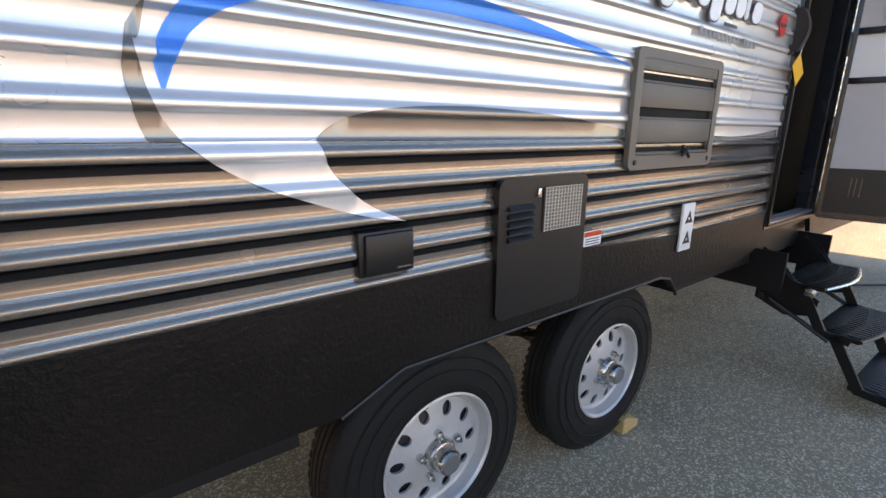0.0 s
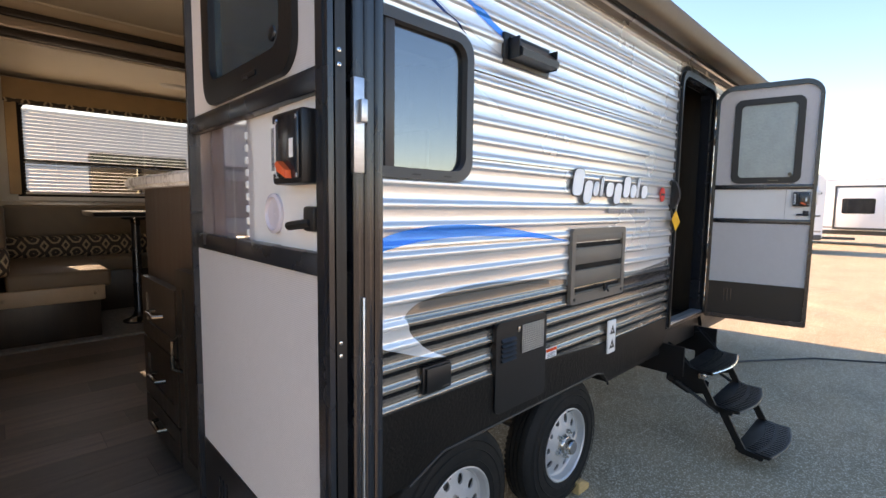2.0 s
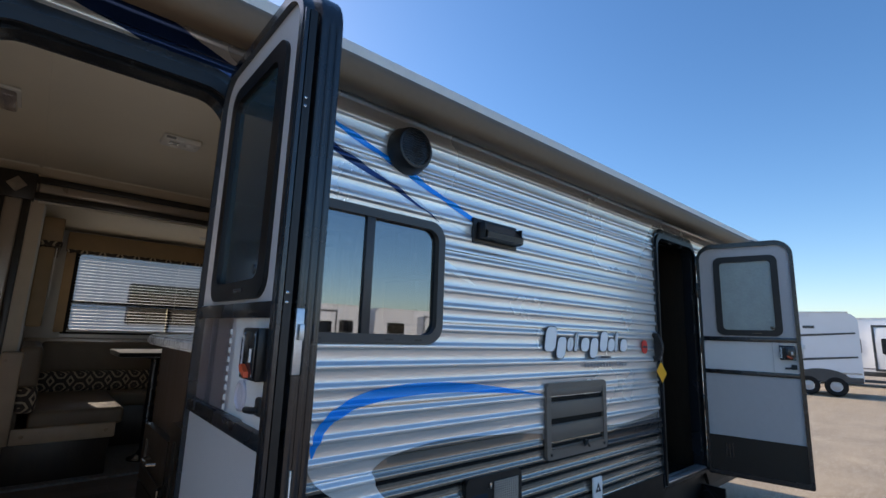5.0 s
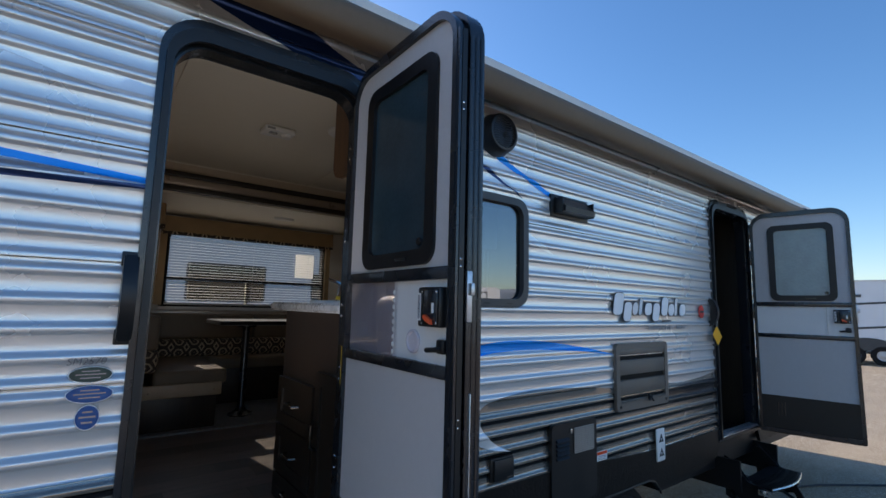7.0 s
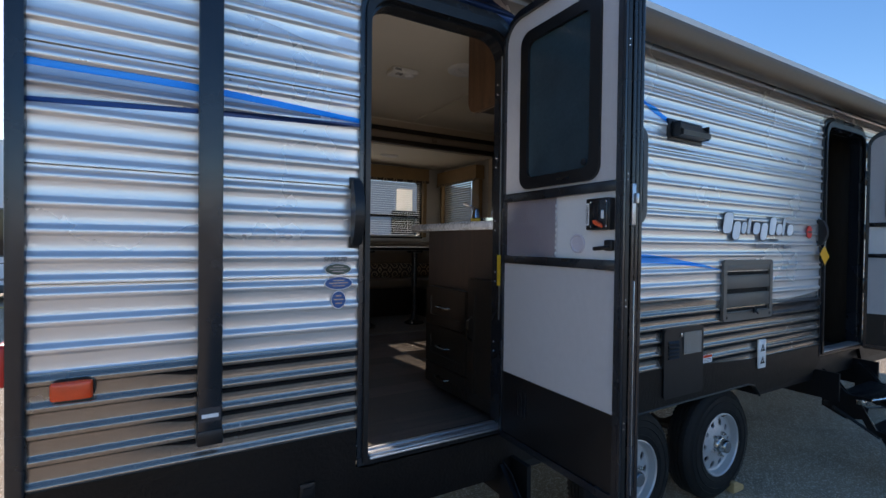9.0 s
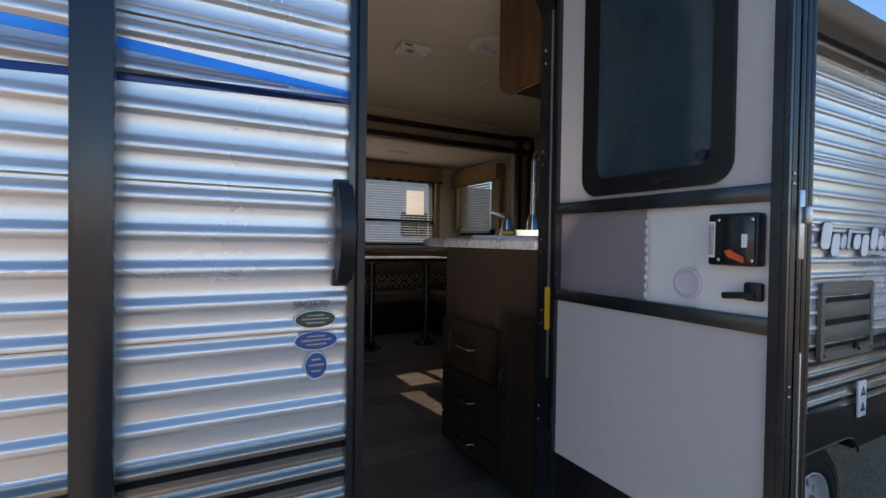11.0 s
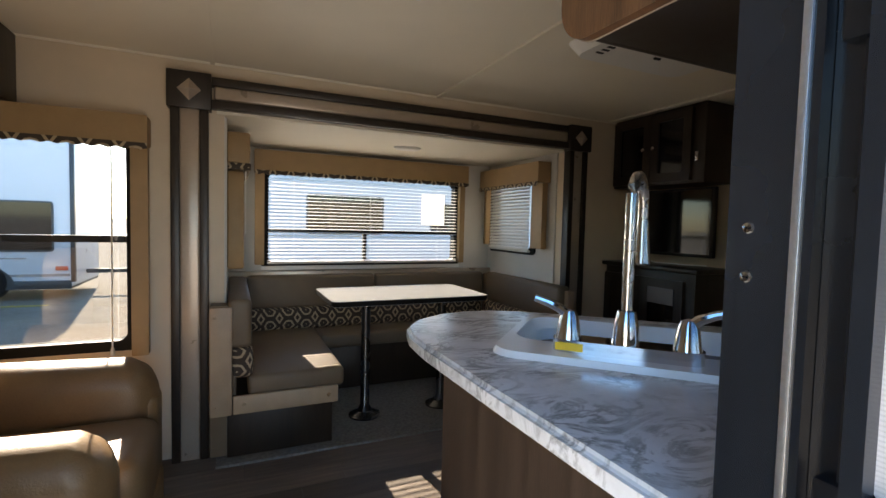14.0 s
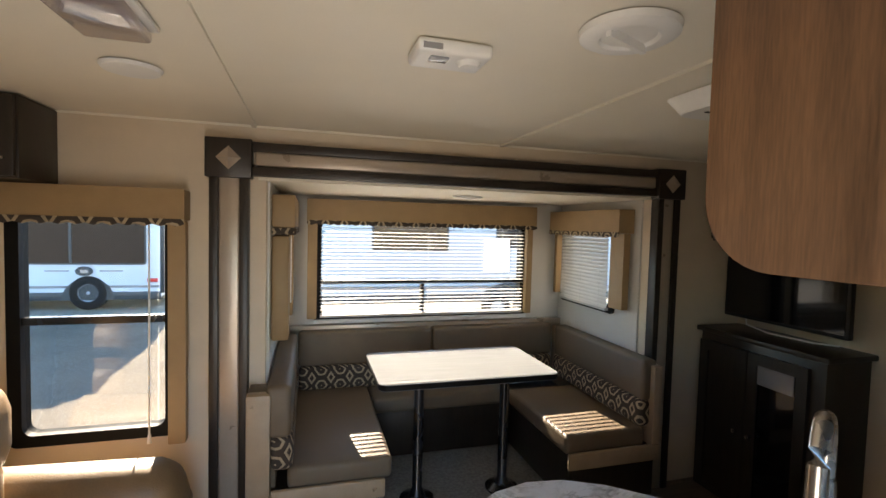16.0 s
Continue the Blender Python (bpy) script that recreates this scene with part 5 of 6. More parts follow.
# ---- other trailers on the lot ----
def lot_trailer(x, y, length, turn, label, slide=None, wheel_at=0.55, height=3.1, tint=NEIGH, depth=2.4, windows=(), axles=(-0.42, 0.42), base=0.5, tyre=0.345):
    """A parked travel trailer; its near long side is the local y = 0 face, from x = 0 to length."""
    e = thing("travel_trailer", 0, 0, 0, label, "trailer", "parked trailers")
    home[e.name] = Matrix()
    bm = bmesh.new()
    prism(bm, rrect(0, length, base + 0.05, height, 0.12, 5, (0.05, 0.05, 0.35, 0.3)), lambda u, v, d: (u, d, v), 0.0, depth)
    part("body", bm, tint, e)
    part("roof_edge", boxes((0.25, length - 0.25, -0.02, depth + 0.02, height - 0.005, height + 0.05, 0.01)), ROOF, e)
    part("skirt", boxes((0.02, length - 0.02, -0.012, depth + 0.01, base, base + 0.2, 0.01)), NEIGH_TRIM, e)
    part("stripe", boxes((0.05, length - 0.05, -0.008, -0.001, base + 0.3, base + 0.36)), GREY_VINYL, e)
    for wx0, wx1, wz0, wz1 in windows:
        bm = bmesh.new()
        ring(bm, rrect(wx0, wx1, wz0, wz1, 0.08), rrect(wx0 + 0.04, wx1 - 0.04, wz0 + 0.04, wz1 - 0.04, 0.05), on_wall(0.0), 0.02, 0.0)
        f = part("window", bm, NEIGH_TRIM, e)
        bm = bmesh.new()
        prism(bm, rrect(wx0 + 0.03, wx1 - 0.03, wz0 + 0.03, wz1 - 0.03, 0.05), on_wall(0.0), 0.003, 0.008)
        part("pane", bm, SCREEN_TV, f)
    if slide:
        a, b = slide
        part("slide_out", boxes((a, b, -0.75, 0.0, 0.8, height - 0.35, 0.02)), tint, e)
        bm = bmesh.new()
        ring(bm, rrect(a - 0.04, b + 0.04, 0.76, height - 0.31, 0.03), rrect(a + 0.05, b - 0.05, 0.86, height - 0.41, 0.03), on_wall(-0.75), 0.012, 0.0)
        part("slide_trim", bm, NEIGH_TRIM, e)
        bm = bmesh.new()
        prism(bm, rrect(a + 0.25, b - 0.5, 1.5, 2.2, 0.08), on_wall(-0.75), 0.004, 0.02)
        part("window", bm, SCREEN_TV, e)
    cx = length * wheel_at
    for k in axles:
        bm = bmesh.new()
        lathe(bm, [(tyre * 0.52, -0.03), (tyre * 0.87, -0.04), (tyre, -0.01), (tyre, 0.2), (tyre * 0.58, 0.21)], lambda u, v, d, k=k: (cx + k + u, d, tyre + v), 24)
        w = part("wheel", bm, RUBBER, e)
        bm = bmesh.new()
        lathe(bm, [(tyre * 0.54, -0.03), (tyre * 0.44, 0.0), (tyre * 0.17, -0.01), (0.001, -0.035)], lambda u, v, d, k=k: (cx + k + u, d, tyre + v), 20)
        part("rim", bm, RIM, w)
    bm = bmesh.new()
    half = tyre * 1.3 + max(axles)
    prism(bm, [(cx - half - 0.05, base)] + [(cx + half * math.cos(t) * -1, base + 0.05 + 1.2 * tyre * math.sin(t)) for t in [math.pi * k / 10 for k in range(11)]] + [(cx + half + 0.05, base)], on_wall(0.0), 0.0, 0.02)
    part("wheel_arch", bm, NEIGH_TRIM, e)
    part("tongue", boxes((length, length + 1.1, depth / 2 - 0.06, depth / 2 + 0.06, 0.5, 0.6)), NEIGH_TRIM, e)
    e.matrix_world = pose(x, y, 0, 0, 0, turn)
    return e


lot_trailer(28.6, 7.7, 7.0, -88, "white travel trailer with a dark-framed slide-out parked across the lot", slide=(4.9, 6.8), windows=((0.6, 1.6, 1.5, 2.2), (3.4, 4.4, 1.5, 2.2)), wheel_at=0.3)
far = lot_trailer(20.6, 8.9, 6.6, -78, "white travel trailer with black swoosh stripes and two axles", wheel_at=0.82, height=3.0, windows=((1.0, 2.0, 1.6, 2.3),), axles=(-0.4, 0.4))
for za, zb in ((1.15, 1.45), (2.05, 2.3)):
    bm = bmesh.new()
    prism(bm, [(1.6, za), (4.0, za + 0.08), (6.5, zb), (6.5, zb - 0.06), (4.2, za + 0.0)], on_wall(0.0), 0.002, 0.01)
    part("swoosh", bm, NEIGH_TRIM, far, "black printed swoosh")
part("vent", boxes((5.0, 5.35, -0.02, 0.0, 2.42, 2.52, 0.01)), NEIGH_TRIM, far)
part("roof_unit", boxes((3.2, 4.2, 0.8, 1.6, 3.05, 3.35, 0.08, 3)), NEIGH_TRIM, far, "dark roof air conditioner")
# unit seen through the rear window
nb = lot_trailer(-10.97, 14.5, 7.0, 0, "white camper with tinted windows and round emblem behind the lot lane", wheel_at=0.771, height=3.9, windows=((3.4, 6.66, 1.12, 2.3),), axles=(0.0,), base=0.24, tyre=0.42)
bm = bmesh.new()
prism(bm, [(5.32 + 0.19 * math.cos(t), 0.96 + 0.12 * math.sin(t)) for t in [2 * math.pi * k / 24 for k in range(24)]], on_wall(0.0), 0.022, 0.03)
em = part("emblem", bm, NEIGH_TRIM, nb, "round dark emblem")
part("emblem_bar", boxes((4.5, 5.0, -0.01, -0.002, 0.95, 0.98), (5.64, 6.14, -0.01, -0.002, 0.95, 0.98), (5.24, 5.40, -0.036, -0.03, 0.92, 1.0)), GREY_VINYL, nb)
part("marker_lamp", boxes((6.68, 6.92, -0.03, -0.001, 0.68, 0.78, 0.01)), RED, nb)
part("corner_post", boxes((6.97, 7.06, -0.02, 0.08, 0.4, 3.7, 0.01)), NEIGH_TRIM, nb, "dark corner post")
part("window_divider", boxes((5.0, 5.06, -0.022, -0.009, 1.17, 2.25)), NEIGH_TRIM, nb)
solid("parking_line", boxes((-5.2, -4.2, 13.6, 13.74, -0.012, -0.006)), YELLOW, "worn yellow painted parking line on the asphalt", "line")
lot_trailer(-0.6, 11.6, 8.5, 0, "pale grey trailer parked beyond the slide-out window", wheel_at=0.6, height=3.25, windows=((1.6, 3.4, 1.7, 2.6), (4.6, 5.4, 1.8, 2.5)), tint=mat("neighbour_grey_panel", (0.6, 0.62, 0.64), 0.35, var=0.05, scale=1.5))
# opposite row added out of view behind the camera, only there to be reflected
for x, ln, y in ((-12.5, 8.0, -21.0), (-3.2, 7.5, -21.6), (5.6, 8.2, -21.0), (15.0, 7.8, -21.4), (24.5, 8.0, -21.0)):
    lot_trailer(x + ln, y, ln, 180, "white travel trailer added out of view in an opposite row", slide=(2.0, 4.6), windows=((0.5, 1.4, 1.6, 2.3), (5.6, 6.9, 1.6, 2.3)))

# hinge rivets and strike plate on the rear door's jamb
jamb = thing("jamb_hardware", -0.13, 1.02, 1.2, "silver rivets on the black hinge side of the jamb", "hardware")
for z in (1.14, 1.18, 1.44, 1.48, 1.66, 1.70, 1.93, 1.97, 2.24, 2.28):
    bm = bmesh.new()
    lathe(bm, [(0.001, 0.003), (0.004, 0.002), (0.0052, 0.0)], lambda u, v, d, z=z: (-0.1292 - d, 1.045 + u + (0.006 if round(z * 100) % 4 else 0), z + v), 8)
    part("rivet", bm, CHROME, jamb)
part("edge_strip", boxes((-0.1315, -0.1285, 1.012, 1.0185, 1.28, 2.40, 0.0006)), ALU, jamb, "thin bare aluminium edge strip")
sp_ = thing("strike_plate", -0.72, 1.02, 1.45, "silver latch strike plate on the door jamb", "strike plate")
part("plate", boxes((-0.7208, -0.7185, 1.028, 1.046, 1.47, 1.66, 0.001)), ALU, sp_)
part("slot", boxes((-0.7186, -0.7178, 1.033, 1.041, 1.50, 1.63)), BLACK, sp_)
ROOM["inside"] = True


# ---- interior windows, blinds and valances ----
def flat(axis, at):
    """Placing for the north walls (facing -y) or the side walls (facing -x)."""
    return (lambda u, v, d: (u, at - d, v)) if axis == "y" else (lambda u, v, d: (at - d, u, v))


def window(name, axis, at, u0, u1, z0, z1, rail, label, mull=None, sill=True, lower=None):
    e = thing(name, (u0 + u1) / 2 if axis == "y" else at, at if axis == "y" else (u0 + u1) / 2, z0, label, "window", kind="structure")
    P = flat(axis, at)
    bm = bmesh.new()
    ring(bm, rrect(u0 - 0.03, u1 + 0.03, z0 - 0.03, z1 + 0.03, 0.03), rrect(u0 + 0.012, u1 - 0.012, z0 + 0.012, z1 - 0.012, 0.035), P, 0.012, -0.05)
    part("window_frame", bm, FRAME_BLACK, e)
    if rail:
        bm = bmesh.new()
        prism(bm, rrect(u0, u1, rail - 0.014, rail + 0.014, 0.002, 1), P, 0.004, -0.03)
        part("rail", bm, BLACK_TRIM, e)
    if mull:
        bm = bmesh.new()
        prism(bm, rrect(mull - 0.012, mull + 0.012, z0, rail, 0.002, 1), P, 0.003, -0.028)
        part("mullion", bm, BLACK_TRIM, e)
    for a, b in ((z0, rail), (rail, z1)) if rail else ((z0, z1),):
        bm = bmesh.new()
        vs = [bm.verts.new(P(u, v, -0.018)) for u, v in ((u0, a), (u1, a), (u1, b), (u0, b))]
        bm.faces.new(vs)
        part("pane", bm, lower if lower and b == rail else CLEAR, e).visible_shadow = False
    if sill:
        bm = bmesh.new()
        prism(bm, rrect(u0 - 0.03, u1 + 0.03, z0 - 0.035, z0 - 0.012, 0.004, 2), P, 0.03, 0.0125)
        part("window_sill", bm, LENS_WHITE, e)
    return e


window("window_2", "y", SY, -0.24, 1.09, 1.69, 2.28, 1.906, "wide slide-out window with a dark mid rail", 0.40)
window("window_3", "x", SX1, 3.45, 3.97, 1.81, 2.29, None, "small side window of the slide-out", None, False)
window("window_4", "y", 3.17, -1.305, -0.82, 1.445, 2.29, 1.876, "tall rear window with a dark mid rail", None, False, SCREENED)
window("window_5", "x", SX0, 3.53, 3.91, 1.77, 2.29, None, "small side window behind a curtained valance", None, False)


def blind(axis, at, u0, u1, z0, z1, label, tilt=12, pitch=0.0225, depth=0.022):
    e = thing("window_blind", (u0 + u1) / 2 if axis == "y" else at, at if axis == "y" else (u0 + u1) / 2, z0, label, "blind", "window blinds")
    P = flat(axis, at)
    n = int((z1 - z0) / pitch)
    bm = bmesh.new()
    s, c = math.sin(radians(tilt)) * depth / 2, math.cos(radians(tilt)) * depth / 2
    prof = [(c, -s), (0, 0.0022), (-c, s), (-c, s - 0.0008), (0, 0.0014), (c, -s - 0.0008)]
    first = None
    for k in range(n):
        z = z0 + 0.02 + pitch * k
        if first is None:
            a = [bm.verts.new(P(u0, v, d)) for d, v in prof]
            b = [bm.verts.new(P(u1, v, d)) for d, v in prof]
            for i in range(6):
                bm.faces.new((a[i], a[(i + 1) % 6], b[(i + 1) % 6], b[i]))
            bm.faces.new(a[::-1])
            bm.faces.new(b)
            first = part("slat", bm, BLIND, e)
            ob = first
        else:
            ob = first.copy()
            scene.collection.objects.link(ob)
        ob.location = (0, 0, 1.115 * z)
    bm = bmesh.new()
    prism(bm, rrect(u0, u1, z0 - 0.002, z0 + 0.012, 0.003, 2), P, 0.012, -0.012)
    part("bottom_rail", bm, BLIND, e)
    for q in (u0 + (u1 - u0) * 0.12, (u0 + u1) / 2, u1 - (u1 - u0) * 0.12):
        bm = bmesh.new()
        prism(bm, rrect(q - 0.001, q + 0.001, z0, z1, 0.0004, 1), P, 0.0135, 0.0125)
        part("ladder_cord", bm, BLIND, e)
    return e


blind("y", SY - 0.032, -0.235, 1.085, 1.695, 2.30, "open ivory mini blind on the slide-out window", tilt=6)
blind("x", SX1 - 0.032, 3.455, 3.965, 1.80, 2.30, "closed ivory mini blind on the side window", tilt=58)
sg = solid("paper_notice", boxes((0.815, 0.995, SY - 0.0125, SY - 0.0115, 1.965, 2.185)), THIN_PAPER, "white paper notice taped inside the window", "notice")



def valance(axis, at, u0, u1, z0, z1, legs, label, leg_to):
    e = thing("window_valance", (u0 + u1) / 2 if axis == "y" else at, at if axis == "y" else (u0 + u1) / 2, z0, label, "valance", "window valances")
    P = flat(axis, at)

    def slab(name, a, b, c, d, t0, t1, m, lab=""):
        bm = bmesh.new()
        prism(bm, rrect(a, b, c, d, 0.006, 2), P, t0, t1)
        bmesh.ops.bevel(bm, geom=[q for q in bm.edges if q.calc_face_angle(0) > 1.2], offset=0.006, segments=2, affect="EDGES")
        return part(name, bm, m, e, lab)
    slab("box_front", u0, u1, z0 + 0.02, z1, 0.07, 0.10, VALANCE)
    slab("box_end", u0, u0 + 0.02, z0 + 0.02, z1, 0.004, 0.0695, VALANCE)
    slab("box_end", u1 - 0.02, u1, z0 + 0.02, z1, 0.004, 0.0695, VALANCE)
    slab("top_board", u0 + 0.021, u1 - 0.021, z1 - 0.02, z1 - 0.004, 0.004, 0.0695, VALANCE)
    bm = bmesh.new()
    n = max(3, int((u1 - u0) / 0.05))
    hem = [(u1, z0 + 0.026), (u0, z0 + 0.026)]
    for k in range(2 * n + 1):
        hem.append((u0 + (u1 - u0) * k / (2 * n), z0 + (-0.002 if k % 2 else 0.006)))
    prism(bm, hem, P, 0.098, 0.104)
    part("patterned_hem", bm, BOLSTER, e, "patterned fabric hem")
    for a, b in legs:
        slab("side_leg", a, b, leg_to, z0 + 0.019, 0.02, 0.06, VALANCE)
    return e


valance("y", SY, -0.315, 1.145, 2.25, 2.40, ((-0.31, -0.255), (1.10, 1.14)), "tan padded valance over the slide-out window", 1.69)
valance("x", SX1, 3.28, 4.02, 2.225, 2.375, ((3.285, 3.40), (3.985, 4.015)), "tan padded valance over the side window", 1.83)
valance("y", 3.17, -1.42, -0.745, 2.235, 2.37, ((-0.81, -0.75),), "tan padded valance over the rear window", 1.40)
e = thing("window_valance", SX0, 3.7, 1.75, "tan padded valance over the hidden side window", "valance", "window valances")
part("box_front", boxes((SX0, SX0 + 0.10, 3.30, 3.98, 2.235, 2.38, 0.01)), VALANCE, e)
part("side_leg", boxes((SX0, SX0 + 0.075, 3.32, 3.40, 1.73, 2.20, 0.012)), VALANCE, e)
part("patterned_hem", boxes((SX0 + 0.002, SX0 + 0.104, 3.296, 3.98, 2.205, 2.235, 0.004)), BOLSTER, e)
part("side_leg", boxes((SX0, SX0 + 0.075, 3.90, 3.97, 1.73, 2.20, 0.012)), VALANCE, e)
part("curtain_cord", boxes((SX0 + 0.08, SX0 + 0.084, 3.335, 3.339, 1.9, 2.2)), PAPER, e)


bm = bmesh.new()
tube(bm, [(-0.876, 3.128, 2.24), (-0.877, 3.13, 1.85), (-0.879, 3.132, 1.43)], 0.0035, 6)
wand = solid("blind_wand", bm, LENS_WHITE, "thin white blind cord hanging beside the rear window", "blind cord")
bm = bmesh.new()
lathe(bm, [(0.001, 0.0), (0.009, 0.004), (0.006, 0.035), (0.003, 0.04)], lambda u, v, d: (-0.879 + u, 3.132 + v, 1.40 + d), 12)
part("tassel", bm, LENS_WHITE, wand)


# ---- dinette ----
def cushion(name, x0, x1, y0, y1, z0, z1, m, parent, label="", r=0.022):
    return part(name, boxes((x0, x1, y0, y1, z0, z1, r, 4)), m, parent, label)


def studs(parent, pts, y):
    for x, z in pts:
        bm = bmesh.new()
        lathe(bm, [(0.001, 0.006), (0.006, 0.005), (0.010, 0.0)], lambda u, v, d, x=x, z=z: (x + u, y - d, z + v), 12)
        part("button", bm, BEIGE_LEATHER, parent)


bl = thing("dinette_bench", -0.25, 3.5, 0.93, "taupe upholstered dinette bench with dark base", "bench", "dinette seats")
part("base", boxes((SX0 + 0.002, -0.005, 3.06, 4.04, 0.932, 1.205, 0.004)), DARKWOOD, bl, "dark wood bench base")
cushion("seat_cushion", -0.375, 0.045, 3.035, 4.0, 1.20, 1.292, CUSHION, bl)
part("seat_front", boxes((-0.435, 0.012, 3.012, 3.034, 1.135, 1.215, 0.008)), BEIGE_LEATHER, bl, "beige front rail")
part("arm_panel", boxes((-0.525, -0.437, 3.008, 3.062, 1.135, 1.60, 0.008)), BEIGE_LEATHER, bl, "beige padded arm front")
part("arm_body", boxes((-0.455, -0.42, 3.063, 4.03, 1.2, 1.60, 0.006), (-0.525, -0.456, 3.063, 3.16, 0.94, 1.598, 0.006)), CUSHION, bl)
cushion("backrest", -0.455, -0.36, 3.02, 3.92, 1.42, 1.63, CUSHION, bl)
cushion("bolster", -0.44, -0.352, 3.022, 3.92, 1.285, 1.425, BOLSTER, bl, "patterned fabric bolster", 0.03)
studs(bl, ((-0.505, 1.56), (-0.505, 1.175), (-0.39, 1.175), (-0.03, 1.175)), 3.011)
br = thing("dinette_bench", 1.1, 3.5, 0.93, "taupe upholstered dinette bench with patterned bolster", "bench", "dinette seats")
part("base", boxes((0.90, SX1 - 0.002, 3.06, 4.04, 0.932, 1.205, 0.004)), DARKWOOD, br, "dark wood bench base")
cushion("seat_cushion", 0.862, 1.30, 3.035, 3.7, 1.20, 1.292, CUSHION, br)
part("seat_front", boxes((0.87, 1.375, 3.012, 3.034, 1.135, 1.215, 0.008)), BEIGE_LEATHER, br)
part("arm_body", boxes((1.33, 1.378, 3.02, 4.03, 1.2, 1.60, 0.006)), BEIGE_LEATHER, br)
cushion("backrest", 1.285, 1.372, 3.05, 3.92, 1.42, 1.625, CUSHION, br)
cushion("bolster", 1.275, 1.36, 3.05, 3.92, 1.285, 1.425, BOLSTER, br, "patterned fabric bolster", 0.03)
bb = thing("dinette_bench", 0.45, 3.9, 0.93, "taupe upholstered rear dinette bench under the window", "bench", "dinette seats")
part("base", boxes((-0.003, 0.898, 3.74, 4.04, 0.932, 1.205, 0.004)), DARKWOOD, bb)
cushion("seat_cushion", 0.05, 0.858, 3.70, 4.0, 1.20, 1.288, CUSHION, bb)
cushion("backrest", -0.355, 0.445, 3.93, 4.035, 1.42, 1.625, CUSHION, bb)
cushion("backrest", 0.449, 1.28, 3.93, 4.035, 1.42, 1.625, CUSHION, bb)
cushion("bolster", -0.35, 1.27, 3.905, 4.0, 1.285, 1.425, BOLSTER, bb, "patterned fabric bolster", 0.03)
part("ledge", boxes((-0.455, 1.378, 4.0, 4.048, 1.60, 1.648, 0.004)), SATIN, bb)
tb = thing("dinette_table", 0.4, 3.28, 0.93, "pale laminate dinette table on two black pedestals", "table")
bm = bmesh.new()
prism(bm, rrect(-0.015, 0.815, 3.03, 3.535, 0.04, 6), lambda u, v, d: (u, v, d), 1.57, 1.598)
bmesh.ops.bevel(bm, geom=[q for q in bm.edges if q.calc_face_angle(0) > 1.2], offset=0.004, segments=2, affect="EDGES")
part("tabletop", bm, mat("pale_grey_laminate", (0.25, 0.26, 0.27), 0.75, spec=0.08, var=0.1, scale=5, stretch=(1, 6, 1)), tb)
bm = bmesh.new()
ring(bm, rrect(-0.0175, 0.8175, 3.0275, 3.5375, 0.042, 6), rrect(-0.012, 0.812, 3.033, 3.532, 0.038, 6), lambda u, v, d: (u, v, d), 1.595, 1.573)
part("edge_band", bm, FRAME_BLACK, tb, "dark edge band")
for x in (0.215, 0.66):
    bm = bmesh.new()
    lathe(bm, [(0.085, 0.0), (0.085, 0.008), (0.07, 0.014), (0.04, 0.03), (0.03, 0.05), (0.024, 0.06), (0.024, 0.61), (0.07, 0.62), (0.07, 0.635)], lambda u, v, d, x=x: (x + u, 3.30 + v, 0.932 + d), 28)
    part("pedestal", bm, BLACK_TRIM, tb)
for z in (2.4245,):
    bm = bmesh.new()
    lathe(bm, [(0.001, 0.016), (0.07, 0.014), (0.085, 0.004), (0.085, 0.0)], lambda u, v, d: (0.52 + u, 3.55 + v * 0.6, 2.424 - d), 28)
    solid("slide_light", bm, LENS_WHITE, "oval white ceiling light in the slide-out", "ceiling light")

# ---- kitchen ----
kc = thing("kitchen_cabinet", 0.3, 1.4, 0.92, "dark espresso base cabinet with drawers under the sink", "cabinet")
bm = bmesh.new()
prism(bm, [(-0.06, 1.13), (-0.06, 1.70), (0.06, 1.86), (0.20, 1.89), (0.70, 1.50), (0.95, 1.50), (0.95, 1.13)], lambda u, v, d: (u, v, d), 0.955, 1.695)
part("carcass", bm, mat("dark_walnut_side", (0.055, 0.036, 0.025), 0.42, var=0.35, scale=4, stretch=(9, 9, 0.8), bump=0.08, bscale=50), kc)
bm = bmesh.new()
prism(bm, [(-0.02, 1.13), (-0.02, 1.68), (0.07, 1.82), (0.20, 1.85), (0.69, 1.46), (0.9, 1.46), (0.9, 1.13)], lambda u, v, d: (u, v, d), 0.921, 0.955)
part("toe_kick", bm, BLACK, kc)


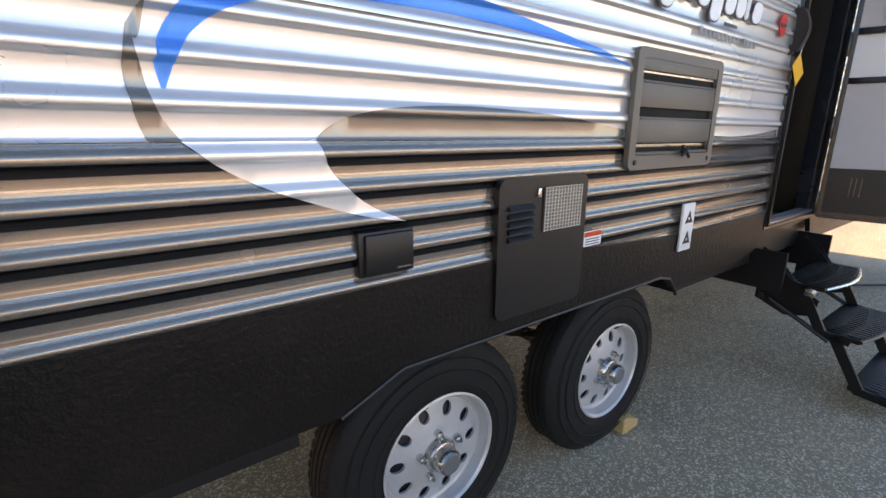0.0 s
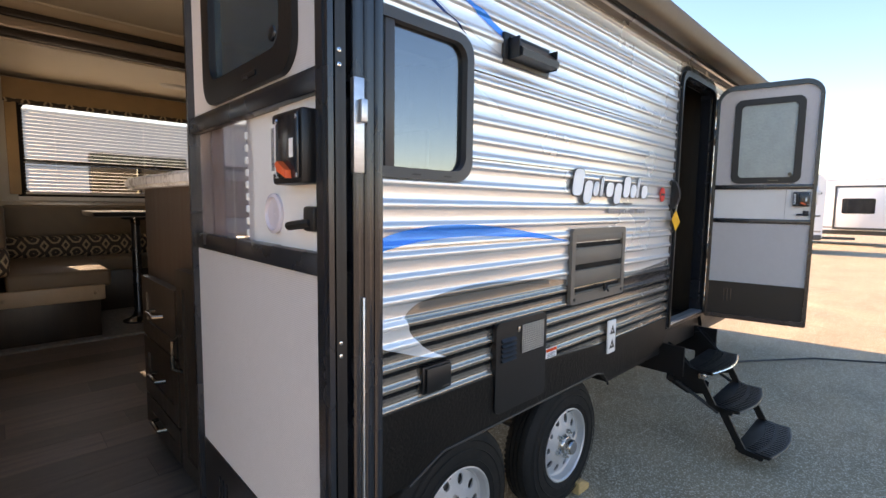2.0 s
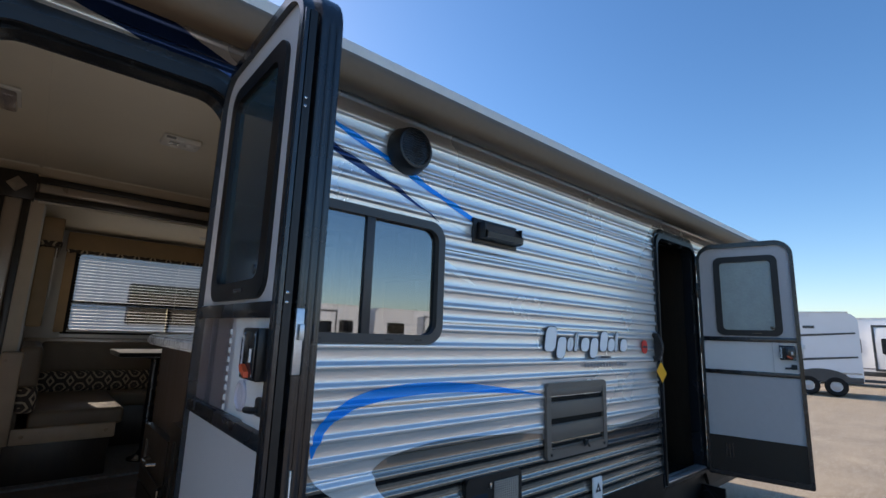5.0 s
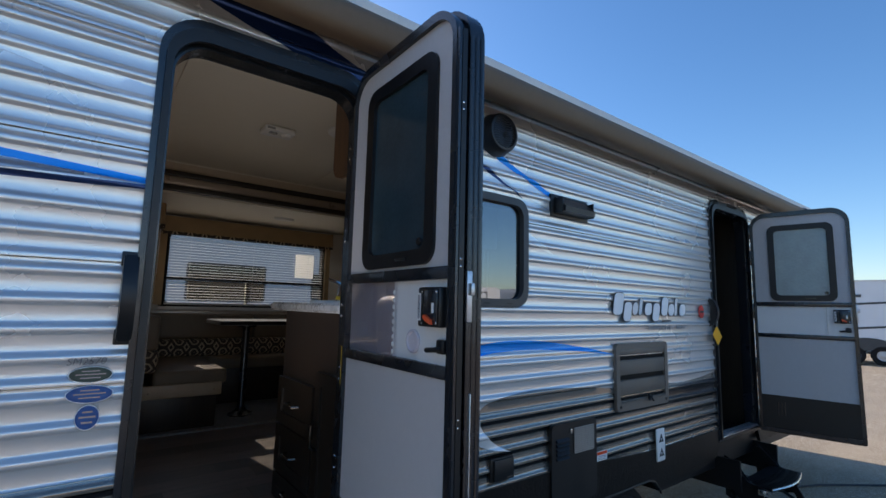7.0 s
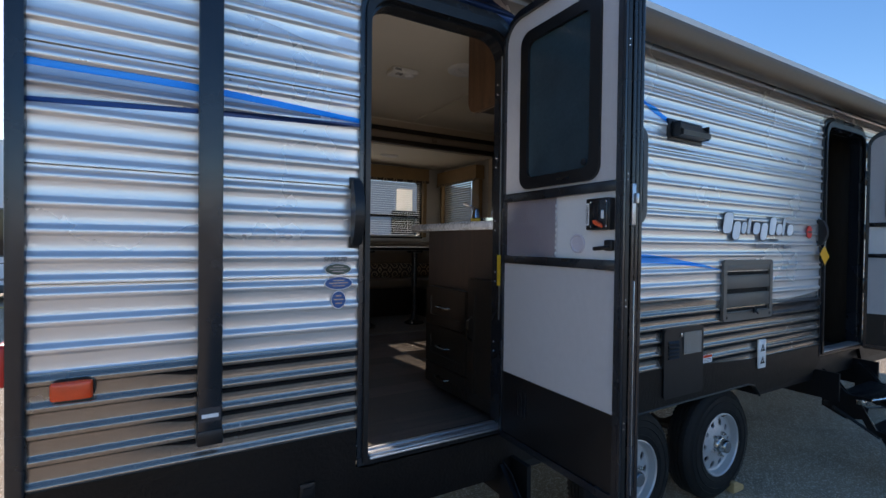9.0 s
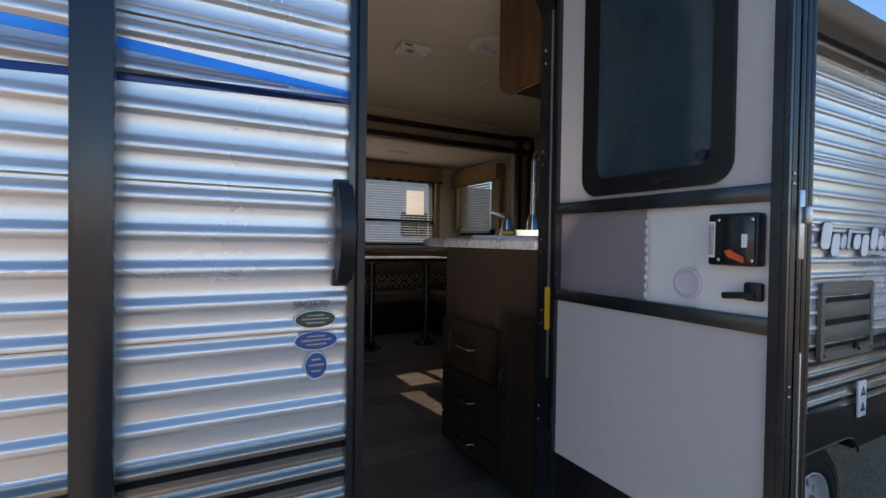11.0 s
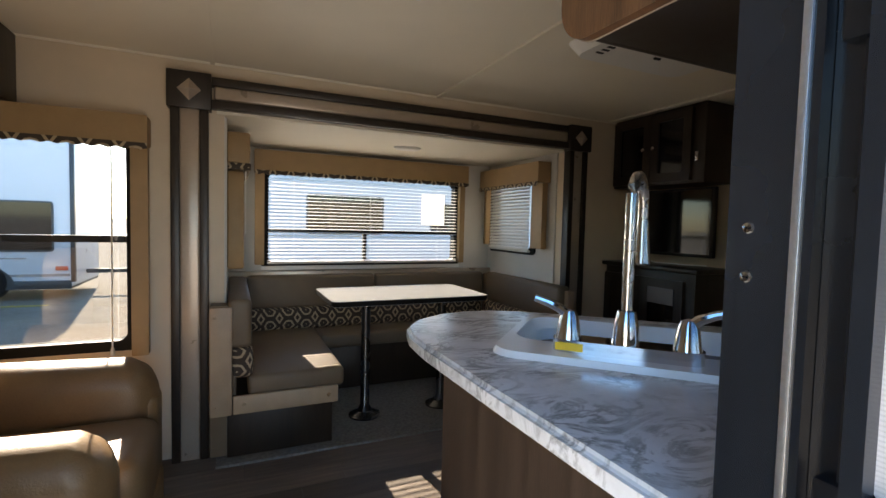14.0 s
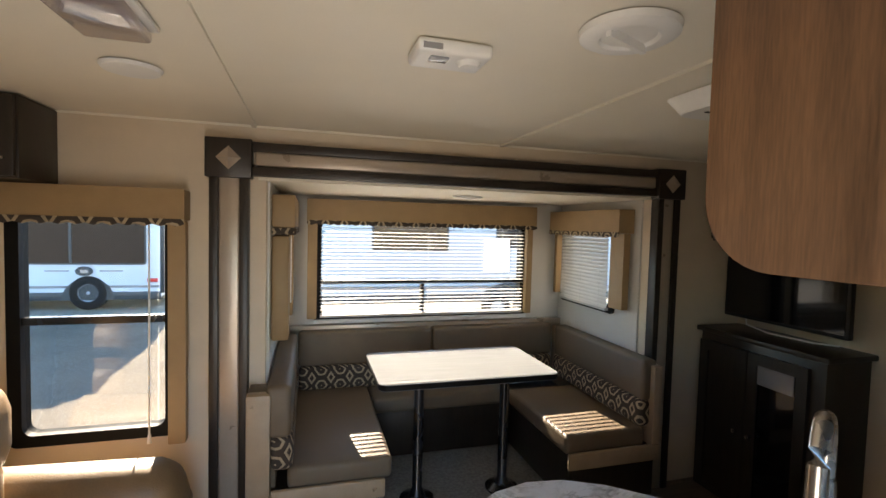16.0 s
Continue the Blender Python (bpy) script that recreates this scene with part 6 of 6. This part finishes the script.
def raised(name, y0, y1, z0, z1, parent, pull):
    """A framed drawer front or door on the cabinet's x = -0.06 face."""
    P = lambda u, v, d: (-0.06 - d, u, v)
    bm = bmesh.new()
    prism(bm, rrect(y0, y1, z0, z1, 0.003, 1), P, 0.0005, 0.016)
    b = part(name, bm, DARKWOOD, parent)
    bm = bmesh.new()
    ring(bm, rrect(y0, y1, z0, z1, 0.003, 1), rrect(y0 + 0.045, y1 - 0.045, z0 + 0.045, z1 - 0.045, 0.003, 1), P, 0.0162, 0.023)
    part("front_frame", bm, DARKWOOD, b)
    if pull == "h":
        c = (y0 + y1) / 2
        bm = bmesh.new()
        tube(bm, [P(c - 0.045, (z0 + z1) / 2, 0.02), P(c - 0.04, (z0 + z1) / 2, 0.042), P(c + 0.04, (z0 + z1) / 2, 0.042), P(c + 0.045, (z0 + z1) / 2, 0.02)], 0.0055, 8)
    else:
        bm = bmesh.new()
        tube(bm, [P(y1 - 0.03, z1 - 0.26, 0.02), P(y1 - 0.03, z1 - 0.245, 0.045), P(y1 - 0.03, z1 - 0.175, 0.045), P(y1 - 0.03, z1 - 0.16, 0.02)], 0.0055, 8)
    part("handle", bm, PULL, b, "dark bronze pull")


raised("drawer", 1.325, 1.68, 1.25, 1.43, kc, "h")
raised("drawer", 1.325, 1.68, 1.065, 1.243, kc, "h")
raised("drawer", 1.325, 1.68, 0.965, 1.058, kc, "h")
raised("cabinet_door", 1.135, 1.305, 0.965, 1.49, kc, "v")
ct = bmesh.new()
edge = [(-0.095, 1.128), (-0.098, 1.45), (-0.098, 1.72), (-0.092, 1.81), (-0.07, 1.89), (-0.018, 1.958), (0.06, 2.005), (0.14, 2.024), (0.22, 2.015), (0.30, 1.975), (0.45, 1.85), (0.75, 1.575), (1.0, 1.56), (1.0, 1.128)]
U, V, O = Vector((0.70, -0.714)), Vector((0.714, 0.70)), Vector((0.006, 1.593))
hole = [tuple(O + U * u + V * v) for u, v in rrect(0.0, 0.56, 0.02, 0.36, 0.04, 4)]
for loop in (edge, hole):
    vs = [ct.verts.new((u, v, 1.73)) for u, v in loop]
    for p, q in zip(vs, vs[1:] + vs[:1]):
        ct.edges.new((p, q))
bmesh.ops.triangle_fill(ct, use_beauty=True, edges=ct.edges[:])
lower = bmesh.ops.extrude_face_region(ct, geom=ct.faces[:])["geom"]
bmesh.ops.translate(ct, vec=(0, 0, -0.034), verts=[q for q in lower if isinstance(q, bmesh.types.BMVert)])
bmesh.ops.bevel(ct, geom=[q for q in ct.edges if q.is_manifold and q.calc_face_angle(0) > 1.2], offset=0.008, segments=3, affect="EDGES")
solid("countertop", ct, MARBLE, "grey marbled laminate countertop with rounded end", "countertop")
sn = thing("kitchen_sink", 0.3, 1.55, 1.73, "white drop-in corner sink with wide rim", "sink")
SP = lambda u, v, d: (O.x + U.x * u + V.x * v, O.y + U.y * u + V.y * v, 1.7305 + d)
bm = bmesh.new()
o = rrect(-0.03, 0.60, 0.0, 0.375, 0.05, 6)
a = rrect(-0.002, 0.572, 0.112, 0.352, 0.05, 6)
b = rrect(0.012, 0.558, 0.124, 0.34, 0.05, 6)
L = [[bm.verts.new(SP(u, v, d)) for u, v in pts] for pts, d in ((o, 0.0), ([(0.285 + (u - 0.285) * 0.985, 0.187 + (v - 0.187) * 0.975) for u, v in o], 0.012), ([(0.285 + (u - 0.285) * 1.02, 0.23 + (v - 0.23) * 1.04) for u, v in a], 0.012), (a, 0.004), (b, -0.01), ([(0.285 + (u - 0.285) * 0.93, 0.23 + (v - 0.23) * 0.88) for u, v in b], -0.11))]
for p, q in zip(L, L[1:]):
    for i in range(len(p)):
        j = (i + 1) % len(p)
        bm.faces.new((p[i], p[j], q[j], q[i]))
part("rim", bm, SINK, sn)
bm = bmesh.new()
prism(bm, [(0.285 + (u - 0.285) * 0.93, 0.23 + (v - 0.23) * 0.88) for u, v in b], SP, -0.116, -0.1105)
part("bowl_floor", bm, mat("pale_sink_bowl", (0.7, 0.74, 0.8), 0.2, var=0.03), sn, "pale bluish sink bowl")
fc = thing("kitchen_faucet", 0.2, 1.5, 1.74, "chrome gooseneck kitchen faucet with two lever handles", "faucet")
F = lambda u, v, d: SP(0.205 + u, 0.065 + v, 0.012 + d)
bm = bmesh.new()
prism(bm, rrect(-0.125, 0.125, -0.028, 0.028, 0.026, 6), F, 0.0, 0.022)
bmesh.ops.bevel(bm, geom=[q for q in bm.edges if q.calc_face_angle(0) > 1.0], offset=0.006, segments=2, affect="EDGES")
part("base_plate", bm, CHROME, fc)
bm = bmesh.new()
neck = [F(0, 0, 0.02), F(0, 0, 0.1), F(0, 0, 0.2), F(0, 0, 0.265)] + [F(0.011 - 0.011 * math.cos(t), 0.042 - 0.042 * math.cos(t), 0.268 + 0.052 * math.sin(t)) for t in [math.pi * k / 10 for k in range(1, 11)]] + [F(0.022, 0.084, 0.235)]
tube(bm, neck, 0.0098, 16)
part("neck", bm, STEEL, fc, "brushed gooseneck spout")
bm = bmesh.new()
lathe(bm, [(0.011, 0.0), (0.0125, -0.03), (0.015, -0.06), (0.0175, -0.08), (0.015, -0.084), (0.001, -0.084)], lambda u, v, d: F(0.022 + u, 0.084 + v, 0.24 + d), 20)
part("spray_head", bm, STEEL, fc)
bm = bmesh.new()
lathe(bm, [(0.024, 0.02), (0.022, 0.045), (0.017, 0.075), (0.015, 0.08)], lambda u, v, d: F(u, v, d), 20)
part("collar", bm, CHROME, fc)
for s in (-1, 1):
    bm = bmesh.new()
    lathe(bm, [(0.024, 0.02), (0.021, 0.035), (0.017, 0.06), (0.012, 0.072), (0.001, 0.075)], lambda u, v, d, s=s: F(s * 0.098 + u, v, d), 18)
    h = part("handle_body", bm, CHROME, fc)
    bm = bmesh.new()
    tube(bm, [F(s * 0.098, 0, 0.06), F(s * 0.115, -0.004, 0.075), F(s * 0.135, -0.006, 0.084), F(s * 0.16, -0.010, 0.092)], 0.008, 10, [0.010, 0.009, 0.008, 0.007])
    part("lever", bm, CHROME, h)
bm = bmesh.new()
prism(bm, rrect(-0.118, -0.07, -0.0295, -0.0285, 0.0004, 1), F, 0.004, 0.018)
part("care_label", bm, YELLOW, fc, "yellow care label")

uc = thing("upper_cabinet", 0.45, 1.25, 2.22, "walnut overhead kitchen cabinet with rounded end panel", "cabinet")
arc = [(1.408 + 0.06 * math.sin(radians(q)), 2.292 - 0.06 * math.cos(radians(q))) for q in range(0, 91, 10)]
bm = bmesh.new()
prism(bm, [(1.128, 2.232)] + arc + [(1.468, 2.636), (1.128, 2.636)], lambda u, v, d: (d, u, v), 0.012, 0.03)
part("end_panel", bm, WALNUT, uc, "walnut-grain end panel")
bm = bmesh.new()
tube(bm, [(0.029, 1.128, 2.2318)] + [(0.029, u, v) for u, v in arc] + [(0.029, 1.4685, 2.636)], 0.0016, 6)
part("edge_band", bm, SATIN, uc)
part("body", boxes((0.031, 0.95, 1.128, 1.435, 2.245, 2.636, 0.003)), DARKWOOD, uc)
for a, b in ((0.034, 0.48), (0.485, 0.945)):
    dr = part("door", boxes((a, b, 1.436, 1.455, 2.25, 2.63, 0.004)), DARKWOOD, uc)
    part("handle", boxes((a + 0.03, a + 0.042, 1.456, 1.475, 2.27, 2.36, 0.003)), STEEL, dr)

# ---- television wall ----
def cab_front(e, x, y0, y1, z0, z1, knob_y, glassy):
    P = lambda u, v, d: (x - d, u, v)
    bm = bmesh.new()
    ring(bm, rrect(y0, y1, z0, z1, 0.003, 1), rrect(y0 + 0.05, y1 - 0.05, z0 + 0.05, z1 - 0.05, 0.003, 1), P, 0.0005, 0.02)
    d = part("door", bm, DARKWOOD, e)
    bm = bmesh.new()
    prism(bm, rrect(y0 + 0.045, y1 - 0.045, z0 + 0.045, z1 - 0.045, 0.003, 1), P, 0.001, 0.009)
    part("door_panel", bm, SCREEN_TV if glassy else DARKWOOD, d)
    bm = bmesh.new()
    kz = (z0 + z1) / 2
    lathe(bm, [(0.001, 0.024), (0.011, 0.02), (0.011, 0.014), (0.005, 0.006), (0.005, 0.0)], lambda u, v, q: P(knob_y + u, kz + v, 0.02 + q), 14)
    part("knob", bm, CHROME, d)


tv_up = thing("tv_cabinet", 1.87, 2.83, 2.22, "dark wood overhead cabinet with two framed doors", "cabinet")
part("body", boxes((1.77, 1.994, 2.53, 3.15, 2.22, 2.635, 0.003)), DARKWOOD, tv_up)
cab_front(tv_up, 1.77, 2.60, 2.86, 2.235, 2.62, 2.83, True)
cab_front(tv_up, 1.77, 2.865, 3.14, 2.235, 2.62, 2.90, True)
part("hinge", boxes((1.745, 1.77, 2.555, 2.572, 2.33, 2.38, 0.003)), CHROME, tv_up)
tv_lo = thing("media_console", 1.86, 2.83, 0.92, "dark wood media console cabinet with framed doors", "cabinet")
part("body", boxes((1.735, 1.994, 2.52, 3.15, 0.921, 1.742, 0.003)), DARKWOOD, tv_lo)
part("top", boxes((1.705, 1.994, 2.495, 3.16, 1.743, 1.768, 0.006)), DARKWOOD, tv_lo)
cab_front(tv_lo, 1.735, 2.58, 2.86, 0.90, 1.70, 2.825, True)
cab_front(tv_lo, 1.735, 2.865, 3.14, 0.90, 1.70, 2.90, False)
part("notice", boxes((1.7195, 1.7245, 2.64, 2.82, 1.56, 1.67)), GREY_VINYL, tv_lo, "grey printed sheet")
tv = thing("television", 1.93, 2.86, 1.83, "flat black television on the partition wall", "television")
part("casing", boxes((1.876, 1.906, 2.54, 3.15, 1.822, 2.205, 0.006)), BLACK, tv)
part("screen", boxes((1.873, 1.8755, 2.555, 3.135, 1.84, 2.19)), SCREEN_TV, tv)
part("wall_mount", boxes((1.907, 1.993, 2.75, 2.95, 1.95, 2.1)), BLACK, tv)
bm = bmesh.new()
tube(bm, [(1.96, 3.1, 1.86), (1.92, 3.05, 1.785), (1.88, 2.9, 1.775), (1.9, 2.7, 1.775), (1.95, 2.62, 1.776)], 0.004, 6)
solid("television_cable", bm, PAPER, "thin white cable lying on the console top", "cable")

# ---- recliner ----
rc = thing("recliner", -1.1, 2.6, 0.92, "brown leather recliner seat with rolled padded arms", "recliner")


def rolled(name, y0, y1, x0, x1, z0, z1, label=""):
    """A padded arm with a rounded top and front."""
    bm = bmesh.new()
    r = (y1 - y0) / 2
    box(bm, x0, x1, y0, y1, z0, z1, r * 0.88, 7)
    for v in bm.verts:
        if v.co.z > (z0 + z1) / 2:
            v.co.z -= 0.05 * max(0.0, (v.co.x - (x1 - 0.25)) / 0.25) ** 2
    return part(name, bm, RECLINER, rc, label)


rolled("arm", 2.76, 2.97, -1.40, -0.685, 0.94, 1.475)
rolled("arm", 2.16, 2.36, -1.40, -0.70, 0.94, 1.455)
part("arm_panel", boxes((-0.80, -0.682, 2.79, 2.94, 0.95, 1.33, 0.03, 4)), RECLINER, rc)
part("seat_cushion", boxes((-1.38, -0.66, 2.365, 2.755, 1.05, 1.29, 0.06, 5)), RECLINER, rc)
part("footrest", boxes((-0.72, -0.655, 2.37, 2.75, 0.95, 1.12, 0.03, 4)), RECLINER, rc)
part("backrest", boxes((-1.415, -1.13, 2.33, 2.80, 1.1, 1.60, 0.08, 6)), RECLINER, rc)
part("headrest", boxes((-1.415, -1.10, 2.34, 2.79, 1.52, 1.80, 0.09, 6)), RECLINER, rc)
part("base", boxes((-1.38, -0.72, 2.2, 2.93, 0.921, 0.945)), BLACK, rc)
ul = thing("overhead_cabinet", -1.35, 3.0, 2.34, "dark wood overhead cabinet above the rear window", "cabinet")
part("body", boxes((-1.415, -1.175, 2.93, 3.168, 2.375, 2.635, 0.003)), DARKWOOD, ul)
part("door", boxes((-1.412, -1.18, 2.91, 2.9295, 2.38, 2.63, 0.004)), DARKWOOD, ul)
part("handle", boxes((-1.27, -1.20, 2.895, 2.91, 2.43, 2.438, 0.002)), STEEL, ul)

# ---- ceiling fittings ----
def disc(name, x, y, prof, m, label, cat, group=""):
    bm = bmesh.new()
    lathe(bm, prof, lambda u, v, d: (x + u, y + v, 2.6365 - d), 32)
    return solid(name, bm, m, label, cat, group)


av = disc("ceiling_vent", 0.27, 1.92, [(0.001, 0.012), (0.05, 0.012), (0.055, 0.018), (0.075, 0.02), (0.09, 0.012), (0.092, 0.0)], LENS_WHITE, "round white ceiling air vent", "vent")
bm = bmesh.new()
prism(bm, [(-0.06, -0.03), (0.055, 0.02), (0.05, 0.028), (-0.065, -0.022)], lambda u, v, d: (0.27 + u, 1.92 + v, 2.6365 - d), 0.013, 0.03)
part("damper", bm, LENS_WHITE, av)
disc("ceiling_speaker", -0.735, 2.515, [(0.001, 0.012), (0.05, 0.012), (0.064, 0.009), (0.07, 0.0)], LENS_WHITE, "round white ceiling speaker grille", "speaker")
lt = thing("ceiling_light", -0.66, 2.15, 2.6, "oblong ceiling light with ribbed clear lens", "ceiling light")
part("base", boxes((-0.73, -0.59, 2.02, 2.22, 2.625, 2.6365, 0.004)), LENS_WHITE, lt)
part("lens", boxes((-0.72, -0.60, 2.03, 2.21, 2.598, 2.6245, 0.01, 3)), SHEER, lt)
smk = thing("smoke_alarm", -0.02, 2.13, 2.6, "white oblong smoke and gas alarm on the ceiling", "alarm")
part("body", boxes((-0.10, 0.06, 2.07, 2.18, 2.607, 2.6365, 0.01, 3)), LENS_WHITE, smk)
bm = bmesh.new()
lathe(bm, [(0.001, 0.042), (0.02, 0.04), (0.026, 0.03), (0.026, 0.028)], lambda u, v, d: (0.018 + u, 2.11 + v, 2.6365 - d), 20)
part("sensor_dome", bm, LENS_WHITE, smk)
part("label", boxes((-0.09, -0.05, 2.0685, 2.0695, 2.612, 2.624)), GREY_VINYL, smk)
part("test_button", boxes((-0.07, -0.03, 2.09, 2.12, 2.602, 2.607, 0.002)), GREY_VINYL, smk)
ac = thing("air_conditioner", 0.95, 2.05, 2.58, "white ceiling air conditioner panel with slotted vents", "air conditioner")
bm = bmesh.new()
lo_, hi_ = rrect(0.70, 1.22, 1.80, 2.28, 0.05, 5), rrect(0.67, 1.25, 1.77, 2.31, 0.06, 5)
va, vb = [bm.verts.new((u, v, 2.592)) for u, v in lo_], [bm.verts.new((u, v, 2.6365)) for u, v in hi_]
bm.faces.new(va)
for k in range(len(va)):
    bm.faces.new((va[k - 1], va[k], vb[k], vb[k - 1]))
part("housing", bm, LENS_WHITE, ac)
for k in range(5):
    part("vent_slot", boxes((0.738, 0.768, 2.085 + 0.028 * k, 2.095 + 0.028 * k, 2.5895, 2.5925)), BLACK, ac)
part("control_knob", boxes((0.955, 0.985, 2.14, 2.15, 2.584, 2.5915, 0.002)), BLACK, ac)
part("filter_frame", boxes((0.84, 1.12, 1.86, 2.08, 2.588, 2.5915, 0.001)), BLIND, ac)

ROOM["inside"] = False
# ---- floor planks ----
row = 0
y = 1.072
while y < 3.35:
    x = X0 + 0.06 - random.random() * 0.9
    while x < 2.2:
        xe = x + 0.91
        a, b = max(x, X0 + 0.06), min(xe, 2.19)
        if b - a > 0.05:
            part("plank", boxes((a, b - 0.0015, y, min(y + 0.1485, 3.352), 0.794, 0.800)), PLANK, floor, angle=0)
        x = xe
    y += 0.15
